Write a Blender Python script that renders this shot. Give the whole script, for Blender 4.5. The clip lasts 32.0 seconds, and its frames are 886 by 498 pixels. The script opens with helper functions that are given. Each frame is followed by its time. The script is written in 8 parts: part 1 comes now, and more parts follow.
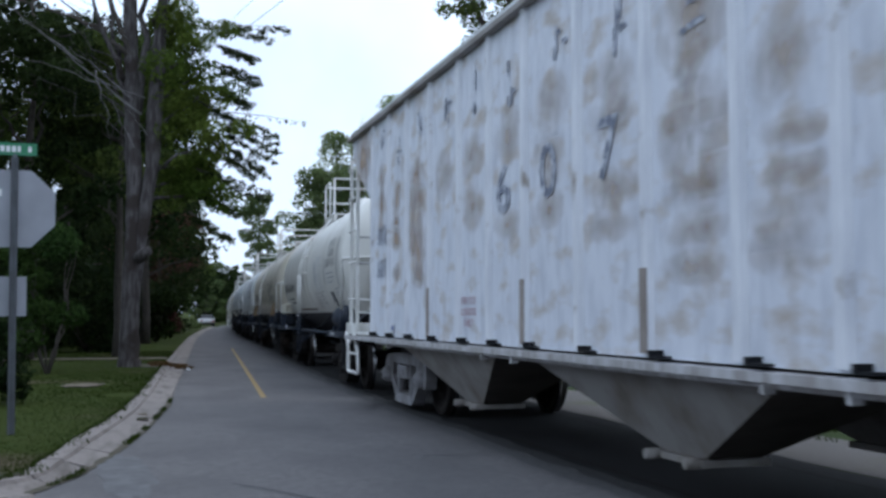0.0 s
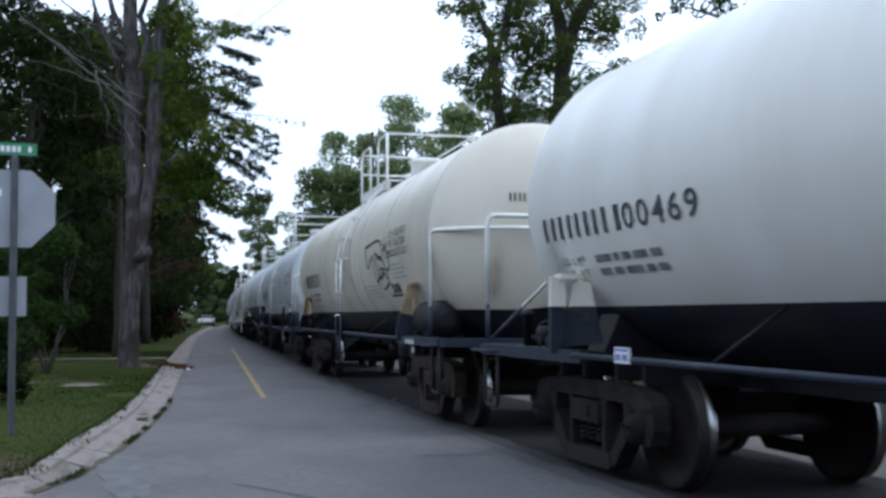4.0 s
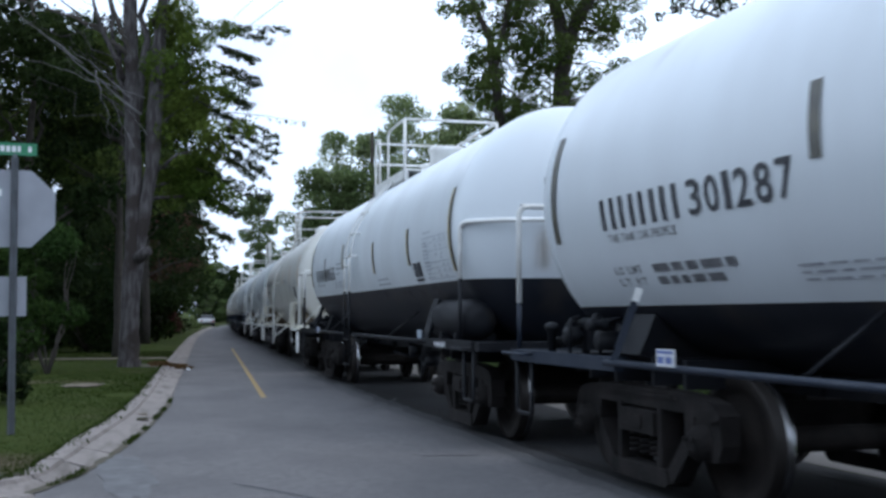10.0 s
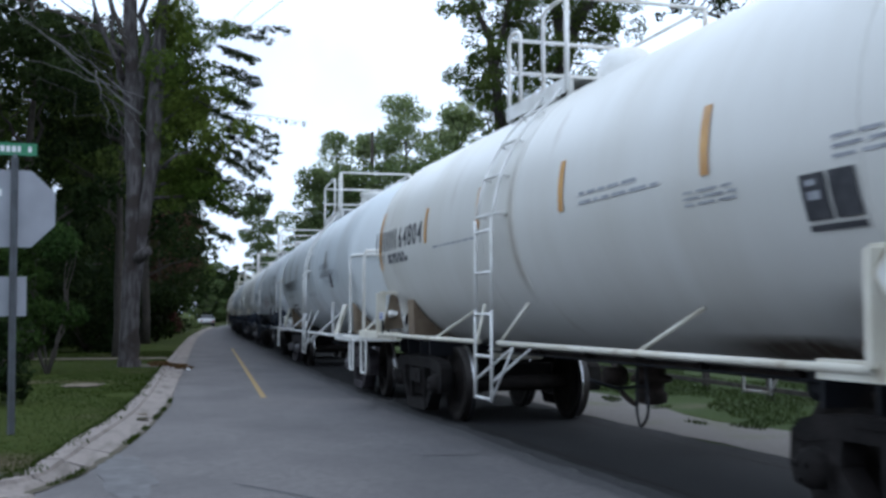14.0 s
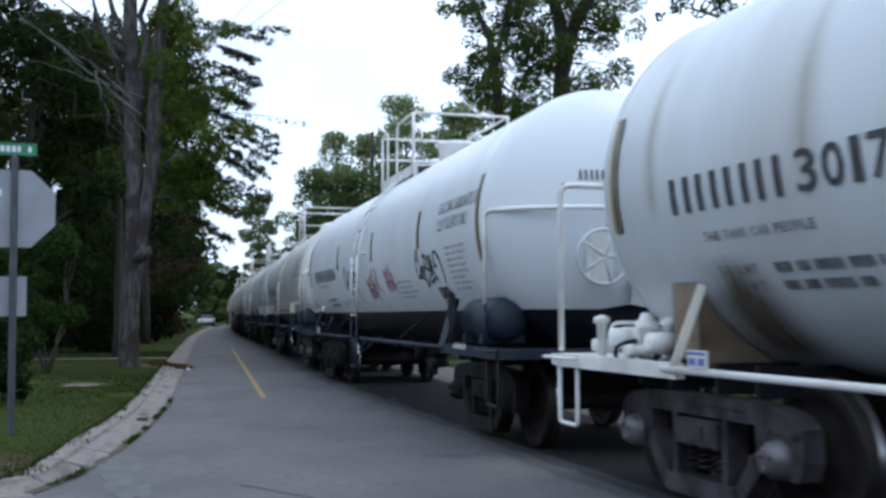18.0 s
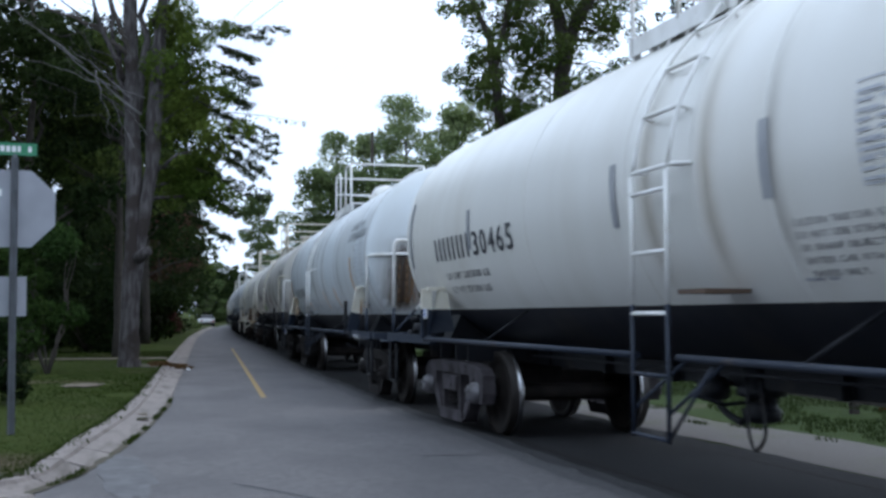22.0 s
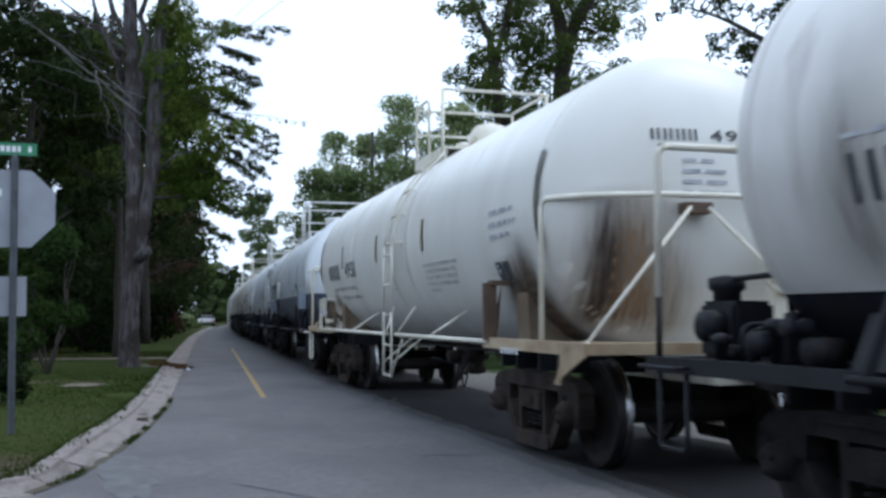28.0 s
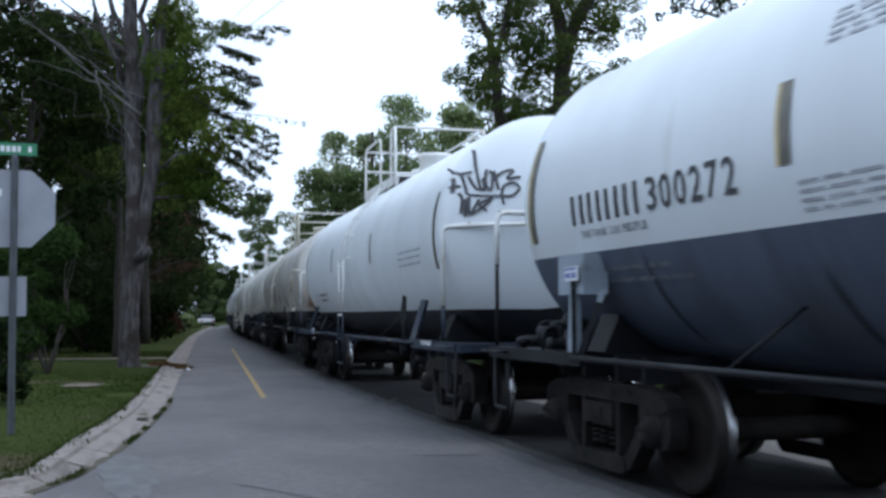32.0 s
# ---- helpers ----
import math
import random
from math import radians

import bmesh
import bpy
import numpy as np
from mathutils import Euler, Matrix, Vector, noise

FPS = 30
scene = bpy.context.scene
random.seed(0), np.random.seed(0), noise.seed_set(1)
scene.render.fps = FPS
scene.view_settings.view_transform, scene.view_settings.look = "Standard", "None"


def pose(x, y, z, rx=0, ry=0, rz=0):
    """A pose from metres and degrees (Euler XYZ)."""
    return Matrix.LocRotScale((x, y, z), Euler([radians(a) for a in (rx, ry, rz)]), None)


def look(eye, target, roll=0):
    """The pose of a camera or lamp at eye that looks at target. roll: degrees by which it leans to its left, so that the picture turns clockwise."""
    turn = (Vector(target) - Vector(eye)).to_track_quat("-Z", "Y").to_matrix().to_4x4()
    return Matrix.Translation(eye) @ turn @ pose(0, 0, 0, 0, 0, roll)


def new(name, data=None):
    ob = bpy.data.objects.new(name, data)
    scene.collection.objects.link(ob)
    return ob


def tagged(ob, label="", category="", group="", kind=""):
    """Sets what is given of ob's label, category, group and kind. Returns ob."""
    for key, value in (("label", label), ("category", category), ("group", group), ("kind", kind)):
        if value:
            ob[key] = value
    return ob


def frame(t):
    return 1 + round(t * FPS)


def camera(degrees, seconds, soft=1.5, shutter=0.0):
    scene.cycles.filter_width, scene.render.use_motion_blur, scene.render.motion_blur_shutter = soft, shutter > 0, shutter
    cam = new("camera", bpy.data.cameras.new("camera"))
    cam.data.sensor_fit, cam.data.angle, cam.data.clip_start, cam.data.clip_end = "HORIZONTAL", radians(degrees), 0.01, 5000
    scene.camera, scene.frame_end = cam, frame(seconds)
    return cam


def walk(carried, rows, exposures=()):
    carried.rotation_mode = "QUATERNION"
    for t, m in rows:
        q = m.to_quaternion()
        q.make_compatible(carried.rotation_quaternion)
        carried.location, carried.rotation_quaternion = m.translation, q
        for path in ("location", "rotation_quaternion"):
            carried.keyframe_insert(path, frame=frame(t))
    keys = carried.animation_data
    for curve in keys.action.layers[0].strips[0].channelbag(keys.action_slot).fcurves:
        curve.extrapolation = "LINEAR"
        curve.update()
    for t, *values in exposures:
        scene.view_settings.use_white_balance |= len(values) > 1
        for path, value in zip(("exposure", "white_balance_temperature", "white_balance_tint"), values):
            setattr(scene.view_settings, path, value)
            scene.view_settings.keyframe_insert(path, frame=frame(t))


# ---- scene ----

# ---------------------------------------------------------------- camera
EYE = (0.0, 0.0, 1.303)
VIEW = look(EYE, (0.22885, 0.97135, 1.36707))
cam = camera(45.97, 32.0, soft=3.0, shutter=0.25)
walk(cam, [(0.0, VIEW), (32.0, VIEW)], exposures=((0.0, 0.0), (1.0, 0.06), (2.0, 0.10), (3.0, 0.19), (6.0, 0.32), (7.0, 0.31), (8.0, 0.24), (10.0, 0.20), (12.0, 0.24), (14.0, 0.18), (17.0, 0.15), (19.0, 0.20), (21.0, 0.20), (23.0, 0.28), (24.0, 0.33), (25.0, 0.29), (28.0, 0.24), (32.0, 0.22)))

# ---------------------------------------------------------------- light
SUN_EL, SUN_AZ = radians(62), radians(95)      # azimuth clockwise from +y
world = bpy.data.worlds.new("sky")
scene.world = world
world.use_nodes = True
wn, wl = world.node_tree.nodes, world.node_tree.links
wn.clear()
sky = wn.new("ShaderNodeTexSky")
sky.sky_type, sky.sun_disc = "NISHITA", False
sky.sun_elevation, sky.sun_rotation = SUN_EL, SUN_AZ
sky.dust_density = 2.0
bg_sky = wn.new("ShaderNodeBackground")
bg_sky.inputs["Strength"].default_value = 0.12
bg_cloud = wn.new("ShaderNodeBackground")
bg_cloud.inputs["Color"].default_value = (0.755, 0.912, 1.145, 1)
bg_cloud.inputs["Strength"].default_value = 1.4
tc = wn.new("ShaderNodeTexCoord")
cl = wn.new("ShaderNodeTexNoise")
cl.inputs["Scale"].default_value, cl.inputs["Detail"].default_value = 2.2, 5
ramp = wn.new("ShaderNodeMapRange")
for k, v in (("From Min", 0.36), ("From Max", 0.52), ("To Min", 0.72), ("To Max", 1.0)):
    ramp.inputs[k].default_value = v
mix = wn.new("ShaderNodeMixShader")
out = wn.new("ShaderNodeOutputWorld")
wl.new(tc.outputs["Generated"], cl.inputs["Vector"])
wl.new(cl.outputs["Fac"], ramp.inputs["Value"])
wl.new(sky.outputs["Color"], bg_sky.inputs["Color"])
wl.new(ramp.outputs["Result"], mix.inputs["Fac"])
wl.new(bg_sky.outputs["Background"], mix.inputs[1])
wl.new(bg_cloud.outputs["Background"], mix.inputs[2])
wl.new(mix.outputs["Shader"], out.inputs["Surface"])

sun_data = bpy.data.lights.new("sun", "SUN")
sun_data.energy, sun_data.angle, sun_data.color = 0.6, radians(30), (1.0, 0.97, 0.93)
sun = new("sun", sun_data)
sun_dir = Vector((math.sin(SUN_AZ) * math.cos(SUN_EL), math.cos(SUN_AZ) * math.cos(SUN_EL), math.sin(SUN_EL)))
sun.matrix_world = look(sun_dir * 60, (0, 0, 0))


# ---------------------------------------------------------------- materials
def material(name, base, second=None, scale=4.0, stretch=(1, 1, 1), low=0.35, high=0.65, rough=0.6, metal=0.0,
             bump=0.0, bump_scale=40.0, third=None, third_scale=1.0, third_low=0.6, third_high=0.75, island=0.0,
             third_stretch=(1, 1, 1), spread=0.0, spec=0.5, rough_var=0.0):
    """A node material: base with patches of second (grain) and of third (stains), each with its own size."""
    m = bpy.data.materials.new(name)
    m.use_nodes = True
    n, l = m.node_tree.nodes, m.node_tree.links
    bsdf = n["Principled BSDF"]
    bsdf.inputs["Roughness"].default_value, bsdf.inputs["Metallic"].default_value = rough, metal
    bsdf.inputs["Specular IOR Level"].default_value = spec
    co = n.new("ShaderNodeTexCoord")
    info = n.new("ShaderNodeObjectInfo")
    off = n.new("ShaderNodeVectorMath")
    off.operation = "MULTIPLY_ADD"
    off.inputs[1].default_value = (37.0, 37.0, 37.0)
    l.new(info.outputs["Random"], off.inputs[0])
    l.new(co.outputs["Object"], off.inputs[2])

    def noise_of(sc, st, lo, hi, detail=6):
        mp = n.new("ShaderNodeMapping")
        mp.inputs["Scale"].default_value = st
        l.new(off.outputs["Vector"], mp.inputs["Vector"])
        t = n.new("ShaderNodeTexNoise")
        t.inputs["Scale"].default_value, t.inputs["Detail"].default_value = sc, detail
        l.new(mp.outputs["Vector"], t.inputs["Vector"])
        r = n.new("ShaderNodeMapRange")
        r.inputs["From Min"].default_value, r.inputs["From Max"].default_value = lo, hi
        l.new(t.outputs["Fac"], r.inputs["Value"])
        return r.outputs["Result"], t.outputs["Fac"]

    def blend(fac, a, b):
        x = n.new("ShaderNodeMix")
        x.data_type = "RGBA"
        l.new(fac, x.inputs["Factor"])
        for sock, val in ((x.inputs["A"], a), (x.inputs["B"], b)):
            if isinstance(val, tuple):
                sock.default_value = (*val, 1)
            else:
                l.new(val, sock)
        return x.outputs["Result"]

    col = base
    if second:
        fac, _ = noise_of(scale, stretch, low, high)
        col = blend(fac, col, second)
        if rough_var:
            rr = n.new("ShaderNodeMapRange")
            rr.inputs["To Min"].default_value, rr.inputs["To Max"].default_value = rough - rough_var, rough + rough_var
            l.new(fac, rr.inputs["Value"])
            l.new(rr.outputs["Result"], bsdf.inputs["Roughness"])
    if third:
        fac, _ = noise_of(third_scale, third_stretch, third_low, third_high, 8)
        col = blend(fac, col, third)
    if island or spread:
        hsv = n.new("ShaderNodeHueSaturation")
        geo = n.new("ShaderNodeNewGeometry")
        rr = n.new("ShaderNodeMapRange")
        amount = island or spread
        rr.inputs["To Min"].default_value, rr.inputs["To Max"].default_value = 1 - amount, 1 + amount
        l.new(geo.outputs["Random Per Island"] if island else info.outputs["Random"], rr.inputs["Value"])
        l.new(rr.outputs["Result"], hsv.inputs["Value"])
        if isinstance(col, tuple):
            hsv.inputs["Color"].default_value = (*col, 1)
        else:
            l.new(col, hsv.inputs["Color"])
        col = hsv.outputs["Color"]
    if isinstance(col, tuple):
        bsdf.inputs["Base Color"].default_value = (*col, 1)
    else:
        l.new(col, bsdf.inputs["Base Color"])
    if bump:
        _, f = noise_of(bump_scale, (1, 1, 1), 0, 1, 4)
        b = n.new("ShaderNodeBump")
        b.inputs["Strength"].default_value, b.inputs["Distance"].default_value = bump, 0.02
        l.new(f, b.inputs["Height"])
        l.new(b.outputs["Normal"], bsdf.inputs["Normal"])
    return m


def leaf_material(name, base, second, island=0.45, scale=0.6):
    m = material(name, base, second, scale=scale, low=0.4, high=0.62, rough=0.75, island=island, spec=0.06)
    n, l = m.node_tree.nodes, m.node_tree.links
    bsdf = n["Principled BSDF"]
    tr = n.new("ShaderNodeBsdfTranslucent")
    mx = n.new("ShaderNodeMixShader")
    mx.inputs["Fac"].default_value = 0.42
    src = bsdf.inputs["Base Color"].links[0].from_socket
    l.new(src, tr.inputs["Color"])
    l.new(bsdf.outputs["BSDF"], mx.inputs[1])
    l.new(tr.outputs["BSDF"], mx.inputs[2])
    l.new(mx.outputs["Shader"], n["Material Output"].inputs["Surface"])
    return m


def tank_paint(name, white, grime, soot, amount=0.62):
    """Tank paint with streaks that run down and sooty blotches."""
    return material(name, white, grime, scale=0.8, stretch=(1, 1.7, 0.45), low=0.42, high=0.85, rough=0.38, third=soot,
                    third_scale=1.1, third_stretch=(1, 1.6, 0.4), third_low=amount, third_high=amount + 0.22, bump=0.11, bump_scale=1.5, rough_var=0.08)


ASPHALT = material("asphalt", (0.134, 0.1265, 0.129), (0.086, 0.082, 0.085), scale=16, low=0.3, high=0.75, rough=0.85, bump=0.5, bump_scale=55,
                   third=(0.078, 0.0745, 0.0785), third_scale=0.9, third_low=0.43, third_high=0.72, third_stretch=(0.9, 0.5, 1), spec=0.35)
# dark asphalt; the shade under the train is put into the colour as well
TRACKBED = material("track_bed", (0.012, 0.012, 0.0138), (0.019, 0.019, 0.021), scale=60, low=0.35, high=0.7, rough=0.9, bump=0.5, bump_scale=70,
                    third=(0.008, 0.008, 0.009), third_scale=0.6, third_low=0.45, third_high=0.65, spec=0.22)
GRAVEL = material("dirt_lane", (0.125, 0.115, 0.11), (0.088, 0.08, 0.074), scale=35, low=0.35, high=0.7, rough=0.95, bump=0.5, bump_scale=60,
                  third=(0.085, 0.088, 0.05), third_scale=0.7, third_low=0.55, third_high=0.75)
GRASS = material("grass_soil", (0.029, 0.044, 0.010), (0.040, 0.050, 0.014), scale=5, spec=0.04, low=0.35, high=0.7, rough=0.95, bump=0.6, bump_scale=50,
                 third=(0.075, 0.062, 0.04), third_scale=0.45, third_low=0.58, third_high=0.7)
BLADE = leaf_material("grass_blade", (0.026, 0.043, 0.009), (0.036, 0.054, 0.012), 0.06)
VERGE_BLADE = leaf_material("verge_blade", (0.030, 0.046, 0.015), (0.042, 0.060, 0.020), 0.12)
CONCRETE = material("kerb_concrete", (0.235, 0.208, 0.196), (0.175, 0.155, 0.145), scale=22, low=0.3, high=0.75, rough=0.9, bump=0.3, bump_scale=60,
                    third=(0.075, 0.064, 0.056), third_scale=2.6, third_stretch=(2.5, 0.5, 1), third_low=0.5, third_high=0.85, spread=0.1, spec=0.2)
YELLOW = material("road_paint_yellow", (0.30, 0.195, 0.065), (0.19, 0.145, 0.085), scale=18, low=0.42, high=0.72, rough=0.8, bump=0.2, bump_scale=90)
BARK = material("bark", (0.085, 0.077, 0.078), (0.026, 0.021, 0.021), scale=5, stretch=(3, 3, 0.5), low=0.38, high=0.62, rough=0.95, bump=1.0, bump_scale=16,
                third=(0.025, 0.018, 0.016), third_scale=1.1, third_low=0.52, third_high=0.6)
BARK_DARK = material("bark_dark", (0.06, 0.05, 0.042), (0.03, 0.026, 0.022), scale=9, stretch=(3, 3, 0.6), rough=0.95, bump=0.8, bump_scale=18)
# darker than leaves are: the deep shade among them is in this green
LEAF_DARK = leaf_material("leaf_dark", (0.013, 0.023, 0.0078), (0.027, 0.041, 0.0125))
LEAF_MID = leaf_material("leaf_mid", (0.042, 0.066, 0.018), (0.075, 0.10, 0.026))
LEAF_TALL = leaf_material("leaf_tall_tree", (0.05, 0.078, 0.022), (0.09, 0.12, 0.034))
LEAF_SHRUB = leaf_material("leaf_shrub", (0.022, 0.045, 0.012), (0.038, 0.068, 0.018))
# light that comes through the far crowns is put into this pale green
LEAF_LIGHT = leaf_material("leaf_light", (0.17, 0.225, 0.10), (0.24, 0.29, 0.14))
# paler with distance: haze is put into the leaf colour
LEAF_FAR_HAZY = leaf_material("leaf_far_hazy", (0.07, 0.105, 0.04), (0.11, 0.145, 0.06))
LEAF_RED = leaf_material("leaf_reddish", (0.085, 0.034, 0.03), (0.045, 0.055, 0.022))
LEAF_BRIGHT = leaf_material("leaf_bright", (0.05, 0.085, 0.014), (0.095, 0.13, 0.026))
TWIG_GREY = material("dead_twig_grey", (0.17, 0.165, 0.17), (0.11, 0.10, 0.10), scale=6, rough=0.9)
STEEL_DARK = material("frame_black", (0.0065, 0.0072, 0.010), (0.0125, 0.0135, 0.017), scale=3, rough=0.55, bump=0.1, bump_scale=30,
                      third=(0.04, 0.033, 0.028), third_scale=2.2, third_low=0.62, third_high=0.8, spec=0.22)
PIPE_BLUE = material("pipe_dark_blue", (0.010, 0.017, 0.033), (0.019, 0.026, 0.042), scale=4, rough=0.55, spec=0.35, third=(0.1, 0.07, 0.05), third_scale=3, third_low=0.64, third_high=0.76)
TRUCK_IRON = material("truck_iron", (0.0085, 0.0075, 0.0075), (0.021, 0.018, 0.0175), scale=5, rough=0.85, bump=0.4, bump_scale=35,
                      third=(0.032, 0.027, 0.026), third_scale=3.2, third_low=0.6, third_high=0.78, spread=0.3, spec=0.2)
TRUCK_DUSTY = material("truck_iron_dusty", (0.072, 0.064, 0.072), (0.022, 0.019, 0.021), scale=4, low=0.35, high=0.65, rough=0.85, bump=0.4, bump_scale=35, spec=0.25)
CAP_GREY = material("bearing_cap_grey", (0.17, 0.165, 0.18), (0.08, 0.075, 0.08), scale=6, rough=0.45, metal=0.4)
TRUCK_RUSTY = material("truck_iron_rusty", (0.045, 0.033, 0.028), (0.014, 0.011, 0.010), scale=4, low=0.35, high=0.65, rough=0.9, bump=0.4, bump_scale=35, spec=0.2)
TRUCK_WHITE = material("truck_iron_sprayed_white", (0.30, 0.30, 0.32), (0.16, 0.15, 0.155), scale=4, rough=0.8, bump=0.3, bump_scale=35)
WHEEL_FACE = material("wheel_face", (0.010, 0.008, 0.0075), (0.02, 0.016, 0.014), scale=6, rough=0.8, bump=0.2, bump_scale=30, spec=0.22)
WHEEL_TREAD = material("wheel_tread", (0.45, 0.45, 0.47), (0.25, 0.24, 0.24), scale=8, rough=0.24, metal=1.0)
WHEEL_DULL = material("wheel_tread_dull", (0.018, 0.015, 0.014), (0.03, 0.026, 0.024), scale=8, rough=0.5, metal=0.6)
RAIL_TOP = material("rail_head", (0.010, 0.009, 0.009), (0.016, 0.015, 0.014), scale=10, rough=0.85, spec=0.15, metal=0.0)
RUST = material("rust", (0.13, 0.085, 0.058), (0.09, 0.06, 0.045), scale=6, rough=0.9, bump=0.3)
PIPE_WHITE = material("pipe_white", (0.80, 0.80, 0.79), (0.55, 0.54, 0.5), scale=3, low=0.4, high=0.75, rough=0.45, third=(0.28, 0.19, 0.12), third_scale=3.5, third_low=0.66, third_high=0.78)
PIPE_TAN = material("pipe_tan_rust_and_shade", (0.42, 0.33, 0.22), (0.24, 0.165, 0.10), scale=3, low=0.35, high=0.7, rough=0.6)
# brown for cream plates below the tank: shade and rust in one colour
PIPE_RUST_SHADED = material("pipe_rust_shaded", (0.26, 0.20, 0.14), (0.13, 0.09, 0.06), scale=3, low=0.35, high=0.7, rough=0.7)
PIPE_CREAM = material("pipe_cream", (0.70, 0.675, 0.59), (0.55, 0.505, 0.41), scale=3, low=0.4, high=0.75, rough=0.5, third=(0.22, 0.14, 0.08), third_scale=3.0, third_low=0.62, third_high=0.78)
BLACK_PAINT = material("lower_band_black", (0.009, 0.011, 0.017), (0.017, 0.019, 0.025), scale=2.2, stretch=(1, 1.5, 0.5), rough=0.42, bump=0.05, bump_scale=4,
                       third=(0.042, 0.037, 0.033), third_scale=1.3, third_low=0.55, third_high=0.8, spec=0.22)
PAD_GREY = material("pad_pale_grey", (0.27, 0.32, 0.38), (0.20, 0.23, 0.27), scale=3, rough=0.45, third=(0.10, 0.09, 0.08), third_scale=4, third_low=0.6, third_high=0.76)
GREY_PAINT = material("lower_band_grey", (0.060, 0.078, 0.116), (0.080, 0.100, 0.142), scale=1.6, stretch=(1, 2.5, 0.35), rough=0.45, bump=0.05, bump_scale=4,
                      third=(0.04, 0.048, 0.066), third_scale=1.1, third_stretch=(1, 2, 0.4), third_low=0.5, third_high=0.75)
LETTER = material("stencil_black", (0.03, 0.032, 0.04), (0.06, 0.062, 0.07), scale=9, rough=0.6)
LETTER_GREY = material("stencil_grey", (0.26, 0.27, 0.31), (0.42, 0.44, 0.47), scale=8, rough=0.6)
LETTER_INK = material("stencil_worn_black", (0.09, 0.092, 0.10), (0.2, 0.2, 0.21), scale=9, rough=0.6)
LETTER_PALE = material("stencil_pale", (0.16, 0.17, 0.19), (0.08, 0.085, 0.1), scale=8, rough=0.6)
SCUFF = material("scuffed_paint", (0.06, 0.055, 0.058), (0.02, 0.022, 0.028), scale=14, rough=0.7)
GRID_INK = material("grid_ink", (0.36, 0.38, 0.43), (0.48, 0.5, 0.54), scale=8, rough=0.6)
STRIPE_DARK = material("reflector_strip_dark", (0.07, 0.068, 0.06), (0.13, 0.12, 0.09), scale=6, rough=0.4)
STRIPE_YELLOW = material("reflector_strip_yellow", (0.52, 0.40, 0.16), (0.4, 0.31, 0.13), scale=6, rough=0.35)
STRIPE_ORANGE = material("reflector_strip_orange", (0.62, 0.33, 0.09), (0.5, 0.25, 0.07), scale=5, rough=0.35)
STRIPE_GREY = material("reflector_strip_grey", (0.24, 0.25, 0.27), (0.32, 0.33, 0.35), scale=5, rough=0.35)
SPRAY_BLACK = material("spray_black", (0.025, 0.025, 0.03), (0.07, 0.07, 0.08), scale=7, rough=0.55)
SPRAY_RED = material("spray_red", (0.25, 0.05, 0.085), (0.38, 0.17, 0.20), scale=7, rough=0.55)
PLATE_WHITE = material("sheet_white", (0.74, 0.75, 0.78), (0.6, 0.6, 0.62), scale=6, rough=0.5)
PLATE_BLUE = material("sheet_blue", (0.12, 0.17, 0.42), (0.1, 0.14, 0.34), scale=6, rough=0.5)
PLATE_GREEN = material("placard_lime", (0.38, 0.62, 0.08), (0.32, 0.54, 0.07), scale=6, rough=0.5)
SIGN_ALU = material("sign_back_aluminium", (0.29, 0.30, 0.335), (0.24, 0.25, 0.28), scale=3, rough=0.5, metal=0.3, bump=0.05, bump_scale=10)
POST_GREY = material("galvanised_post", (0.13, 0.14, 0.155), (0.10, 0.105, 0.115), scale=6, rough=0.55, metal=0.5)
SIGN_GREEN = material("street_sign_green", (0.015, 0.19, 0.085), (0.012, 0.15, 0.07), scale=5, rough=0.4)
WOOD_FENCE = material("fence_board_dark", (0.03, 0.025, 0.022), (0.055, 0.045, 0.04), scale=5, stretch=(4, 1, 1), rough=0.9, bump=0.3)
WOOD_POLE = material("utility_pole_wood", (0.085, 0.07, 0.06), (0.05, 0.042, 0.036), scale=5, stretch=(4, 4, 0.4), rough=0.95, bump=0.4)
CABLE = material("cable_black", (0.03, 0.03, 0.035), rough=0.6)
CAR_WHITE = material("car_white_paint", (0.75, 0.76, 0.78), (0.7, 0.71, 0.74), scale=2, rough=0.2)
CAR_GLASS = material("car_glass", (0.012, 0.014, 0.016), rough=0.06)
TYRE = material("tyre_rubber", (0.02, 0.02, 0.02), (0.03, 0.03, 0.03), scale=8, rough=0.85)
LAMP_RED = material("tail_lamp_red", (0.35, 0.02, 0.02), rough=0.2)

SEAM_GREY = material("seam_grey", (0.34, 0.335, 0.33), (0.46, 0.45, 0.44), scale=5, rough=0.6)
WHITE = tank_paint("tank_white", (0.645, 0.685, 0.72), (0.585, 0.61, 0.635), (0.40, 0.38, 0.33), 0.72)
CREAM = tank_paint("tank_cream", (0.66, 0.655, 0.625), (0.57, 0.55, 0.50), (0.26, 0.18, 0.12), 0.68)
BEIGE = tank_paint("tank_beige", (0.56, 0.52, 0.44), (0.46, 0.42, 0.35), (0.26, 0.21, 0.16), 0.68)
GREYWHITE = tank_paint("tank_grey_white", (0.57, 0.615, 0.645), (0.455, 0.465, 0.46), (0.3, 0.27, 0.22), 0.68)
SOOTY = tank_paint("tank_sooty_white", (0.60, 0.585, 0.56), (0.40, 0.365, 0.325), (0.12, 0.08, 0.055), 0.59)


# ---------------------------------------------------------------- mesh helpers
def part(name, bm, mats, parent, label="", smooth=False):
    me = bpy.data.meshes.new(name)
    bm.to_mesh(me)
    bm.free()
    return part_of(name, me, mats, parent, label, smooth)


def part_of(name, me, mats, parent, label="", smooth=False):
    for m in mats if isinstance(mats, (list, tuple)) else (mats,):
        me.materials.append(m)
    if smooth:
        me.polygons.foreach_set("use_smooth", [True] * len(me.polygons))
    ob = new(name, me)
    ob.parent = parent
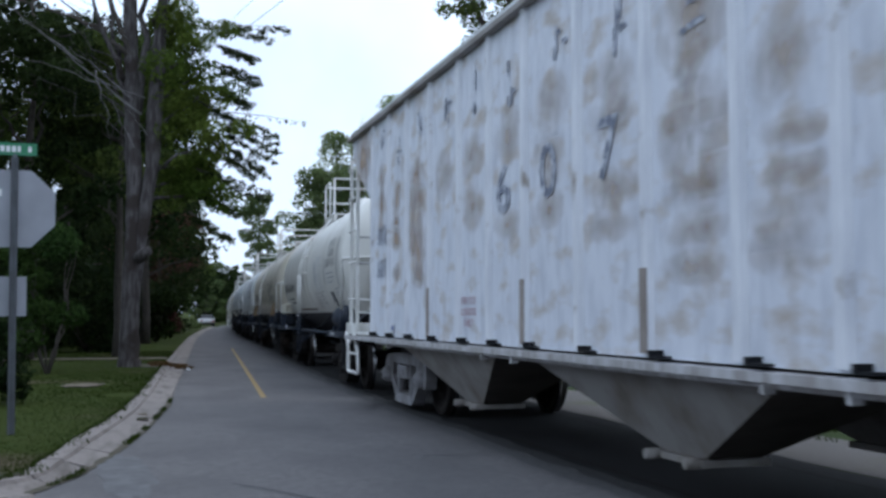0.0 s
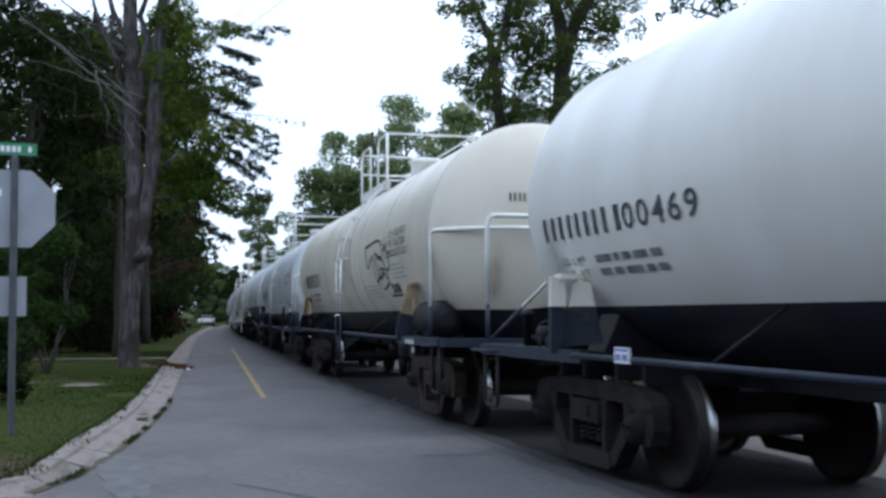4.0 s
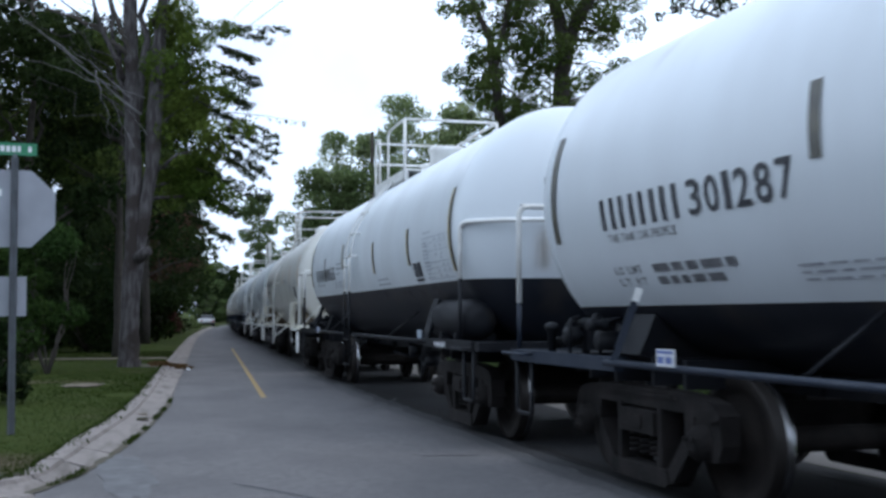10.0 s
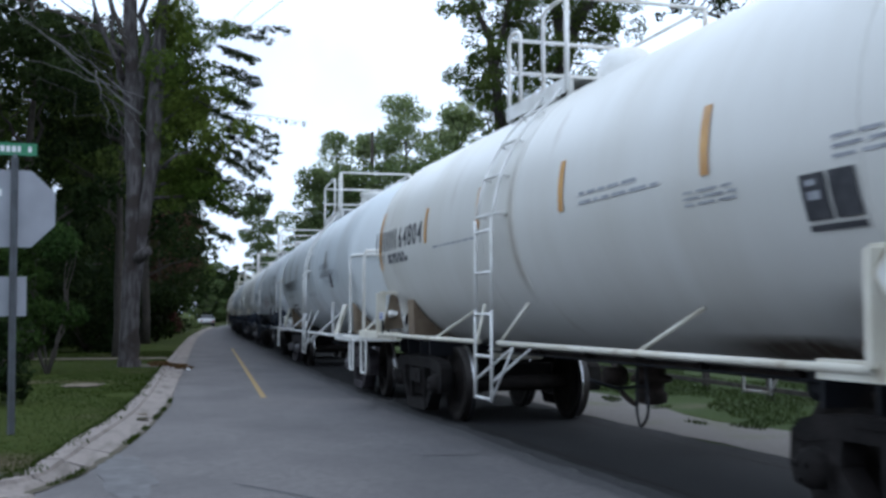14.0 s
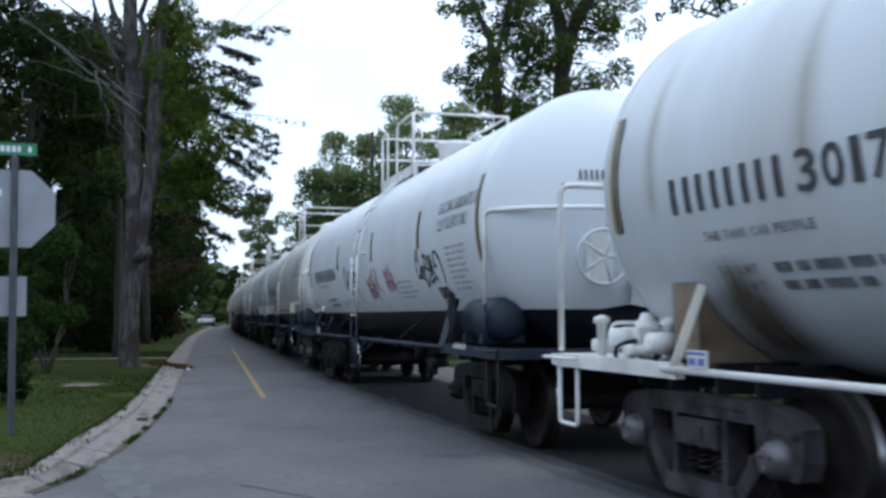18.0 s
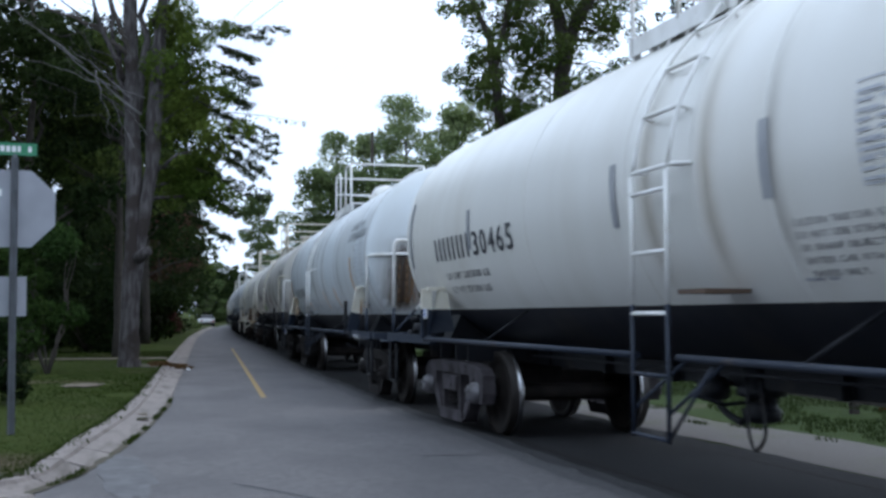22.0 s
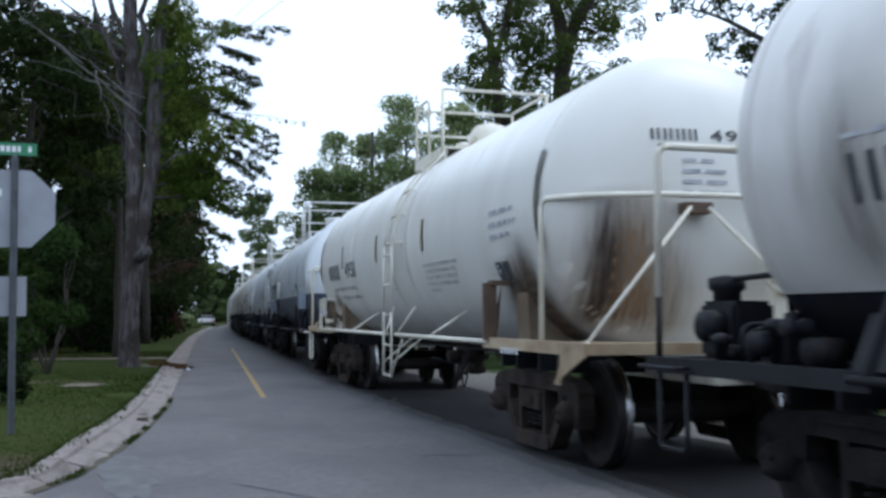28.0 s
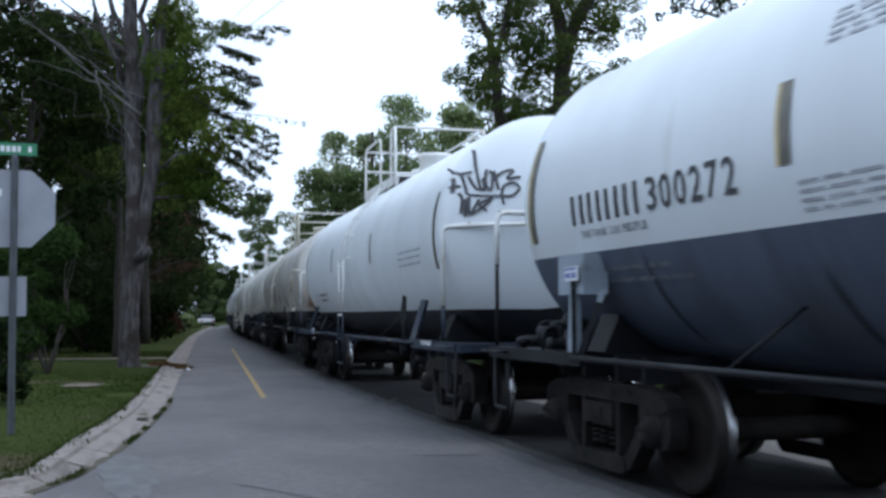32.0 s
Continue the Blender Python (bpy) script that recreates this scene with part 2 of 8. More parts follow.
    if label:
        ob["label"] = label
    return ob


def thing(name, label, category, m=None, group="", kind=""):
    ob = new(name)
    ob.empty_display_size = 0.2
    if m is not None:
        ob.matrix_basis = m
    return tagged(ob, label, category, group, kind)


def box(bm, x0, x1, y0, y1, z0, z1, mi=0):
    v = [bm.verts.new((x, y, z)) for x in (x0, x1) for y in (y0, y1) for z in (z0, z1)]
    for f in ((0, 1, 3, 2), (4, 6, 7, 5), (0, 4, 5, 1), (2, 3, 7, 6), (0, 2, 6, 4), (1, 5, 7, 3)):
        bm.faces.new([v[i] for i in f]).material_index = mi


def prism(bm, pts, x0, x1, mi=0):
    """Outline in (y, z), counter-clockwise seen from +x, thick from x0 to x1."""
    a = [bm.verts.new((x0, y, z)) for y, z in pts]
    b = [bm.verts.new((x1, y, z)) for y, z in pts]
    bm.faces.new(a[::-1]).material_index = mi
    bm.faces.new(b).material_index = mi
    for i in range(len(pts)):
        j = (i + 1) % len(pts)
        bm.faces.new((a[i], a[j], b[j], b[i])).material_index = mi


def bar(bm, p, q, w, h, mi=0):
    """A square bar from p to q."""
    p, q = Vector(p), Vector(q)
    d = (q - p).normalized()
    up = Vector((0, 0, 1)) if abs(d.z) < 0.95 else Vector((0, 1, 0))
    s = d.cross(up).normalized() * w / 2
    u = s.cross(d).normalized() * h / 2
    a = [bm.verts.new(p + i * s + j * u) for i, j in ((-1, -1), (1, -1), (1, 1), (-1, 1))]
    b = [bm.verts.new(q + i * s + j * u) for i, j in ((-1, -1), (1, -1), (1, 1), (-1, 1))]
    bm.faces.new(a[::-1]).material_index = mi
    bm.faces.new(b).material_index = mi
    for i in range(4):
        j = (i + 1) % 4
        bm.faces.new((a[i], a[j], b[j], b[i])).material_index = mi


def tube(bm, pts, radii, sides=8, mi=0, cap=True):
    """A round pipe along pts; radii one number or one a point."""
    pts = [Vector(p) for p in pts]
    if not isinstance(radii, (list, tuple)):
        radii = [radii] * len(pts)
    rings, side = [], None
    for i, p in enumerate(pts):
        d = (pts[min(i + 1, len(pts) - 1)] - pts[max(i - 1, 0)]).normalized()
        if side is None:
            side = d.orthogonal().normalized()
        side = (side - d * side.dot(d)).normalized()
        u = d.cross(side)
        rings.append([bm.verts.new(p + radii[i] * (math.cos(a) * side + math.sin(a) * u)) for a in (2 * math.pi * k / sides for k in range(sides))])
    for a, b in zip(rings, rings[1:]):
        for k in range(sides):
            f = bm.faces.new((a[k], a[(k + 1) % sides], b[(k + 1) % sides], b[k]))
            f.material_index, f.smooth = mi, True
    if cap:
        bm.faces.new(rings[0][::-1]).material_index = mi
        bm.faces.new(rings[-1]).material_index = mi


def rounded(pts, r=0.12, n=4):
    """The corner points of a pipe run with its bends rounded."""
    pts = [Vector(p) for p in pts]
    out = [pts[0]]
    for a, b, c in zip(pts, pts[1:], pts[2:]):
        p, q = b + (a - b).normalized() * r, b + (c - b).normalized() * r
        for i in range(n + 1):
            t = i / n
            out.append((1 - t) ** 2 * p + 2 * t * (1 - t) * b + t * t * q)
    return out + [pts[-1]]


def lathe(bm, profile, axis_x=True, sides=32, mats=None, c=(0, 0, 0)):
    """Turn (along, radius) about the x axis (or about z) through c."""
    rings = []
    for a, r in profile:
        ring = []
        for k in range(sides):
            w = 2 * math.pi * k / sides
            p = (a, r * math.cos(w), r * math.sin(w)) if axis_x else (r * math.cos(w), r * math.sin(w), a)
            ring.append(bm.verts.new(Vector(p) + Vector(c)))
        rings.append(ring)
    for i, (a, b) in enumerate(zip(rings, rings[1:])):
        for k in range(sides):
            f = bm.faces.new((a[k], b[k], b[(k + 1) % sides], a[(k + 1) % sides]))
            f.material_index, f.smooth = (mats[i] if mats else 0), True
    for ring, flip in ((rings[0], False), (rings[-1], True)):
        f = bm.faces.new(ring[::-1] if flip else ring)
        f.material_index = mats[0] if mats else 0


def font_mesh(text, size):
    """Verts and faces of a line of text, its lower left corner at 0, 0."""
    cu = bpy.data.curves.new("text", "FONT")
    cu.body, cu.size, cu.resolution_u = text, size, 3
    cu.offset = 0.012
    ob = new("text", cu)
    bpy.context.view_layer.update()
    me = bpy.data.meshes.new_from_object(ob.evaluated_get(bpy.context.evaluated_depsgraph_get()))
    v = [tuple(a.co[:2]) for a in me.vertices]
    f = [tuple(p.vertices) for p in me.polygons]
    bpy.data.objects.remove(ob)
    bpy.data.curves.remove(cu)
    bpy.data.meshes.remove(me)
    return v, f


FONT_CACHE = {}


def text_fit(text, width, height):
    """Verts and faces of stencilled text: each letter stretched to a cell of its own within width x height."""
    wide = {"I": 0.35, "1": 0.6, ".": 0.4, ",": 0.4, " ": 0.6}
    total = sum(wide.get(ch, 1.0) for ch in text) - 0.22
    cell = width / total
    v, f, x = [], [], 0.0
    for ch in text:
        w = wide.get(ch, 1.0) * cell
        if ch != " ":
            if ch not in FONT_CACHE:
                FONT_CACHE[ch] = font_mesh(ch, 1.0)
            cv, cf = FONT_CACHE[ch]
            xs, ys = [p[0] for p in cv], [p[1] for p in cv]
            x0, x1, y0, y1 = min(xs), max(xs), min(ys), max(ys)
            tall = height * (0.16 if ch in ".," else 1.0)
            b = len(v)
            v += [(x + (p - x0) / (x1 - x0) * (w - 0.24 * cell), (q - y0) / (y1 - y0) * tall) for p, q in cv]
            f += [tuple(i + b for i in face) for face in cf]
        x += w
    return v, f


def rects(spec):
    """Verts and faces of upright rectangles (x0, x1, y0, y1), cut crosswise so that they can be bent."""
    v, f = [], []
    for x0, x1, y0, y1 in spec:
        n = max(1, int((y1 - y0) / 0.08))
        b = len(v)
        for i in range(n + 1):
            y = y0 + (y1 - y0) * i / n
            v += [(x0, y), (x1, y)]
        f += [(b + 2 * i, b + 2 * i + 1, b + 2 * i + 3, b + 2 * i + 2) for i in range(n)]
    return v, f


def stencil_rows(width, height, rows, rnd):
    """Rows of small unreadable writing as short bars."""
    spec = []
    step = height / rows
    for r in range(rows):
        y, x = height - (r + 1) * step, 0.0
        end = width * rnd.uniform(0.7, 1.0)
        while x < end:
            w = min(rnd.uniform(0.08, 0.26), end - x)
            if w > 0.03:
                spec.append((x, x + w, y, y + step * 0.36))
            x += w + 0.05
    return rects(spec)


# ---------------------------------------------------------------- the track and the train's way along it
TRACK_X, BEND_FAR, BEND_NEAR, BEND = 3.730, 24.21, 8.32, 0.0654
SWING, SWING_FROM = 0.00035, 60.0          # the far curve, away from the street
RUN = (5.0676, 0.013195, 0.0023953)      # speed, its growth, and the growth of that
ZC, R, BULGE = 2.27, 1.38, 0.66           # a tank's axis height, radius and head depth


def rail_at(s):
    """The track's centre s metres along it, and its heading."""
    length = BEND_FAR - BEND_NEAR
    q = min(max(BEND_FAR - s, 0.0), length)
    far = max(s - SWING_FROM, 0.0)
    return TRACK_X + BEND * q * q / (2 * length) + BEND * max(BEND_NEAR - s, 0.0) + SWING * far * far, s, BEND * q / length - 2 * SWING * far


def travelled(t):
    return RUN[0] * t + RUN[1] * t * t / 2 + RUN[2] * t ** 3 / 6


def car_pose(c, ht, t):
    s = c - travelled(t)
    x0, y0, _ = rail_at(s - ht)
    x1, y1, _ = rail_at(s + ht)
    return pose((x0 + x1) / 2, (y0 + y1) / 2, 0, 0, 0, math.degrees(math.atan2(x0 - x1, y1 - y0)))


# ---------------------------------------------------------------- ground
def strip(name, left, right, y0, y1, z, mat, label, step=1.0, kind="structure", edge=0.0, seed=1):
    """A sheet between the lines x = left(y) and x = right(y)."""
    rnd = random.Random(seed)
    ys = []
    y = y0
    while y < y1:
        ys.append(y)
        y += step if y < 60 else step * 6
    ys.append(y1)
    v, f = [], []
    for y in ys:
        a, b = left(y) + rnd.uniform(-edge, edge), right(y) + rnd.uniform(-edge, edge)
        for k in range(7):
            v.append((a + (b - a) * k / 6, y, z))
    for i in range(len(ys) - 1):
        f += [(7 * i + k, 7 * i + k + 1, 7 * i + k + 8, 7 * i + k + 7) for k in range(6)]
    me = bpy.data.meshes.new(name)
    me.from_pydata(v, [], f)
    ob = part_of(name, me, mat, None)
    return tagged(ob, label, name.replace("_", " "), kind=kind)


def interp(points):
    def fn(y):
        if y <= points[0][0]:
            return points[0][1]
        for (a, p), (b, q) in zip(points, points[1:]):
            if y <= b:
                return p + (q - p) * (y - a) / (b - a)
        return points[-1][1]
    return fn


ROAD_EDGE = interp([(-30, -9.0), (6.2, -9.0), (6.9, -4.0), (7.4, -2.2), (8.0, -1.25), (9.0, -0.95), (10.5, -0.74), (12.3, -0.58), (15.7, -0.40), (25, -0.30), (45, -0.14), (62, 0.02), (80, 0.42), (100, 1.1), (120, 1.95), (150, 3.5), (200, 7.2), (400, 39.0)])
KERB_BACK = interp([(-30, -9.2), (6.6, -9.2), (7.5, -4.0), (8.0, -2.1), (8.4, -1.46), (8.7, -1.31), (9.77, -1.23), (11.0, -1.15), (12.4, -1.04), (14.5, -0.91), (18, -0.86), (26, -0.80), (45, -0.62), (62, -0.45), (80, -0.05), (100, 0.6), (120, 1.4), (150, 2.9), (200, 6.5), (400, 38.0)])
BED_NEAR = lambda y: rail_at(y)[0] - 0.98
BED_FAR = lambda y: rail_at(y)[0] + 1.12
LANE_FAR = lambda y: 6.6 + 0.05 * max(0, 10 - y) + 0.15 * math.sin(y * 0.9) + SWING * max(0, y - SWING_FROM) ** 2

ground_me = bpy.data.meshes.new("ground")
gv, gf = [], []
GX = [-900, -300, -100, -40, -20, -10, 0, 10, 20, 40, 100, 300, 900]
GY = [-600, -200, -60, -20, 0, 20, 40, 80, 160, 400, 1200]
for gy in GY:
    for gx in GX:
        gv.append((gx, gy, -0.03))
for j in range(len(GY) - 1):
    for i in range(len(GX) - 1):
        k = j * len(GX) + i
        gf.append((k, k + 1, k + 1 + len(GX), k + len(GX)))
ground_me.from_pydata(gv, [], gf)
tagged(part_of("ground", ground_me, GRASS, None), "rough grass and soil that reaches the far trees", "ground", kind="structure")

tagged(strip("road", ROAD_EDGE, BED_NEAR, -30, 400, 0.0, ASPHALT, "worn grey asphalt street beside the track", edge=0.03), category="road")
tagged(strip("track_bed", BED_NEAR, BED_FAR, -30, 400, -0.012, TRACKBED, "dark asphalt bed around the rails, with the train's shade painted in", edge=0.06, seed=2), category="track bed")
VERGE = material("verge_grass", (0.030, 0.048, 0.016), (0.045, 0.064, 0.022), scale=9, low=0.35, high=0.7, rough=0.95, bump=0.6, bump_scale=50,
                 third=(0.085, 0.078, 0.055), third_scale=0.5, third_low=0.62, third_high=0.8, spec=0.1)
# two strips that paint the soft edge of the train's shadow on the asphalt
SHADE_STRIP_DEEP = material("asphalt_shade_deep", (0.045, 0.044, 0.047), (0.026, 0.026, 0.028), scale=18, rough=0.8, bump=0.4, bump_scale=60, spec=0.3)
SHADE_STRIP_THIN = material("asphalt_shade_thin", (0.088, 0.086, 0.09), (0.06, 0.059, 0.063), scale=18, rough=0.82, bump=0.4, bump_scale=60, spec=0.35)
tagged(strip("oil_stain", lambda y: BED_NEAR(y) - 0.34, lambda y: BED_NEAR(y) - 0.13, -30, 200, 0.004, SHADE_STRIP_THIN, "thin strip of painted shade on the asphalt along the track", step=0.35, edge=0.06, seed=5), category="oil stain")
tagged(strip("oil_stain", lambda y: BED_NEAR(y) - 0.15, lambda y: BED_NEAR(y) + 0.02, -30, 200, 0.008, SHADE_STRIP_DEEP, "deeper strip of painted shade on the asphalt beside the track bed", step=0.35, edge=0.05, seed=6), category="oil stain")
tagged(strip("dirt_lane", BED_FAR, LANE_FAR, -30, 400, -0.016, GRAVEL, "pale dirt and gravel lane beyond the track", edge=0.1, seed=3), category="dirt lane")


def lawn_sheet(name, left, right, y0, y1, zf, mat, label):
    v, f, ys = [], [], [y0 + (y1 - y0) * (i / 60) ** 1.6 for i in range(61)]
    for y in ys:
        a, b = left(y), right(y)
        for k in range(13):
            w = (k / 12) ** 0.5 if a < b - 10 else k / 12
            x = a + (b - a) * w
            v.append((x, y, zf(x, y)))
    for i in range(60):
        f += [(13 * i + k, 13 * i + k + 1, 13 * i + k + 14, 13 * i + k + 13) for k in range(12)]
    me = bpy.data.meshes.new(name)
    me.from_pydata(v, [], f)
    return tagged(part_of(name, me, mat, None, smooth=True), label, "lawn", kind="structure")


lawn_sheet("lawn", lambda y: -60, KERB_BACK, 6.6, 160, lambda x, y: 0.085 + 0.012 * math.sin(x * 0.6) * math.sin(y * 0.4) - 0.06 * max(0, min(1, (8.5 - y) / 2)), GRASS, "shaded lawn with thin grass and bare patches behind the kerb")
lawn_sheet("verge", LANE_FAR, lambda y: 70, -20, 160, lambda x, y: -0.03 + 0.10 * min(1, max(0, x - LANE_FAR(y)) / 1.5) + 0.03 * math.sin(x * 0.9 + y * 0.5) * min(1, max(0, x - LANE_FAR(y))), VERGE, "green verge and field beyond the dirt lane")


def grass_tufts(name, places, blade, mat, label, seed, hmax):
    rnd = np.random.RandomState(seed)
    p = np.array(places)
    n = len(p)
    h = rnd.uniform(0.4, 1.0, n) * hmax
    a = rnd.uniform(0, 2 * math.pi, n)
    lean = rnd.uniform(-0.5, 0.5, (n, 2)) * h[:, None]
    side = np.stack([np.cos(a), np.sin(a), 0 * a], 1) * blade
    tip = p + np.concatenate([lean, h[:, None]], 1)
    v = np.concatenate([p - side, p + side, tip], 1).reshape(-1, 3)
    f = np.arange(3 * n).reshape(-1, 3)
    me = bpy.data.meshes.new(name)
    me.from_pydata(v.tolist(), [], f.tolist())
    return tagged(part_of(name, me, mat, None), label, "grass", kind="stuff")


rg = np.random.RandomState(5)
spots = []
for _ in range(95000):
    y = 7.8 + 30 * rg.rand() ** 2.0
    x = KERB_BACK(y) - 0.02 - 9 * rg.rand() ** 1.5
    if noise.noise(Vector((x * 0.5, y * 0.35, 3.0))) > -0.5 and math.hypot((x + 1.9) / 0.45, (y - 19.4) / 0.7) > 1:
        spots.append((x, y, 0.08))
grass_tufts("lawn_grass", spots, 0.009, BLADE, "short uneven lawn grass", 6, 0.032)
spots = []
for _ in range(90000):
    y = 6 + 32 * rg.rand() ** 1.3
    x = LANE_FAR(y) - 0.5 + 5 * rg.rand() ** 1.3
    off = x - LANE_FAR(y)
    if noise.noise(Vector((x * 0.8, y * 0.5, 9.0))) > -0.15 and (off > 0.5 or noise.noise(Vector((x * 2.1, y * 1.6, 4.0))) + 0.5 * off > 0.12):
        spots.append((x, y, -0.02 + 0.08 * min(1, max(0, x - LANE_FAR(y)) / 1.5)))
grass_tufts("verge_grass", spots, 0.007, VERGE_BLADE, "bright green grass along the dirt lane", 7, 0.07)

# kerb slabs
kerb = thing("kerb", "weathered pale concrete kerb and gutter with stained joints", "kerb", kind="structure")
ky = 7.7
rk = random.Random(3)
while ky < 120:
    ln = rk.uniform(2.2, 3.2) if ky > 9.5 else 0.9
    ln = ln if ky < 40 else 6.0
    y0, y1 = ky + 0.012, ky + ln - 0.012
    bm = bmesh.new()
    n, rows = 5, []
    dz = rk.uniform(-0.006, 0.006)
    for i in range(n + 1):
        y = y0 + (y1 - y0) * i / n
        a, b = KERB_BACK(y), ROAD_EDGE(y)
        low = 0.0 if ky > 9 else -0.02
        rows.append([(a, y, -0.1), (a + rk.uniform(-0.025, 0.025), y, 0.092 + dz), (a + 0.15, y, 0.090 + dz), (a + 0.175, y, 0.058 + dz), (a + 0.20, y, 0.058 + dz), (b + rk.uniform(-0.02, 0.02), y, 0.014 + low), (b, y, -0.1)])
    vs = [[bm.verts.new(p) for p in r] for r in rows]
    for p, q in zip(vs, vs[1:]):
        for k in range(6):
            bm.faces.new((p[k], p[k + 1], q[k + 1], q[k]))
    bm.faces.new(vs[0][::-1])
    bm.faces.new(vs[-1])
    part("slab", bm, CONCRETE, kerb)
    ky += ln

# bare earth, path, patches and litter
SAND = material("bare_sand", (0.135, 0.105, 0.08), (0.085, 0.072, 0.045), scale=12, rough=0.95, bump=0.4, bump_scale=40)
DIRT = material("gutter_dirt", (0.07, 0.055, 0.04), (0.045, 0.045, 0.025), scale=14, rough=0.95, bump=0.5, bump_scale=50)
TAR = material("asphalt_patch_dark", (0.078, 0.077, 0.082), (0.118, 0.117, 0.123), scale=6, rough=0.85, bump=0.4, bump_scale=60)
LEAF_BROWN = leaf_material("fallen_leaf", (0.10, 0.06, 0.03), (0.16, 0.10, 0.05))


def ragged(name, cx, cy, rx, ry, z, mat, label, category, seed, turn=0.0):
    rnd = random.Random(seed)
    bm = bmesh.new()
    c = bm.verts.new((cx, cy, z))
    ring = []
    for k in range(28):
        a = 2 * math.pi * k / 28
        w = rnd.uniform(0.8, 1.15)
        x, y = rx * w * math.cos(a), ry * w * math.sin(a)
        ring.append(bm.verts.new((cx + x * math.cos(turn) - y * math.sin(turn), cy + x * math.sin(turn) + y * math.cos(turn), z - 0.004)))
    for k in range(28):
        bm.faces.new((c, ring[k], ring[(k + 1) % 28]))
    return tagged(part(name, bm, mat, None), label, category, kind="structure")


ragged("bare_patch", -1.92, 19.4, 0.36, 0.5, 0.104, SAND, "bare sandy patch in the lawn", "bare patch", 1)
ragged("bare_patch", -2.5, 8.6, 1.1, 0.35, 0.102, DIRT, "bare dirt at the lawn's corner", "bare patch", 2)
ragged("asphalt_patch", -0.55, 9.1, 0.22, 1.35, 0.010, TAR, "darker tarred patch along the kerb", "road patch", 3, 0.12)
ragged("dirt_pile", -1.15, 26.6, 0.30, 1.0, 0.103, DIRT, "dirt and fallen leaves across the kerb", "dirt", 4, 0.25)
tagged(strip("yard_path", lambda y: -12.0, lambda y: KERB_BACK(y) - 0.05, 30.6, 31.7, 0.102, SAND, "pale dirt path across the lawn", step=0.5, edge=0.0), category="path")
bm = bmesh.new()
prev = None
for i in range(60):
    y = 7.9 + 0.16 * i
    x = ROAD_EDGE(y)
    w = 0.035 + 0.03 * math.sin(i * 1.7) ** 2
    cur = (bm.verts.new((x - 0.02, y, 0.019)), bm.verts.new((x + w, y, 0.008)))
    if prev:
        bm.faces.new((prev[0], prev[1], cur[1], cur[0]))
    prev = cur
tagged(part("gutter_dirt", bm, DIRT, None), "line of dirt and weeds along the gutter", "dirt", kind="structure")
rt = np.random.RandomState(31)
weeds = []
for _ in range(1300):
    y = 8.4 + 20 * rt.rand() ** 1.6
    weeds.append((KERB_BACK(y) + 0.07 * rt.rand() ** 2 * (1.2 + math.sin(y * 3.1) + math.sin(y * 7.3)) - 0.01, y, 0.088))
for _ in range(1500):
    y = 8.0 + 9 * rt.rand()
    if math.sin(y * 2.3) + math.sin(y * 5.1) > 0.1:
        weeds.append((ROAD_EDGE(y) + rt.uniform(-0.02, 0.05), y, 0.01))
grass_tufts("gutter_weeds", weeds, 0.008, BLADE, "small weeds in the gutter joint", 32, 0.05)
bm = bmesh.new()
box(bm, -0.06, 0.05, -0.04, 0.04, 0.0, 0.05)
bmesh.ops.bevel(bm, geom=bm.edges, offset=0.012, segments=2, affect="EDGES")
for vv in bm.verts:
    vv.co += Vector((noise.noise(vv.co * 20) * 0.02, 0, noise.noise(vv.co * 15 + Vector((3, 0, 0))) * 0.015))
litter = part("litter", bm, PLATE_WHITE, None)
litter.location = (-0.16, 25.7, 0.02)
tagged(litter, "crumpled white scrap of litter by the kerb", "litter")
for k, (x, y, r) in enumerate(((-1.18, 7.95, 0.10), (-1.5, 8.3, 0.07), (-0.98, 7.72, 0.06))):
    bm = bmesh.new()
    bmesh.ops.create_icosphere(bm, subdivisions=2, radius=r)
    for vv in bm.verts:
        vv.co *= 1 + 0.6 * noise.noise(vv.co * 11 + Vector((k * 5.0, 0, 0)))
        vv.co.z *= 0.3
    st = part("broken_concrete", bm, CONCRETE, None)
    st.location = (x, y, 0.02)
    tagged(st, "broken lump of kerb concrete", "rubble", "lumps of broken kerb")

bm = bmesh.new()
box(bm, -0.07, 0.07, -0.09, 0.09, 0.0, 0.022)
bmesh.ops.bevel(bm, geom=bm.edges, offset=0.01, segments=1, affect="EDGES")
clod = part("dirt_clod", bm, DIRT, None)
clod.location = (-0.62, 13.35, 0.045)
tagged(clod, "dark clod of dirt lying on the kerb's gutter", "dirt")
bm = bmesh.new()
box(bm, -0.06, 0.06, -0.05, 0.05, 0.0, 0.012)
for vv in bm.verts:
    vv.co.z += 0.01 * noise.noise(vv.co * 20)
scrap = part("litter", bm, SAND, None)
scrap.location = (-0.66, 14.0, 0.045)
tagged(scrap, "flat brownish scrap of litter on the kerb's gutter", "litter")

# centre line: a faded dash, and farther ones
cl_thing = thing("centre_line", "faded yellow line painted on the asphalt", "road marking", kind="structure")
for y0, y1 in ((17.0, 43.0),):
    bm = bmesh.new()
    n = 14
    prev = None
    for i in range(n + 1):
        y = y0 + (y1 - y0) * i / n
        x = 1.07 + (y - 17.16) * 0.013
        cur = (bm.verts.new((x - 0.045, y, 0.005)), bm.verts.new((x + 0.045, y, 0.005)))
        if prev:
            bm.faces.new((prev[0], prev[1], cur[1], cur[0]))
        prev = cur
    part("dash", bm, YELLOW, cl_thing)

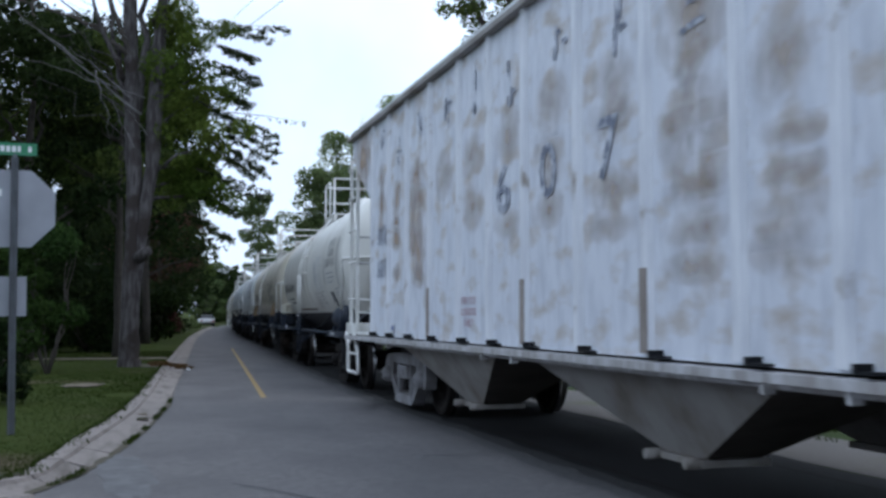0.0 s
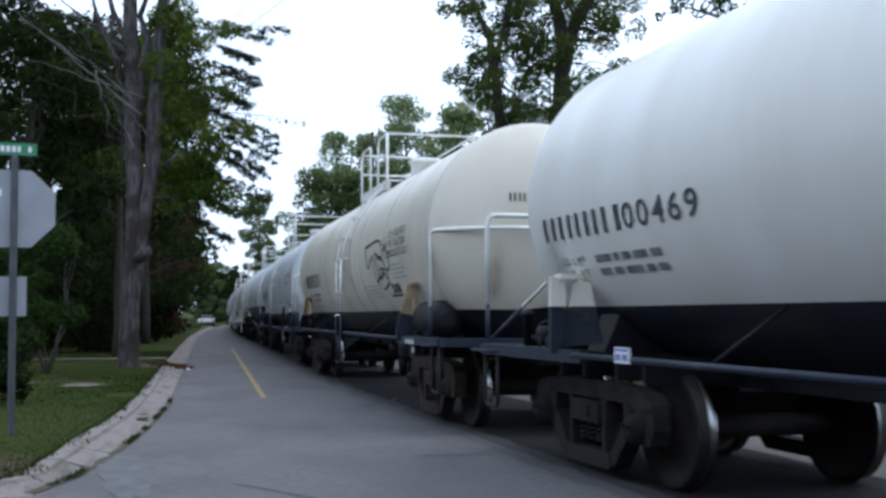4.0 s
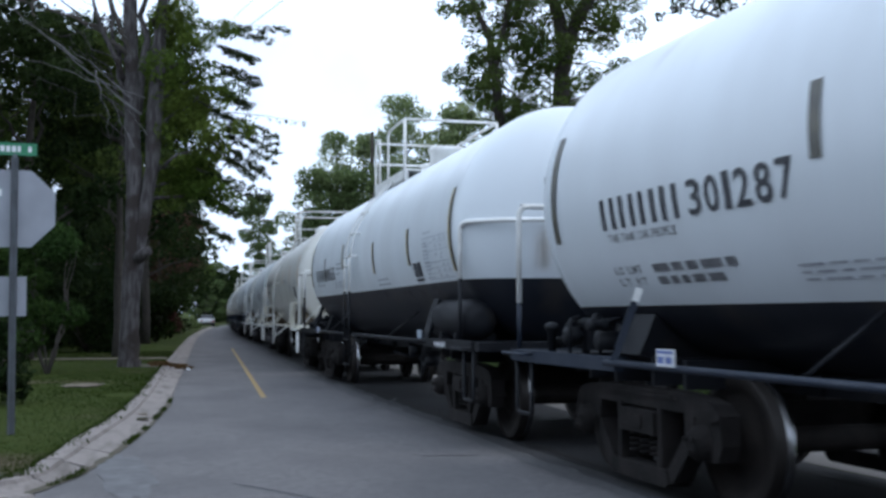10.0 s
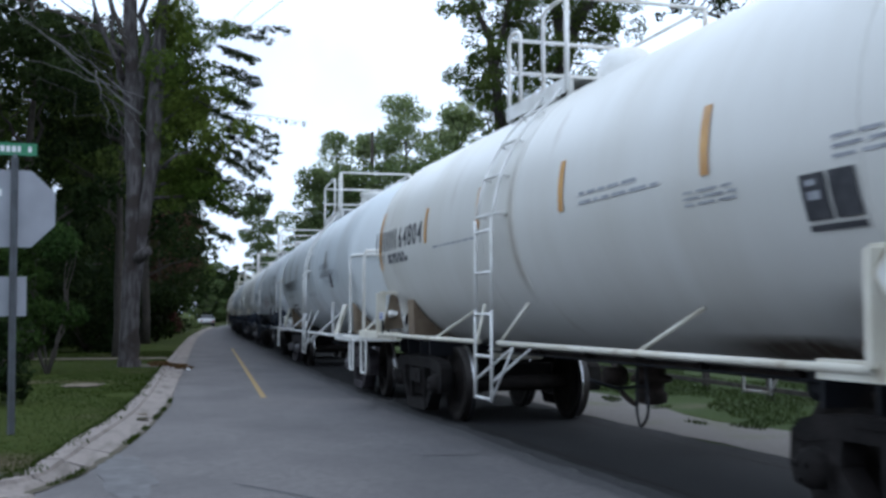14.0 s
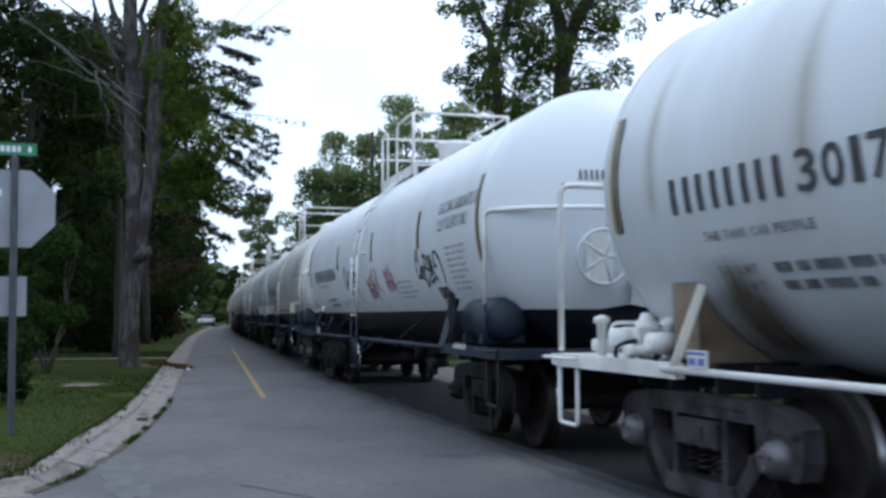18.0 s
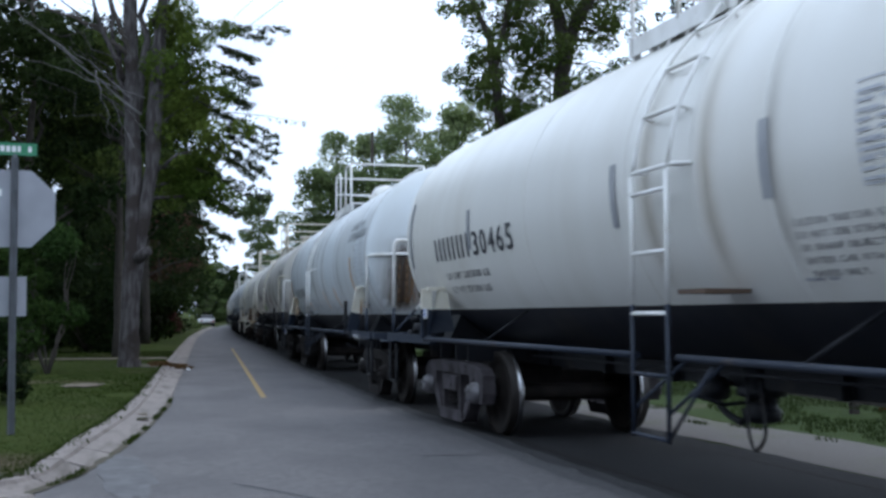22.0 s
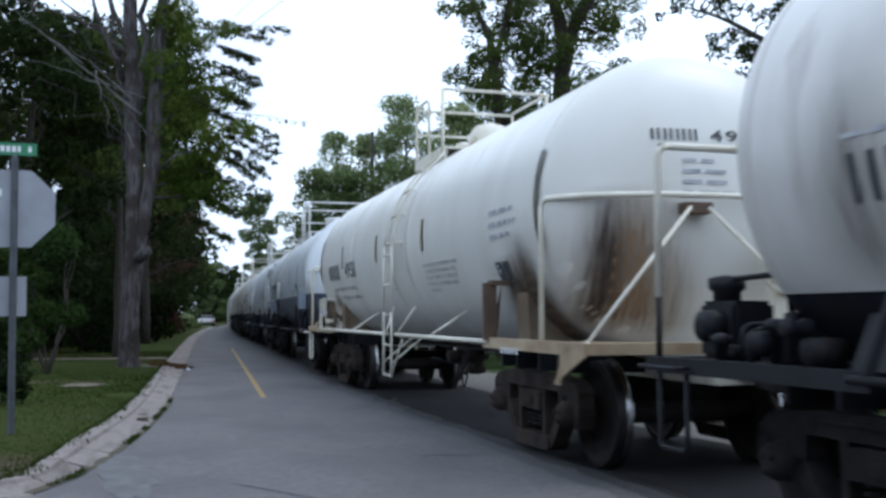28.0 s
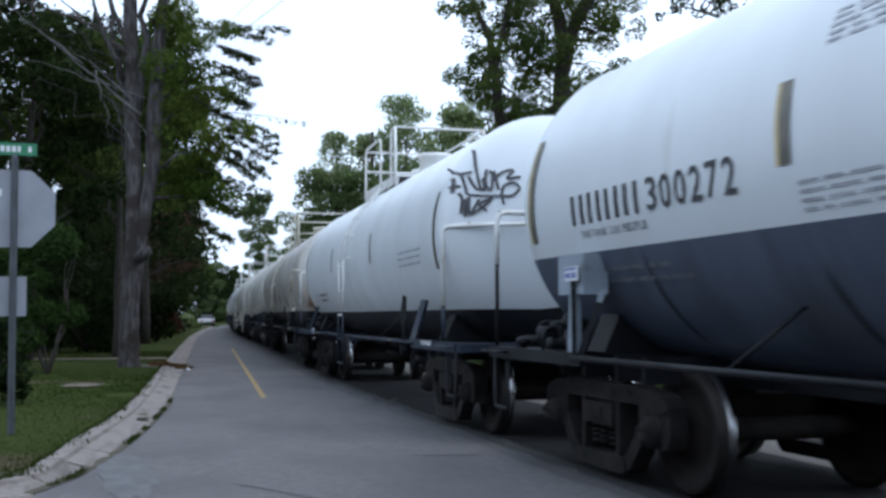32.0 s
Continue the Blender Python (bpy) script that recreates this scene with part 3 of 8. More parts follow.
# cracks sealed with tar
bm = bmesh.new()
for (x, y), (dx, dy), ln in (((0.31, 8.34), (0.6, -0.72), 0.95), ((2.0, 9.6), (1, -0.1), 0.6), ((2.3, 14.5), (0.4, 1), 2.0)):
    rc = random.Random(int(y * 10))
    p = Vector((x, y, 0.004))
    d = Vector((dx, dy, 0)).normalized()
    for _ in range(6):
        q = p + d * ln / 6 + Vector((rc.uniform(-0.03, 0.03), rc.uniform(-0.03, 0.03), 0))
        s = Vector((-d.y, d.x, 0)) * 0.012
        bm.faces.new([bm.verts.new(w) for w in (p - s, q - s, q + s, p + s)])
        p = q
tagged(part("road_crack", bm, BLACK_PAINT, None), "thin dark cracks across the asphalt", "road crack", kind="structure")

# rails, flush with the bed
for side in (-0.7525, 0.7525):
    bm = bmesh.new()
    prev = None
    ys = [-30 + 2 * i for i in range(60)] + [90 + 20 * i for i in range(16)]
    for y in ys:
        x, yy, hd = rail_at(y)
        ring = []
        for o, z in ((-0.036, -0.1), (0.036, -0.1), (0.036, -0.012), (0.028, -0.009), (-0.028, -0.009), (-0.036, -0.012)):
            ring.append(bm.verts.new((x + (side + o) * math.cos(hd), yy + (side + o) * math.sin(hd), z)))
        if prev:
            for k in range(6):
                bm.faces.new((prev[k], ring[k], ring[(k + 1) % 6], prev[(k + 1) % 6]))
        prev = ring
    bmesh.ops.recalc_face_normals(bm, faces=bm.faces)
    tagged(part("rail", bm, RAIL_TOP, None), "worn steel rail set in the dark bed", "rail", "rails of the track", "structure")


# ---------------------------------------------------------------- rail car parts
def scribble(width, height, letters, seed, w=0.035):
    """Verts and faces of one hand-sprayed looping stroke."""
    rnd = random.Random(seed)
    v, f, pts, line = [], [], [], []
    cell = width / letters
    for k in range(letters):
        lo, hi = rnd.uniform(0, 0.2), rnd.uniform(0.75, 1.0)
        for q in range(5):
            z = (hi, lo, hi - rnd.uniform(0, 0.35), rnd.uniform(0.3, 0.6), lo + rnd.uniform(0, 0.25))[q]
            pts.append(Vector((cell * (k + 0.1 + 0.16 * q + (0, 0.06, 0.34, -0.2, 0.1)[q] * rnd.uniform(0.6, 1.3) + rnd.uniform(-0.08, 0.08)), height * z)))
    for i in range(len(pts) - 1):
        p0, p1, p2, p3 = pts[max(i - 1, 0)], pts[i], pts[i + 1], pts[min(i + 2, len(pts) - 1)]
        for j in range(7):
            t = j / 7
            line.append(0.5 * (2 * p1 + (p2 - p0) * t + (2 * p0 - 5 * p1 + 4 * p2 - p3) * t * t + (3 * p1 - p0 - 3 * p2 + p3) * t ** 3))
    ribbon(v, f, line, w * 0.9)
    return v, f


def ribbon(v, f, line, w):
    for i, p in enumerate(line):
        d = (line[min(i + 1, len(line) - 1)] - line[max(i - 1, 0)])
        d = d.normalized() if d.length > 1e-6 else Vector((1, 0))
        s = Vector((-d.y, d.x)) * w / 2
        v += [tuple(p - s), tuple(p + s)]
        if i:
            b = len(v) - 4
            f.append((b, b + 2, b + 3, b + 1))


def strokes(lines, w):
    """Verts and faces of sprayed lines through the given points, rounded."""
    v, f = [], []
    for ln in lines:
        pts = [Vector(p) for p in ln]
        fine = []
        for i in range(len(pts) - 1):
            p0, p1, p2, p3 = pts[max(i - 1, 0)], pts[i], pts[i + 1], pts[min(i + 2, len(pts) - 1)]
            for j in range(6):
                t = j / 6
                fine.append(0.5 * (2 * p1 + (p2 - p0) * t + (2 * p0 - 5 * p1 + 4 * p2 - p3) * t * t + (3 * p1 - p0 - 3 * p2 + p3) * t ** 3))
        ribbon(v, f, fine + [pts[-1]], w)
    return v, f


def on_side(car, name, vf, y, z, mat, label="", lift=0.006, c=None):
    """Lay flat marks on the tank's side: y where they begin, z their lower edge."""
    v, f = vf
    a0 = math.asin(max(-0.99, min(0.99, (z - ZC) / R)))
    me = bpy.data.meshes.new(name)
    r = R + lift
    me.from_pydata([(-r * math.cos(a0 + q / R), y - p, ZC + r * math.sin(a0 + q / R)) for p, q in v], [], f)
    return part_of(name, me, mat, car, label)


def on_head(car, name, vf, x, z, hs, mat, label="", lift=0.012, front=True):
    """Lay flat marks on the head at the car's leading end."""
    v, f = vf
    pts = []
    for p, q in v:
        px, pz = x + p, z + q
        rr = min(0.9999, math.hypot(px, pz - ZC) / R) ** (1 / 0.82)
        pts.append((px, -(hs + BULGE * math.sqrt(1 - rr * rr)) - lift, pz))
    me = bpy.data.meshes.new(name)
    me.from_pydata(pts, [], f)
    return part_of(name, me, mat, car, label)


def on_flat(car, name, vf, y, z, mat, x=-1.512, label=""):
    v, f = vf
    me = bpy.data.meshes.new(name)
    me.from_pydata([(x, y - p, z + q) for p, q in v], [], f)
    return part_of(name, me, mat, car, label)


MESH = {}


def shared(key, name, build, mats, parent, label="", smooth=False):
    """A part on mesh data that alike parts share."""
    if key not in MESH:
        bm = bmesh.new()
        build(bm)
        ob = part(name, bm, mats, parent, label, smooth)
        MESH[key] = ob.data
        return ob
    ob = new(name, MESH[key])
    ob.parent = parent
    if label:
        ob["label"] = label
    return ob


def build_wheelset(bm):
    half = [(0.835, 0.10), (0.835, 0.15), (0.79, 0.17), (0.775, 0.34), (0.82, 0.375), (0.82, 0.45), (0.815, 0.457), (0.735, 0.462), (0.715, 0.484), (0.69, 0.484), (0.685, 0.40), (0.72, 0.36), (0.74, 0.18), (0.685, 0.15), (0.685, 0.09)]
    lathe(bm, [(-a, r) for a, r in half], sides=36, mats=[0, 0, 0, 0, 0, 2, 2, 1, 1, 2, 0, 0, 0, 0])
    lathe(bm, half, sides=36, mats=[0, 0, 0, 0, 0, 2, 2, 1, 1, 2, 0, 0, 0, 0])
    lathe(bm, [(-1.0, 0.07), (-0.83, 0.085), (-0.6, 0.09), (0.6, 0.09), (0.83, 0.085), (1.0, 0.07)], sides=16)
    bmesh.ops.recalc_face_normals(bm, faces=bm.faces)


def build_sideframe(bm):
    """A cast side frame: arched chord, pedestals, slanted ties, columns and the spring seat, with open windows between."""
    x0, x1 = -0.075, 0.075
    prism(bm, [(-1.09, 0.57), (-0.95, 0.60), (-0.68, 0.635), (0.68, 0.635), (0.95, 0.60), (1.09, 0.57), (1.11, 0.65), (1.02, 0.72), (0.86, 0.755), (0.55, 0.775), (-0.55, 0.775), (-0.86, 0.755), (-1.02, 0.72), (-1.11, 0.65)], x0, x1)
    prism(bm, [(-0.56, 0.715), (0.56, 0.715), (0.50, 0.745), (-0.50, 0.745)], x0 - 0.012, x0 + 0.01)
    prism(bm, [(-0.46, 0.12), (-0.40, 0.09), (0.40, 0.09), (0.46, 0.12), (0.42, 0.215), (-0.42, 0.215)], x0 - 0.02, x1 + 0.02)
    for s in (-1, 1):
        def m(pts):
            return [(y * s, z) for y, z in (pts if s > 0 else pts[::-1])]
        prism(bm, m([(0.285, 0.20), (0.345, 0.20), (0.345, 0.65), (0.285, 0.65)]), x0 - 0.005, x1 + 0.005)
        prism(bm, m([(0.42, 0.10), (0.50, 0.14), (0.70, 0.36), (0.77, 0.40), (0.77, 0.50), (0.68, 0.50), (0.60, 0.42), (0.42, 0.22)]), x0, x1)
        prism(bm, m([(0.70, 0.37), (0.775, 0.35), (0.79, 0.62), (0.65, 0.65), (0.66, 0.50)]), x0, x1)
        prism(bm, m([(1.0, 0.34), (1.08, 0.35), (1.125, 0.46), (1.11, 0.64), (1.0, 0.60)]), x0, x1)
        prism(bm, m([(0.775, 0.56), (1.005, 0.56), (1.0, 0.62), (0.78, 0.62)]), x0 + 0.01, x1 - 0.01)
    prism(bm, [(-0.27, 0.44), (0.27, 0.44), (0.27, 0.60), (0.20, 0.615), (-0.20, 0.615), (-0.27, 0.60)], x0 - 0.035, x1 + 0.035)
    prism(bm, [(-0.10, 0.48), (0.10, 0.48), (0.10, 0.57), (-0.10, 0.57)], x0 - 0.05, x0 - 0.03)
    bmesh.ops.recalc_face_normals(bm, faces=bm.faces)


def build_spring(bm):
    pts = [(0.055 * math.cos(a), 0.055 * math.sin(a), 0.27 + 0.17 * a / (2 * math.pi * 4)) for a in [2 * math.pi * 4 * i / 40 for i in range(41)]]
    tube(bm, pts, 0.014, 5)


def build_cap(bm):
    lathe(bm, [(-0.17, 0.05), (-0.165, 0.085), (-0.13, 0.10), (-0.12, 0.115), (0.0, 0.125), (0.06, 0.125)], sides=18)
    for k in range(3):
        a = 2 * math.pi * k / 3 + 0.5
        lathe(bm, [(-0.19, 0.018), (-0.16, 0.02)], sides=6, c=(0, 0.055 * math.cos(a), 0.055 * math.sin(a)))
    bmesh.ops.recalc_face_normals(bm, faces=bm.faces)


def build_bolster(bm):
    prism(bm, [(-0.20, 0.42), (0.20, 0.42), (0.22, 0.66), (-0.22, 0.66)], -0.92, 0.92)
    box(bm, -0.25, 0.25, -0.2, 0.2, 0.66, 0.74)
    bmesh.ops.recalc_face_normals(bm, faces=bm.faces)


def build_brake(bm):
    for s in (-1, 1):
        bar(bm, (-0.8, s * 0.36, 0.36), (0.8, s * 0.36, 0.36), 0.07, 0.1)
        for x in (-0.75, 0.75):
            box(bm, x - 0.05, x + 0.05, s * 0.40 - 0.03, s * 0.40 + 0.03, 0.30, 0.55)


WHEELSETS = []


def truck(car, y, iron):
    tr = shared("bolster", "truck", build_bolster, TRUCK_IRON, car, "rusty cast-iron wheel truck")
    tr.location = (0, y, 0)
    for s in (-1, 1):
        fr = shared("sideframe" + iron.name, "side_frame", build_sideframe, iron, tr)
        fr.location = (s * 1.0, 0, 0)
        if s < 0:
            for dy in (-0.16, 0.0, 0.16):
                sp = shared("spring", "spring", build_spring, TRUCK_IRON, tr)
                sp.location = (s * 1.0, dy, 0)
        for dy in (-0.889, 0.889):
            cp = shared("cap" + iron.name, "bearing_cap", build_cap, CAP_GREY if iron is TRUCK_DUSTY else iron, tr)
            cp.location = (s * 1.0, dy, 0.457)
            if s > 0:
                cp.rotation_euler = (0, 0, math.pi)
    bk = shared("brake", "brake_beam", build_brake, TRUCK_IRON, tr)
    for dy in (-0.889, 0.889):
        ws = shared("wheelset", "wheelset", build_wheelset, (WHEEL_FACE, WHEEL_TREAD, WHEEL_DULL), tr, "rusty wheels with polished treads on one axle")
        ws.location = (0, dy, 0.457)
        WHEELSETS.append(ws)
    return tr


def coupler(bm, y0, y1):
    s = 1 if y1 > y0 else -1
    box(bm, -0.09, 0.09, min(y0, y1 - s * 0.2), max(y0, y1 - s * 0.2), 0.80, 0.97)
    prism(bm, [(min(y1 - s * 0.26, y1 + s * 0.06), 0.74), (max(y1 - s * 0.26, y1 + s * 0.06), 0.74), (max(y1 - s * 0.26, y1 + s * 0.06), 1.02), (min(y1 - s * 0.26, y1 + s * 0.06), 1.02)], -0.17 * s if s > 0 else -0.02, 0.02 if s > 0 else 0.17)
    tube(bm, [(0.2, y1 - s * 0.5, 0.75), (0.22, y1 - s * 0.25, 0.52), (0.2, y1, 0.45)], 0.025, 6)


def tank_mesh(hs, zb):
    """The tank: cylinder with bulged heads; the faces below zb take the second material."""
    ys, rs = [], []
    for i in range(1, 17):
        w = math.pi / 2 * i / 16
        ys.append(-hs - BULGE * math.cos(w))
        rs.append(R * math.sin(w) ** 0.82)
    for i in range(1, 12):
        ys.append(-hs + 2 * hs * i / 12)
        rs.append(R)
    for i in range(16, 0, -1):
        w = math.pi / 2 * i / 16
        ys.append(hs + BULGE * math.cos(w))
        rs.append(R * math.sin(w) ** 0.82)
    nt, nb = 36, 24
    v, f, mi = [], [], []
    for y, r in zip(ys, rs):
        a = math.asin(max(-1.0, min(1.0, (zb - ZC) / r))) if zb else -math.pi / 2 + 0.35
        for k in range(nt):
            w = a + (math.pi - 2 * a) * k / nt
            v.append((r * math.cos(w), y, ZC + r * math.sin(w)))
        for k in range(nb):
            w = math.pi - a + (math.pi + 2 * a) * k / nb
            v.append((r * math.cos(w), y, ZC + r * math.sin(w)))
    n = nt + nb
    for i in range(len(ys) - 1):
        for k in range(n):
            f.append((i * n + k, i * n + (k + 1) % n, (i + 1) * n + (k + 1) % n, (i + 1) * n + k))
            mi.append(1 if k >= nt and zb else 0)
    v += [(0, -hs - BULGE, ZC), (0, hs + BULGE, ZC)]
    for k in range(n):
        f += [(len(v) - 2, (k + 1) % n, k), (len(v) - 1, (len(ys) - 1) * n + k, (len(ys) - 1) * n + (k + 1) % n)]
        mi += [1 if k >= nt and zb else 0] * 2
    me = bpy.data.meshes.new("tank")
    me.from_pydata(v, [], f)
    me.polygons.foreach_set("material_index", mi)
    me.polygons.foreach_set("use_smooth", [True] * len(f))
    return me


def stain_material(name, colour, strength, axis="X"):
    m = bpy.data.materials.new(name)
    m.use_nodes = True
    n, l = m.node_tree.nodes, m.node_tree.links
    bsdf = n["Principled BSDF"]
    bsdf.inputs["Base Color"].default_value = (*colour, 1)
    bsdf.inputs["Roughness"].default_value = 0.6
    co = n.new("ShaderNodeTexCoord")
    t = n.new("ShaderNodeTexNoise")
    mp = n.new("ShaderNodeMapping")
    mp.inputs["Scale"].default_value = (4.5, 0, 0.6) if axis == "X" else (0, 9, 0.6)
    l.new(co.outputs["Object"], mp.inputs["Vector"])
    l.new(mp.outputs["Vector"], t.inputs["Vector"])
    t.inputs["Detail"].default_value = 4
    sep = n.new("ShaderNodeSeparateXYZ")
    l.new(co.outputs["Generated"], sep.inputs["Vector"])

    def math_node(op, a, b):
        x = n.new("ShaderNodeMath")
        x.operation = op
        x.use_clamp = op == "MULTIPLY"
        for s, val in zip(x.inputs, (a, b)):
            if isinstance(val, (int, float)):
                s.default_value = val
            else:
                l.new(val, s)
        return x.outputs["Value"]
    dx = math_node("ABSOLUTE", math_node("SUBTRACT", sep.outputs[axis], 0.5), 0)
    edge = math_node("SUBTRACT", 1.0, math_node("MULTIPLY", dx, 2.0))
    top = math_node("SUBTRACT", 1.0, sep.outputs["Z"])
    soft = math_node("MULTIPLY", math_node("MULTIPLY", sep.outputs["Z"], 6.0), 1.0)
    fac = math_node("MULTIPLY", math_node("MULTIPLY", math_node("MULTIPLY", edge, edge), math_node("MULTIPLY", top, 2.2)), strength * 0.45)
    fac = math_node("MULTIPLY", fac, soft)
    grain = n.new("ShaderNodeMapRange")
    grain.inputs["From Min"].default_value, grain.inputs["From Max"].default_value = 0.25, 0.8
    l.new(t.outputs["Fac"], grain.inputs["Value"])
    alpha = math_node("MULTIPLY", fac, math_node("ADD", math_node("MULTIPLY", grain.outputs["Result"], 0.75), 0.4))
    l.new(alpha, bsdf.inputs["Alpha"])
    return m


STAIN_SOOT = stain_material("stain_soot", (0.035, 0.022, 0.015), 3.0)
STAIN_BROWN = stain_material("stain_brown", (0.22, 0.13, 0.07), 3.2)
STAIN_LIGHT = stain_material("stain_light_rust", (0.28, 0.19, 0.11), 1.3)
STAIN_FLANK = stain_material("stain_flank_rust", (0.36, 0.28, 0.18), 1.0, "Y")
STAIN_RUSTY = stain_material("stain_flank_dark_rust", (0.085, 0.055, 0.032), 3.4, "Y")
STAIN_DRIP = stain_material("stain_dark_drip", (0.018, 0.02, 0.028), 3.2, "Y")
STAIN_GRIME = stain_material("stain_flank_grime", (0.13, 0.11, 0.09), 0.8, "Y")


def grid_patch(w, h, n=8):
    v = [(w * i / n, h * j / n) for j in range(n + 1) for i in range(n + 1)]
    f = [(j * (n + 1) + i, j * (n + 1) + i + 1, (j + 1) * (n + 1) + i + 1, (j + 1) * (n + 1) + i) for j in range(n) for i in range(n)]
    return v, f


def marks_and_number(car, y0, y1, z, h, number, letters=4):
    """Reporting mark as plain letter-sized shapes, then the number."""
    w = y0 - y1
    cell = w * (0.128 if len(number) > 4 else 0.11)
    at, wide = (0.53, 0.47) if len(number) > 4 else (0.65, 0.35)
    for k in range(letters):
        a = k * cell
        on_side(car, "letter_block", rects([(a, a + cell * 0.20, 0, h), (a + cell * 0.52, a + cell * 0.72, 0, h)]), y0, z, LETTER)
    on_side(car, "number", text_fit(number, w * wide, h), y0 - w * at, z, LETTER)


def tank_car(cfg):
    c, ht, hs = cfg["c"], cfg["ht"], cfg["hs"]
    rnd = random.Random(int(c * 100))
    car = thing("tank_car", cfg["label"], "tank car", car_pose(c, ht, 0), "tank cars of the train")
    paint, zb = cfg["paint"], cfg.get("zb", 0)
    low = cfg.get("low", BLACK_PAINT)
    pipe, rail_paint, iron = cfg.get("pipe", PIPE_BLUE), cfg.get("rail", PIPE_WHITE), cfg.get("iron", TRUCK_IRON)
    frame_paint = cfg.get("frame", STEEL_DARK)
    he = cfg["he"]                                       # half of the length over the end sills
    pz = cfg.get("pipe_z", 1.01)                         # height of the side pipe and the end platforms
    shell = tank_mesh(hs, zb)
    shift = cfg.get("shift", 0.0)                        # tank set off the middle of its trucks
    shell.transform(Matrix.Translation((0, shift, 0)))
    part_of("tank", shell, (paint, low), car)
    # welded seams and the jacket's end rings
    ends = [-hs + shift, hs + shift]
    for y in ends + cfg.get("seams", [0.62, -0.9]):
        bm = bmesh.new()
        rr, wd = R + 0.005, 0.05 if y in ends else 0.035
        for k in range(48):
            a0, a1 = (-0.7 + (math.pi + 1.4) * k / 48, -0.7 + (math.pi + 1.4) * (k + 1) / 48)
            if zb and (ZC + R * math.sin(a0) < zb or ZC + R * math.sin(a1) < zb):
                continue
            q = []
            for a, yy, r2 in ((a0, y - wd / 2, R - 0.004), (a0, y - wd / 4, rr), (a0, y + wd / 4, rr), (a0, y + wd / 2, R - 0.004)):
                q.append((bm.verts.new((r2 * math.cos(a), yy, ZC + r2 * math.sin(a))), bm.verts.new((r2 * math.cos(a1), yy, ZC + r2 * math.sin(a1)))))
            for (p0, p1), (q0, q1) in zip(q, q[1:]):
                bm.faces.new((p0, p1, q1, q0))
        part("seam", bm, cfg.get("seam_paint", paint), car, smooth=True)
    # stub sills, end beams, couplers, bolster cradles
    for s in (-1, 1):
        he = cfg["he"] + (cfg.get("rear_more", 0) if s > 0 else 0)
        bm = bmesh.new()
        box(bm, -0.28, 0.28, min(s * (ht - 1.1), s * he), max(s * (ht - 1.1), s * he), 0.76, 0.93)
        prism(bm, [(min(s * (ht - 1.1), s * (ht + 0.9)), 0.93), (max(s * (ht - 1.1), s * (ht + 0.9)), 0.93), (s * ht + 0.8, 1.05), (s * ht - 0.8, 1.05)], -0.3, 0.3)
        part("draft_sill", bm, frame_paint, car)
        bm = bmesh.new()
        y0, y1 = min(s * (he - 0.16), s * he), max(s * (he - 0.16), s * he)
        box(bm, -1.42, 1.42, y0, y1, pz - 0.055, pz + 0.035)
        part("end_beam", bm, cfg.get("end_paint", pipe), car)
        bm = bmesh.new()
        ya, yb = min(s * (hs - 0.1), s * (he - 0.17)), max(s * (hs - 0.1), s * (he - 0.17))
        box(bm, -1.42, -0.32, ya, yb, pz - 0.005, pz + 0.025)
        part("end_platform", bm, STEEL_DARK if pipe is PIPE_BLUE else cfg.get("end_paint", pipe), car)
        bm = bmesh.new()
        box(bm, 0.32, 1.42, ya, yb, pz - 0.005, pz + 0.025)
        part("end_platform", bm, STEEL_DARK if pipe is PIPE_BLUE else cfg.get("end_paint", pipe), car)
        bm = bmesh.new()
        box(bm, -1.45, -1.38, min(s * (ht - 0.35), s * (he - 0.17)), max(s * (ht - 0.35), s * (he - 0.17)), pz - 0.06, pz + 0.04)
        part("corner_sill", bm, cfg.get("end_paint", pipe), car)
        # diagonal stay across the end
        if cfg.get("stay"):
            hx = hs + s * shift
            ys = s * (hx + BULGE + 0.13)
            for p, q in ((Vector((-1.38, s * (he - 0.1), 1.04)), Vector((-0.3, ys, 2.2))), (Vector((1.0, s * (he - 0.1), 1.04)), Vector((-0.14, ys, 2.2)))):
                knee = p.lerp(q, 0.3 if zb else 0.05)
                for u, v, mat in ((p, knee, pipe), (knee, q, rail_paint)):
                    bm = bmesh.new()
                    tube(bm, [u, v], 0.018, 6)
                    part("end_stay", bm, mat, car)
            bm = bmesh.new()
            box(bm, -0.34, -0.1, min(ys, s * (hx + BULGE - 0.02)), max(ys, s * (hx + BULGE - 0.02)), 2.15, 2.24)
            part("stay_bracket", bm, RUST, car)
        bm = bmesh.new()
        coupler(bm, s * he, s * cfg["reach"])
        part("coupler", bm, TRUCK_IRON, car)
        # cradle under the tank
        bm = bmesh.new()
        low_a = 1.24 if zb else 1.18
        pts = [(math.cos(a) * (R + 0.01), ZC + math.sin(a) * (R + 0.01)) for a in [math.pi * (low_a + (2 * (1.5 - low_a)) * k / 16) for k in range(17)]]
        outl = [(-1.15, 1.02)] + pts + [(1.15, 1.02), (0.5, 0.80), (-0.5, 0.80)]
        vs0 = [bm.verts.new((x, s * ht - 0.16, z)) for x, z in outl]
        vs1 = [bm.verts.new((x, s * ht + 0.16, z)) for x, z in outl]
        bm.faces.new(vs0)
        bm.faces.new(vs1[::-1])
        for i in range(len(outl)):
            j = (i + 1) % len(outl)
            bm.faces.new((vs0[j], vs0[i], vs1[i], vs1[j]))
        part("cradle", bm, STEEL_DARK if zb else PIPE_RUST_SHADED, car)
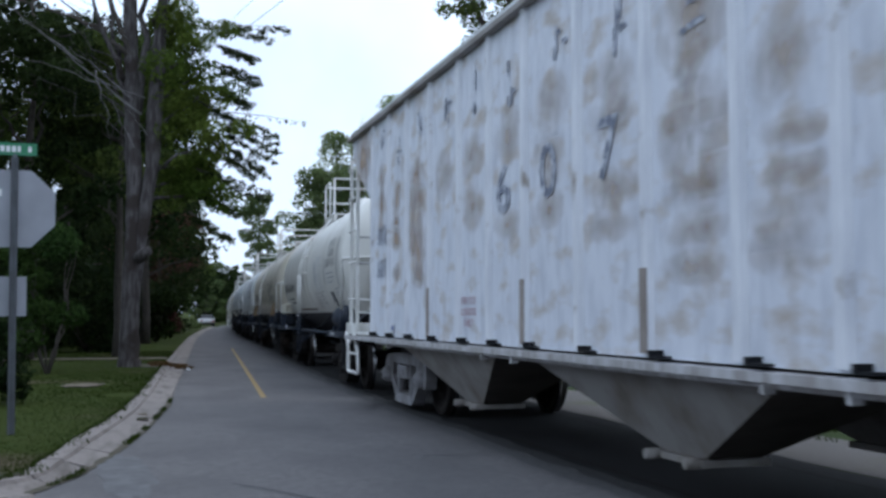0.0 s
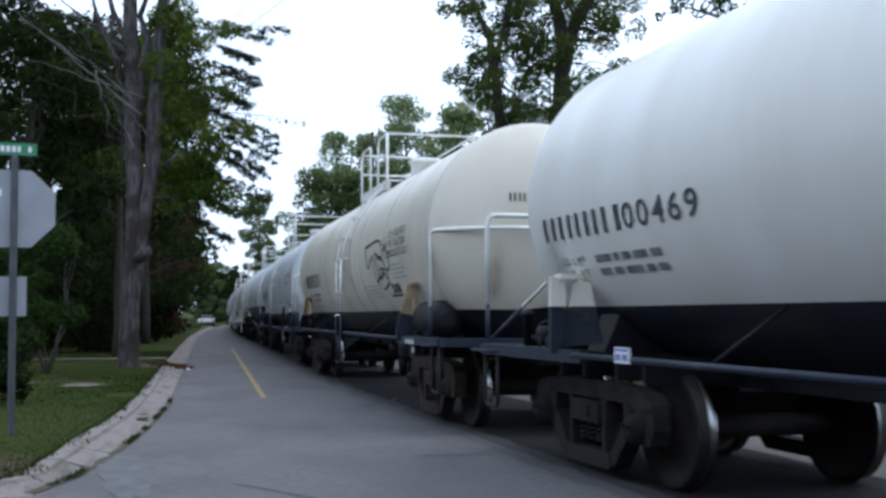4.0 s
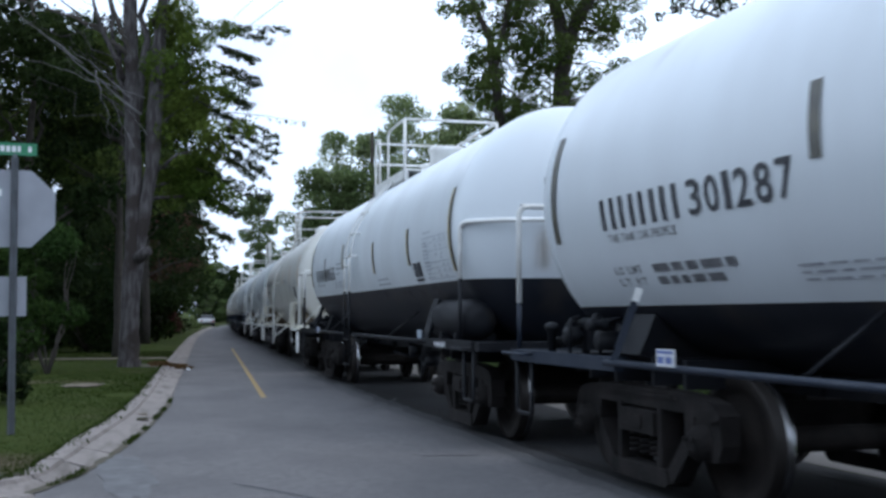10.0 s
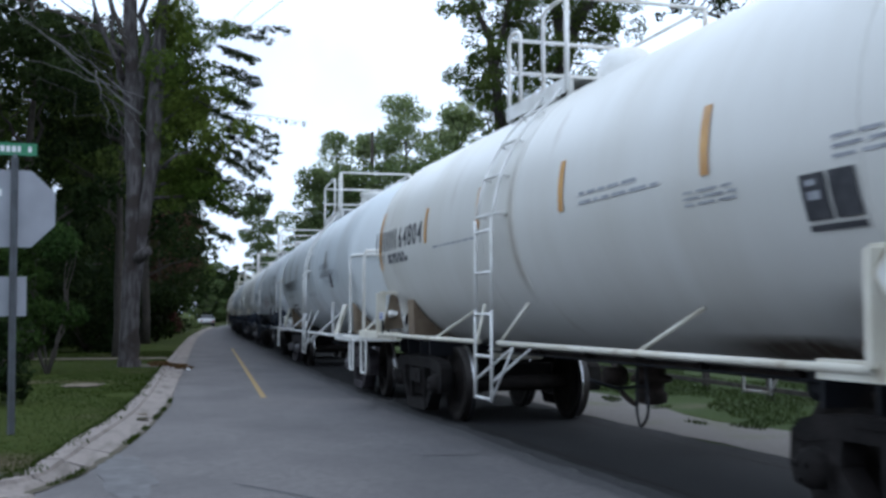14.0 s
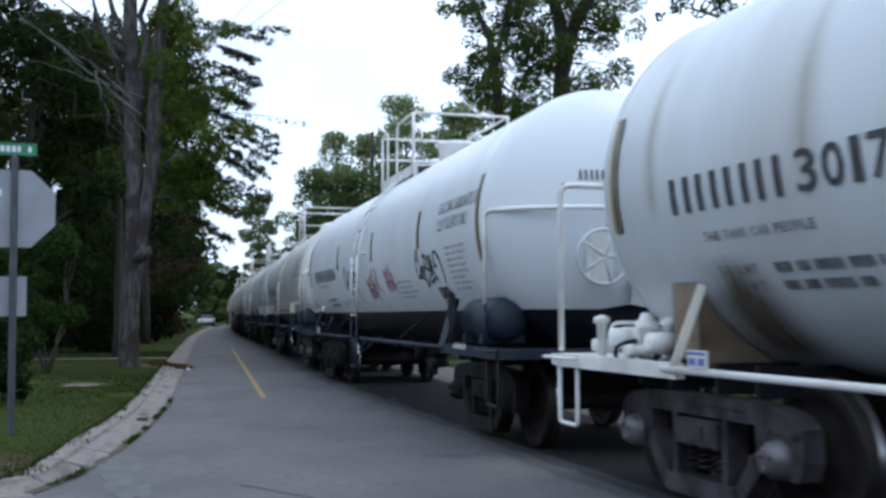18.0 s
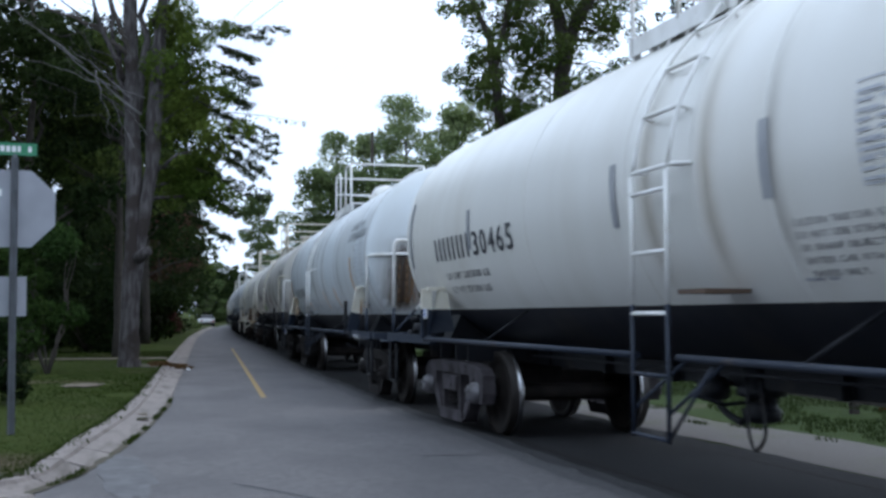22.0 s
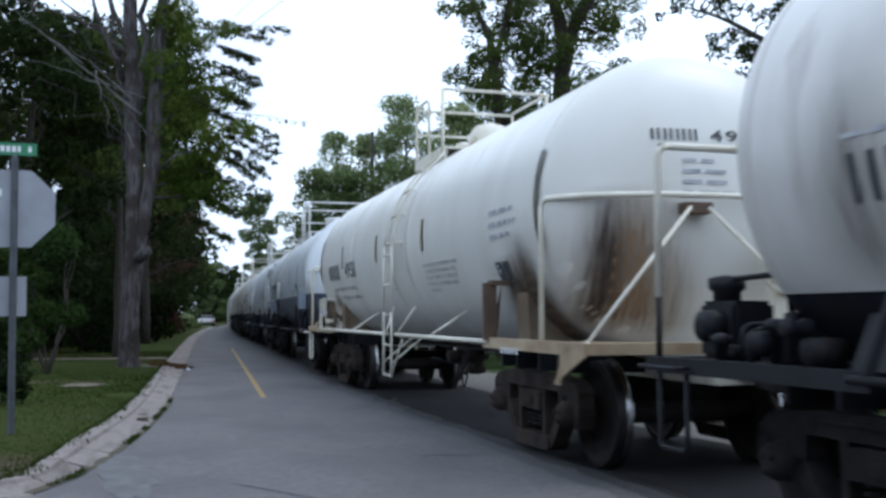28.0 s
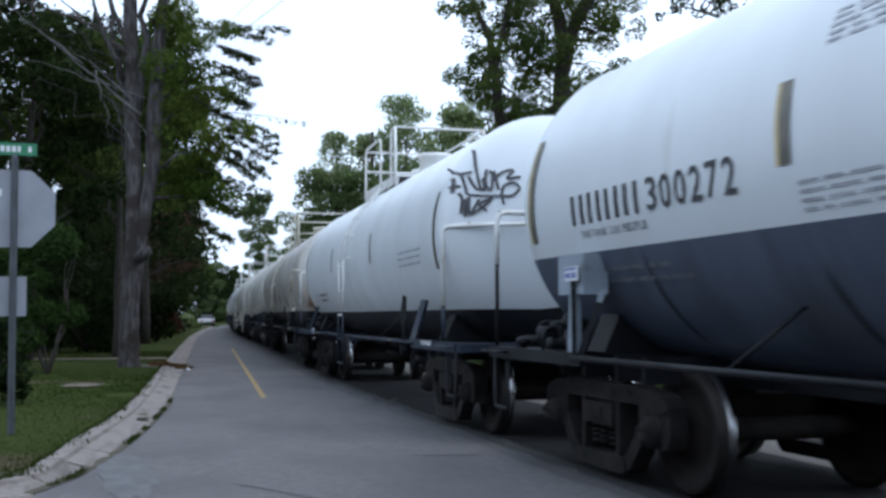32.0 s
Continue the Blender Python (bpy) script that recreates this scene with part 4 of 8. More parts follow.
        # slanted arms from the bolster to the tank's flank
        for x in (-1, 1):
            if s < 0 and cfg.get("no_front_arm"):
                continue
            slim = cfg.get("arm", 1.48) < 1.55
            ya = cfg.get("arm_y", (-ht + 0.30, ht - 0.30) if slim else (-ht - 0.12, ht + 0.12))[s > 0]
            foot_p = Vector((x * 1.43, ya, pz + 0.01))
            tip = Vector((x * (1.26 if slim else 1.30), ya - (s * 0.08 if slim else 0.2 if s > 0 else 0.1), cfg.get("arm", 1.48)))
            upright = 1.55 < cfg.get("arm", 1.48) < 1.7
            if upright:
                tip.y = foot_p.y
                mid = Vector((foot_p.x, foot_p.y, tip.z))
            else:
                mid = foot_p.lerp(tip, 0.44 if cfg.get("arm", 1.48) > 1.7 else 0.55 if not zb else 0.82)
            wide = 0.18 if cfg.get("arm", 1.48) > 1.7 else 0.10 if slim else 0.13
            if upright and zb:
                knee = Vector((foot_p.x, foot_p.y, zb))
                bm = bmesh.new()
                bar(bm, knee, mid, wide, 0.05)
                part("arm_plate", bm, cfg.get("arm_front" if s < 0 else "arm_paint", cfg.get("arm_paint", pipe)), car)
            bm = bmesh.new()
            bar(bm, foot_p, knee if upright and zb else mid, wide, 0.05)
            arm_paint = cfg.get("arm_front" if s < 0 else "arm_paint", cfg.get("arm_paint", pipe))
            part("saddle_arm", bm, arm_paint if not zb else pipe, car)
            bm = bmesh.new()
            bar(bm, mid, tip - Vector((x * 0.1, 0, 0)) if upright else tip, wide - 0.002, 0.048)
            part("arm_tip", bm, arm_paint, car)
            if wide > 0.15:
                bm = bmesh.new()
                box(bm, min(tip.x + x * 0.06, tip.x - x * 0.12), max(tip.x + x * 0.06, tip.x - x * 0.12), tip.y - 0.14, tip.y + 0.14, tip.z - 0.01, tip.z + 0.025)
                part("arm_cap", bm, cfg.get("arm_paint", pipe), car)
                bm = bmesh.new()
                prism(bm, [(tip.y - s * 0.04, tip.z - 0.01), (tip.y - s * 0.34, 1.34), (tip.y + s * 0.05, 1.34)], min(x * 1.29, x * 1.32), max(x * 1.29, x * 1.32))
                # tan in place of the arm's paint: the web's shade put into colour
                part("arm_web", bm, PIPE_TAN, car)
                continue
            if slim:
                continue
            web = [tip + Vector((0, -s * 0.02, 0)), foot_p + Vector((-x * 0.02, -s * 0.05, 0.05)), foot_p + Vector((-x * 0.22, -s * 0.40, 0.08)), tip + Vector((-x * 0.06, -s * 0.22, -0.06))]
            cut = [web[0].lerp(web[1], (web[0].z - zb) / (web[0].z - web[1].z)), web[3].lerp(web[2], (web[3].z - zb) / (web[3].z - web[2].z))] if zb else []
            for quad, mat in (((web[0], cut[0], cut[1], web[3]), arm_paint), ((cut[0], web[1], web[2], cut[1]), pipe)) if zb else ((web, cfg.get("web_paint", PIPE_RUST_SHADED)),):
                bm = bmesh.new()
                face = bm.faces.new([bm.verts.new(p) for p in quad])
                bmesh.ops.solidify(bm, geom=[face], thickness=0.012)
                part("gusset", bm, mat, car)
        for dy in (-0.75, -0.3, 0.3, 0.75):
            bm = bmesh.new()
            box(bm, -1.12, 1.12, s * ht + dy - 0.02, s * ht + dy + 0.02, 0.80, 1.0)
            part("cross_member", bm, STEEL_DARK, car)
        truck(car, s * ht + cfg.get("truck_shift", 0) + cfg.get("truck_rear" if s > 0 else "truck_front", 0), iron)
        # handrail that rounds the tank's end
        bm = bmesh.new()
        hx = hs + s * shift
        yp, ye = s * (hx + cfg.get("front_out", 0.12)), s * (hx + BULGE + 0.13)
        top = cfg.get("rail_top", 2.30)
        if s > 0:
            # the rear one stands square on the end beam
            yp = ye = min(hx + cfg.get("rear_out", 1.25), he - 0.06)
            top = cfg.get("rear_rail_top", 2.30)
        split = max(1.42, zb) if zb else 1.06
        rx = cfg.get("rail_x", (1.36, 1.36))[s > 0]
        near = [(-rx, yp, top), (-rx + 0.12, yp + (ye - yp) * 0.34, top), (-1.0, yp + (ye - yp) * 0.68, top), (-0.55, yp + (ye - yp) * 0.95, top), (0.0, ye, top)]
        tube(bm, rounded([(-rx, yp, split)] + near + [(-p[0], p[1], p[2]) for p in near[-2::-1]] + [(rx, yp, split)], 0.1), 0.026, 8)
        part("end_handrail", bm, rail_paint, car)
        for x in (-rx, rx):
            bm = bmesh.new()
            tube(bm, [(x, yp, 1.02), (x, yp, split + 0.01)], 0.022, 8)
            part("handrail_foot", bm, pipe, car)
        # stirrup step
        for x in (-1, 1):
            yy = s * (he - 0.34)
            if s < 0 and "step_panel" in cfg:
                # a tan plate hangs there in place of the stirrup
                ya, yb = cfg["step_panel"]
                bm = bmesh.new()
                prism(bm, [(ya, pz - 0.06), (yb + 0.12, pz - 0.3), (yb, pz - 0.3), (yb, pz - 0.02), (yb - 0.14, pz + 0.04), (ya, pz + 0.04)], min(x * 1.43, x * 1.45), max(x * 1.43, x * 1.45))
                part("step_panel", bm, PIPE_TAN, car, "rusty tan step panel")
                continue
            bm = bmesh.new()
            tube(bm, rounded([(x * 1.42, yy - 0.17, 0.95), (x * 1.42, yy - 0.17, 0.46), (x * 1.42, yy + 0.17, 0.46), (x * 1.42, yy + 0.17, 0.95)], 0.05, 3), 0.018, 6)
            part("stirrup_step", bm, rail_paint if cfg.get("gear") else STEEL_DARK, car)
            bm = bmesh.new()
            tube(bm, rounded([(x * 1.46, yy - 0.25, 0.98), (x * 1.54, yy - 0.25, 0.98), (x * 1.54, yy + 0.25, 0.98), (x * 1.46, yy + 0.25, 0.98)], 0.03, 2), 0.014, 6)
            part("grab_iron", bm, rail_paint if cfg.get("gear") else pipe, car)
    # side pipes with their struts
    for x in (-1, 1):
        yl = cfg.get("ladder", 0.3)
        for pa, pb in ((cfg.get("arm_y", (-ht + 0.2, 0))[0], yl - 0.27), (yl + 0.27, cfg.get("arm_y", (0, ht - 0.2))[1])):
            bm = bmesh.new()
            tube(bm, [(x * 1.45, pa, pz), (x * 1.45, pb, pz)], 0.024, 8)
            part("side_pipe", bm, pipe, car)
        for y in cfg.get("struts", (-0.51 * ht, 0.54 * ht)):
            bm = bmesh.new()
            tube(bm, [(x * 1.45, y, pz), (x * 1.05, y - 0.22, 1.36)], 0.019 if not zb else 0.014, 6)
            part("pipe_strut", bm, STEEL_DARK if pipe is PIPE_BLUE else pipe, car)
    # side ladders
    off = lambda a: R + 0.105 - 0.06 * min(1.0, a / 0.5)   # how far the ladder stands out, less towards the top
    for x in (-1, 1):
        foot = pipe if zb else rail_paint
        zk = max(1.36, zb)                               # where the ladder turns white
        for dy in (-0.24, 0.24):
            bm = bmesh.new()
            tube(bm, [(x * 1.50, yl + dy, 0.50), (x * 1.50, yl + dy, zk)], 0.016, 6)
            part("ladder_foot", bm, foot, car)
            bm = bmesh.new()
            tube(bm, [(x * 1.50, yl + dy, zk), (x * 1.50, yl + dy, 2.24)], 0.017, 6)
            part("ladder_rail", bm, rail_paint, car)
            bm = bmesh.new()
            tube(bm, [(x * (off(a)) * math.cos(a), yl + dy, ZC + (off(a)) * math.sin(a)) for a in [0.92 * k / 10 for k in range(11)]] + [(x * 0.78, yl + dy, 3.52)], 0.014, 6)
            part("ladder_strap", bm, rail_paint, car)
        for k in range(5):
            bm = bmesh.new()
            z = 0.52 + 0.40 * k
            tube(bm, [(x * 1.50, yl - 0.24, z), (x * 1.50, yl + 0.24, z)], 0.016, 6)
            part("rung", bm, foot if z < zk - 0.06 else rail_paint, car)
        for k in range(4):
            a = 0.0 + 0.27 * k
            bm = bmesh.new()
            tube(bm, [(x * (off(a)) * math.cos(a), yl - 0.24, ZC + (off(a)) * math.sin(a)), (x * (off(a)) * math.cos(a), yl + 0.24, ZC + (off(a)) * math.sin(a))], 0.016, 6)
            part("rung", bm, rail_paint, car)
            for dy in (-0.24, 0.24):
                bm = bmesh.new()
                tube(bm, [(x * (R - 0.01) * math.cos(a), yl + dy, ZC + (R - 0.01) * math.sin(a)), (x * off(a) * math.cos(a), yl + dy, ZC + off(a) * math.sin(a))], 0.011, 6)
                part("standoff", bm, rail_paint, car)
        bm = bmesh.new()
        tube(bm, rounded([(x * 1.48, yl - 0.24, 2.27), (x * 1.48, yl - 0.33, 2.27), (x * 1.37, yl - 0.34, 2.27)], 0.04, 3), 0.015, 6)
        part("ladder_grab", bm, rail_paint, car)
        if cfg.get("stay") and zb:
            bm = bmesh.new()
            box(bm, min(x * 1.46, x * 1.14), max(x * 1.46, x * 1.14), yl - 0.62, yl - 0.30, 1.44, 1.47)
            part("ladder_step", bm, RUST, car, "rusty step plate")
        bm = bmesh.new()
        tube(bm, [(x * 1.50, yl - 0.24, 0.52), (x * 1.46, yl - 0.69, 1.0)], 0.013, 6)
        part("ladder_brace", bm, foot, car)
        for dy in (-0.24, 0.24):
            bm = bmesh.new()
            tube(bm, [(x * 1.50, yl + dy, 0.68), (x * 1.08, yl + dy - 0.02, 1.02)], 0.014, 6)
            part("ladder_brace", bm, foot, car)
    if not zb:
        for dy, e in ((0.34, 0.62), (-0.34, -0.62)):
            bm = bmesh.new()
            tube(bm, [(-1.45, yl + dy, pz), (-1.27, yl + e, 1.42)], 0.017, 6)
            part("pipe_strut", bm, pipe, car)
    # platform, railing and gate on top
    y1, ga, gb, y0 = cfg["top"]
    w, z0, z1, zt = 0.76, 3.46, 3.61, 4.41
    for x in (-1, 1):
        bm = bmesh.new()
        box(bm, min(x * w, x * 0.30), max(x * w, x * 0.30), y0 - 0.1, y1 + 0.06, z1 - 0.03, z1)
        part("walkway", bm, rail_paint, car)
        bm = bmesh.new()
        box(bm, min(x * (w + 0.012), x * w), max(x * (w + 0.012), x * w), y0 - 0.1, y1 + 0.06, z0, z1 + 0.004)
        part("walkway_edge", bm, rail_paint, car, "upright edge plate of the walkway")
        for k in range(6):
            yy = y0 + (y1 - y0) * k / 5
            bm = bmesh.new()
            box(bm, min(x * (w - 0.002), x * (w - 0.06)), max(x * (w - 0.002), x * (w - 0.06)), yy - 0.025, yy + 0.025, 3.38, z1 - 0.03)
            part("walkway_bracket", bm, rail_paint, car)
        zm = (z1 + zt) / 2
        if x < 0 or not cfg.get("near", True):
            runs = [[(x * w, y1, z0), (x * w, y1, zt), (x * w, ga, zt), (x * w, ga, z1 - 0.02)]] if y1 - ga > 0.15 else [[(x * w, y1, z0), (x * w, y1, zt)]]
            if gb - y0 > 0.15:
                runs.append([(x * w, gb, z1 - 0.02), (x * w, gb, zt), (x * w, y0, zt)])
        else:
            runs = [[(x * w, y1, zt), (x * w, y0, zt)], [(x * w, y1, z0), (x * w, y1, zt)]]
        for run in runs:
            bm = bmesh.new()
            tube(bm, rounded(run, 0.13, 5) if len(run) > 2 else run, 0.021, 7)
            part("railing", bm, rail_paint, car)
        bm = bmesh.new()
        tube(bm, [(x * w, y0, z0), (x * w, y0, zt)], 0.026, 7)
        part("railing_post", bm, rail_paint, car)
    for y, z in ((y0, zt), (y1, zt - 0.03), (y1, zt - 0.40)):
        bm = bmesh.new()
        tube(bm, [(-w, y, z), (w, y, z)], 0.021, 7)
        part("railing_bar", bm, rail_paint, car)
    bm = bmesh.new()
    ym = y0 + 1.15
    if cfg.get("dome", "drum") == "drum":
        lathe(bm, [(ZC + R - 0.15, 0.28), (ZC + R + 0.28, 0.28), (ZC + R + 0.29, 0.31), (ZC + R + 0.34, 0.31), (ZC + R + 0.36, 0.28), (ZC + R + 0.37, 0.02)], False, 24, c=(0, ym - 0.9, 0))
    else:
        lathe(bm, [(ZC + R - 0.15, 0.30), (ZC + R + 0.12, 0.30), (ZC + R + 0.22, 0.28), (ZC + R + 0.32, 0.2), (ZC + R + 0.37, 0.02)], False, 24, c=(0, ym - 0.9, 0))
    bmesh.ops.recalc_face_normals(bm, faces=bm.faces)
    part("manway", bm, rail_paint, car)
    bm = bmesh.new()
    lathe(bm, [(ZC + R - 0.1, 0.10), (ZC + R + 0.2, 0.10), (ZC + R + 0.22, 0.13), (ZC + R + 0.27, 0.13), (ZC + R + 0.3, 0.02)], False, 14, c=(0, ym + 0.35, 0))
    bmesh.ops.recalc_face_normals(bm, faces=bm.faces)
    part("valve", bm, rail_paint, car)
    bm = bmesh.new()
    zs = 0.76 if zb else 0.862                            # underside of the sill
    box(bm, -0.26, 0.26, -ht + 0.7, ht - 0.7, zs, 0.96)
    for y in (-2.6, -1.3, 0.9, 2.2):
        box(bm, -0.34, 0.34, y - 0.03, y + 0.03, zs - 0.01, 0.98)
    part("centre_sill", bm, STEEL_DARK if zb else cfg.get("sill_paint", TRUCK_RUSTY), car)
    # outlet under the belly, with its pipe and lever
    bm = bmesh.new()
    lathe(bm, [(0.95, 0.15), (0.78, 0.13), (0.76, 0.19), (0.71, 0.19), (0.69, 0.12), (0.62, 0.12), (0.6, 0.15), (0.52, 0.14), (0.5, 0.06)], False, 14, c=(-0.2, -0.22, 0))
    bmesh.ops.recalc_face_normals(bm, faces=bm.faces)
    part("outlet_valve", bm, STEEL_DARK if zb else TRUCK_RUSTY, car)
    bm = bmesh.new()
    tube(bm, rounded([(-0.25, 0.3, 0.86), (-0.3, 0.25, 0.62), (-0.3, 0.02, 0.52), (-0.3, -0.12, 0.5)], 0.1, 4), 0.028, 7)
    lathe(bm, [(-0.5, 0.02), (-0.5, 0.09), (-0.3, 0.09), (-0.3, 0.02)], True, 12, c=(0, 0.12, 0.74))
    part("outlet_pipe", bm, STEEL_DARK if zb else TRUCK_RUSTY, car)
    bm = bmesh.new()
    tube(bm, [(-0.3, -0.35, 0.68), (-0.6, -0.35, 0.66), (-0.85, -0.3, 0.74)], 0.016, 6)
    part("valve_lever", bm, STEEL_DARK, car)
    bm = bmesh.new()
    tube(bm, rounded([(-0.4, -0.34, 0.85), (-0.45, -0.42, 0.45), (-0.48, -0.55, 0.32), (-0.46, -0.66, 0.45), (-0.4, -0.5, 0.85)], 0.07, 4), 0.013, 6)
    part("hose_loop", bm, STEEL_DARK, car)
    bm = bmesh.new()
    tube(bm, [(0.3, -ht + 1.0, 0.84), (0.3, ht - 1.0, 0.82)], 0.03, 6)
    tube(bm, [(-0.45, -ht + 1.0, 0.88), (-0.45, ht - 1.0, 0.87)], 0.014, 6)
    part("brake_pipe", bm, STEEL_DARK, car)
    bm = bmesh.new()
    lathe(bm, [(-0.1, 0.05), (-0.1, 0.12), (0.3, 0.12), (0.3, 0.05)], True, 14, c=(-0.3, -2.9, 0.86))
    bmesh.ops.recalc_face_normals(bm, faces=bm.faces)
    box(bm, -0.35, -0.2, -2.92, -2.88, 0.95, 1.1)
    part("brake_cylinder", bm, STEEL_DARK, car)
    if "under" in cfg:
        yu = cfg["under"]
        # brake reservoir and valve box hung under the belly
        bm = bmesh.new()
        lathe(bm, [(-0.75, 0.03), (-0.72, 0.14), (-0.64, 0.2), (-0.1, 0.2), (-0.02, 0.14), (0.0, 0.03)], True, 16, c=(0, yu - 1.68, 0.79))
        bmesh.ops.recalc_face_normals(bm, faces=bm.faces)
        part("brake_reservoir", bm, STEEL_DARK, car)
        bm = bmesh.new()
        box(bm, -0.62, -0.2, yu - 2.36, yu - 1.86, 0.62, 0.98)
        bmesh.ops.bevel(bm, geom=bm.edges, offset=0.04, segments=2, affect="EDGES")
        lathe(bm, [(0.66, 0.17), (0.56, 0.17), (0.51, 0.12), (0.49, 0.02)], False, 14, c=(-0.42, yu - 2.08, 0))
        part("valve_box", bm, STEEL_DARK, car)
        bm = bmesh.new()
        box(bm, -0.66, -0.62, yu - 2.36, yu - 2.28, 0.74, 0.82)
        part("valve_tag", bm, PLATE_WHITE, car, "small white tag")
    # air reservoir on the leading platform
    if cfg.get("air", True):
        bm = bmesh.new()
        n = 20
        ya = cfg.get("air_y", -min(ht + 1.1, hs + 0.3))
        al = cfg.get("air_len", 1.08)
        prof = [(ya, 0.06), (ya + 0.03, 0.17), (ya + 0.13, 0.225), (ya + al - 0.13, 0.225), (ya + al - 0.03, 0.17), (ya + al, 0.06)]
        rings = [[bm.verts.new((-1.13 + r * math.cos(2 * math.pi * k / n), y, 1.27 + r * math.sin(2 * math.pi * k / n))) for k in range(n)] for y, r in prof]
        for a, b in zip(rings, rings[1:]):
            for k in range(n):
                bm.faces.new((a[k], a[(k + 1) % n], b[(k + 1) % n], b[k])).smooth = True
        bm.faces.new(rings[0][::-1])
        bm.faces.new(rings[-1])
        bmesh.ops.recalc_face_normals(bm, faces=bm.faces)
        box(bm, -1.35, -0.9, ya + 0.2, ya + 0.3, 1.03, 1.12)
        box(bm, -1.35, -0.9, ya + 0.8, ya + 0.9, 1.03, 1.12)
        part("air_reservoir", bm, cfg.get("air_paint", STEEL_DARK), car, smooth=False)
    # brake valves on the rear platform
    gear = rail_paint if cfg.get("gear") else STEEL_DARK
    yv = min(ht + 0.85, he - 0.45)
    bm = bmesh.new()
    box(bm, -1.15, -0.85, yv - 0.16, yv + 0.12, 1.035, 1.22)
    lathe(bm, [(1.20, 0.09), (1.26, 0.09), (1.28, 0.06), (1.32, 0.05), (1.33, 0.02)], False, 12, c=(-1.0, yv, 0))
    lathe(bm, [(-1.32, 0.03), (-1.3, 0.075), (-1.14, 0.075)], True, 12, c=(0, yv - 0.02, 1.14))
    part("brake_valve", bm, gear, car)
    for gx, gy, gz, gr, gl in ((-1.1, -0.42, 1.11, 0.08, 0.22), (-0.7, -0.1, 1.12, 0.09, 0.2), (-1.2, 0.3, 1.08, 0.05, 0.2)):
        bm = bmesh.new()
        lathe(bm, [(gx - gl / 2, 0.02), (gx - gl / 2, gr), (gx + gl / 2, gr), (gx + gl / 2, 0.02)], True, 10, c=(0, yv + gy, gz))
        part("brake_cylinder", bm, gear, car)
    bm = bmesh.new()
    tube(bm, rounded([(-0.8, yv + 0.15, 1.03), (-0.8, yv + 0.15, 1.38), (-0.8, yv - 0.5, 1.42), (-0.8, yv - 0.6, 1.1)], 0.08), 0.02, 6)
    tube(bm, rounded([(-1.2, yv + 0.22, 1.03), (-1.2, yv + 0.22, 1.25), (-0.6, yv + 0.22, 1.25)], 0.08), 0.016, 6)
    part("valve_pipe", bm, gear, car)
    # small valves, elbows and cylinders crowded round it
    for k in range(9):
        gx, gy, gz = -1.28 + 0.16 * (k % 4) + rnd.uniform(-0.05, 0.05), yv - 0.42 + 0.13 * k * 0.6 + rnd.uniform(-0.1, 0.1), pz + 0.06 + rnd.uniform(0.0, 0.24)
        bm = bmesh.new()
        if k % 3 == 0:
            lathe(bm, [(gx - 0.09, 0.015), (gx - 0.09, 0.05), (gx - 0.05, 0.055), (gx, 0.035), (gx + 0.05, 0.055), (gx + 0.09, 0.05), (gx + 0.09, 0.015)], True, 9, c=(0, gy, gz))
        elif k % 3 == 1:
            tube(bm, rounded([(gx, gy, pz + 0.02), (gx, gy, gz), (gx + 0.14, gy + rnd.uniform(-0.15, 0.15), gz + 0.03)], 0.05, 3), 0.017, 6)
        else:
            lathe(bm, [(pz + 0.02, 0.035), (gz, 0.04), (gz + 0.01, 0.065), (gz + 0.05, 0.065), (gz + 0.07, 0.02)], False, 9, c=(gx, gy, 0))
        part("valve_fitting", bm, (gear, STEEL_DARK, gear)[k % 3], car)
    if "gear_tall" in cfg:
        # tall brake stand with its crank and pipes
        yg = cfg["gear_tall"]
        bm = bmesh.new()
        box(bm, -1.15, -0.85, yg - 0.22, yg + 0.2, pz + 0.03, 1.40)
        bmesh.ops.bevel(bm, geom=bm.edges, offset=0.03, segments=2, affect="EDGES")
        lathe(bm, [(1.38, 0.09), (1.46, 0.09), (1.48, 0.12), (1.55, 0.12), (1.57, 0.03)], False, 12, c=(-1.0, yg + 0.1, 0))
        lathe(bm, [(-1.3, 0.04), (-1.28, 0.1), (-1.12, 0.1)], True, 12, c=(0, yg - 0.05, 1.24))
        part("brake_stand", bm, STEEL_DARK, car)
        bm = bmesh.new()
        tube(bm, rounded([(-1.0, yg + 0.1, 1.54), (-1.0, yg - 0.55, 1.56), (-1.0, yg - 0.6, 1.3)], 0.06), 0.02, 6)
        part("brake_crank", bm, STEEL_DARK, car)
    # brake wheel and stand on the leading end
    bm = bmesh.new()
    yw = -(hs - shift + BULGE + 0.2)
    wx, wz = (-0.42, 1.86) if cfg.get("near_wheel") else (0.55, 1.75)
    ring = [(wx + 0.26 * math.cos(a), yw, wz + 0.26 * math.sin(a)) for a in [2 * math.pi * k / 20 for k in range(21)]]
    tube(bm, ring, 0.018, 6, cap=False)
    for k in range(5):
        a = 2 * math.pi * k / 5
        tube(bm, [(wx, yw - 0.05, wz), (wx + 0.26 * math.cos(a), yw, wz + 0.26 * math.sin(a))], 0.016, 5)
    part("brake_wheel", bm, GREYWHITE if cfg.get("near_wheel") else cfg.get("wheel_paint", frame_paint), car)
    bm = bmesh.new()
    box(bm, wx - 0.11, wx + 0.11, yw + 0.03, yw + 0.15, 1.02 if not cfg.get("near_wheel") else wz - 0.24, wz + 0.2)
    part("brake_stand", bm, cfg.get("wheel_paint", frame_paint), car)
    # small white plates on the sill
    py, pzc = cfg.get("plate", (ht - 1.1, pz + 0.03))
    bm = bmesh.new()
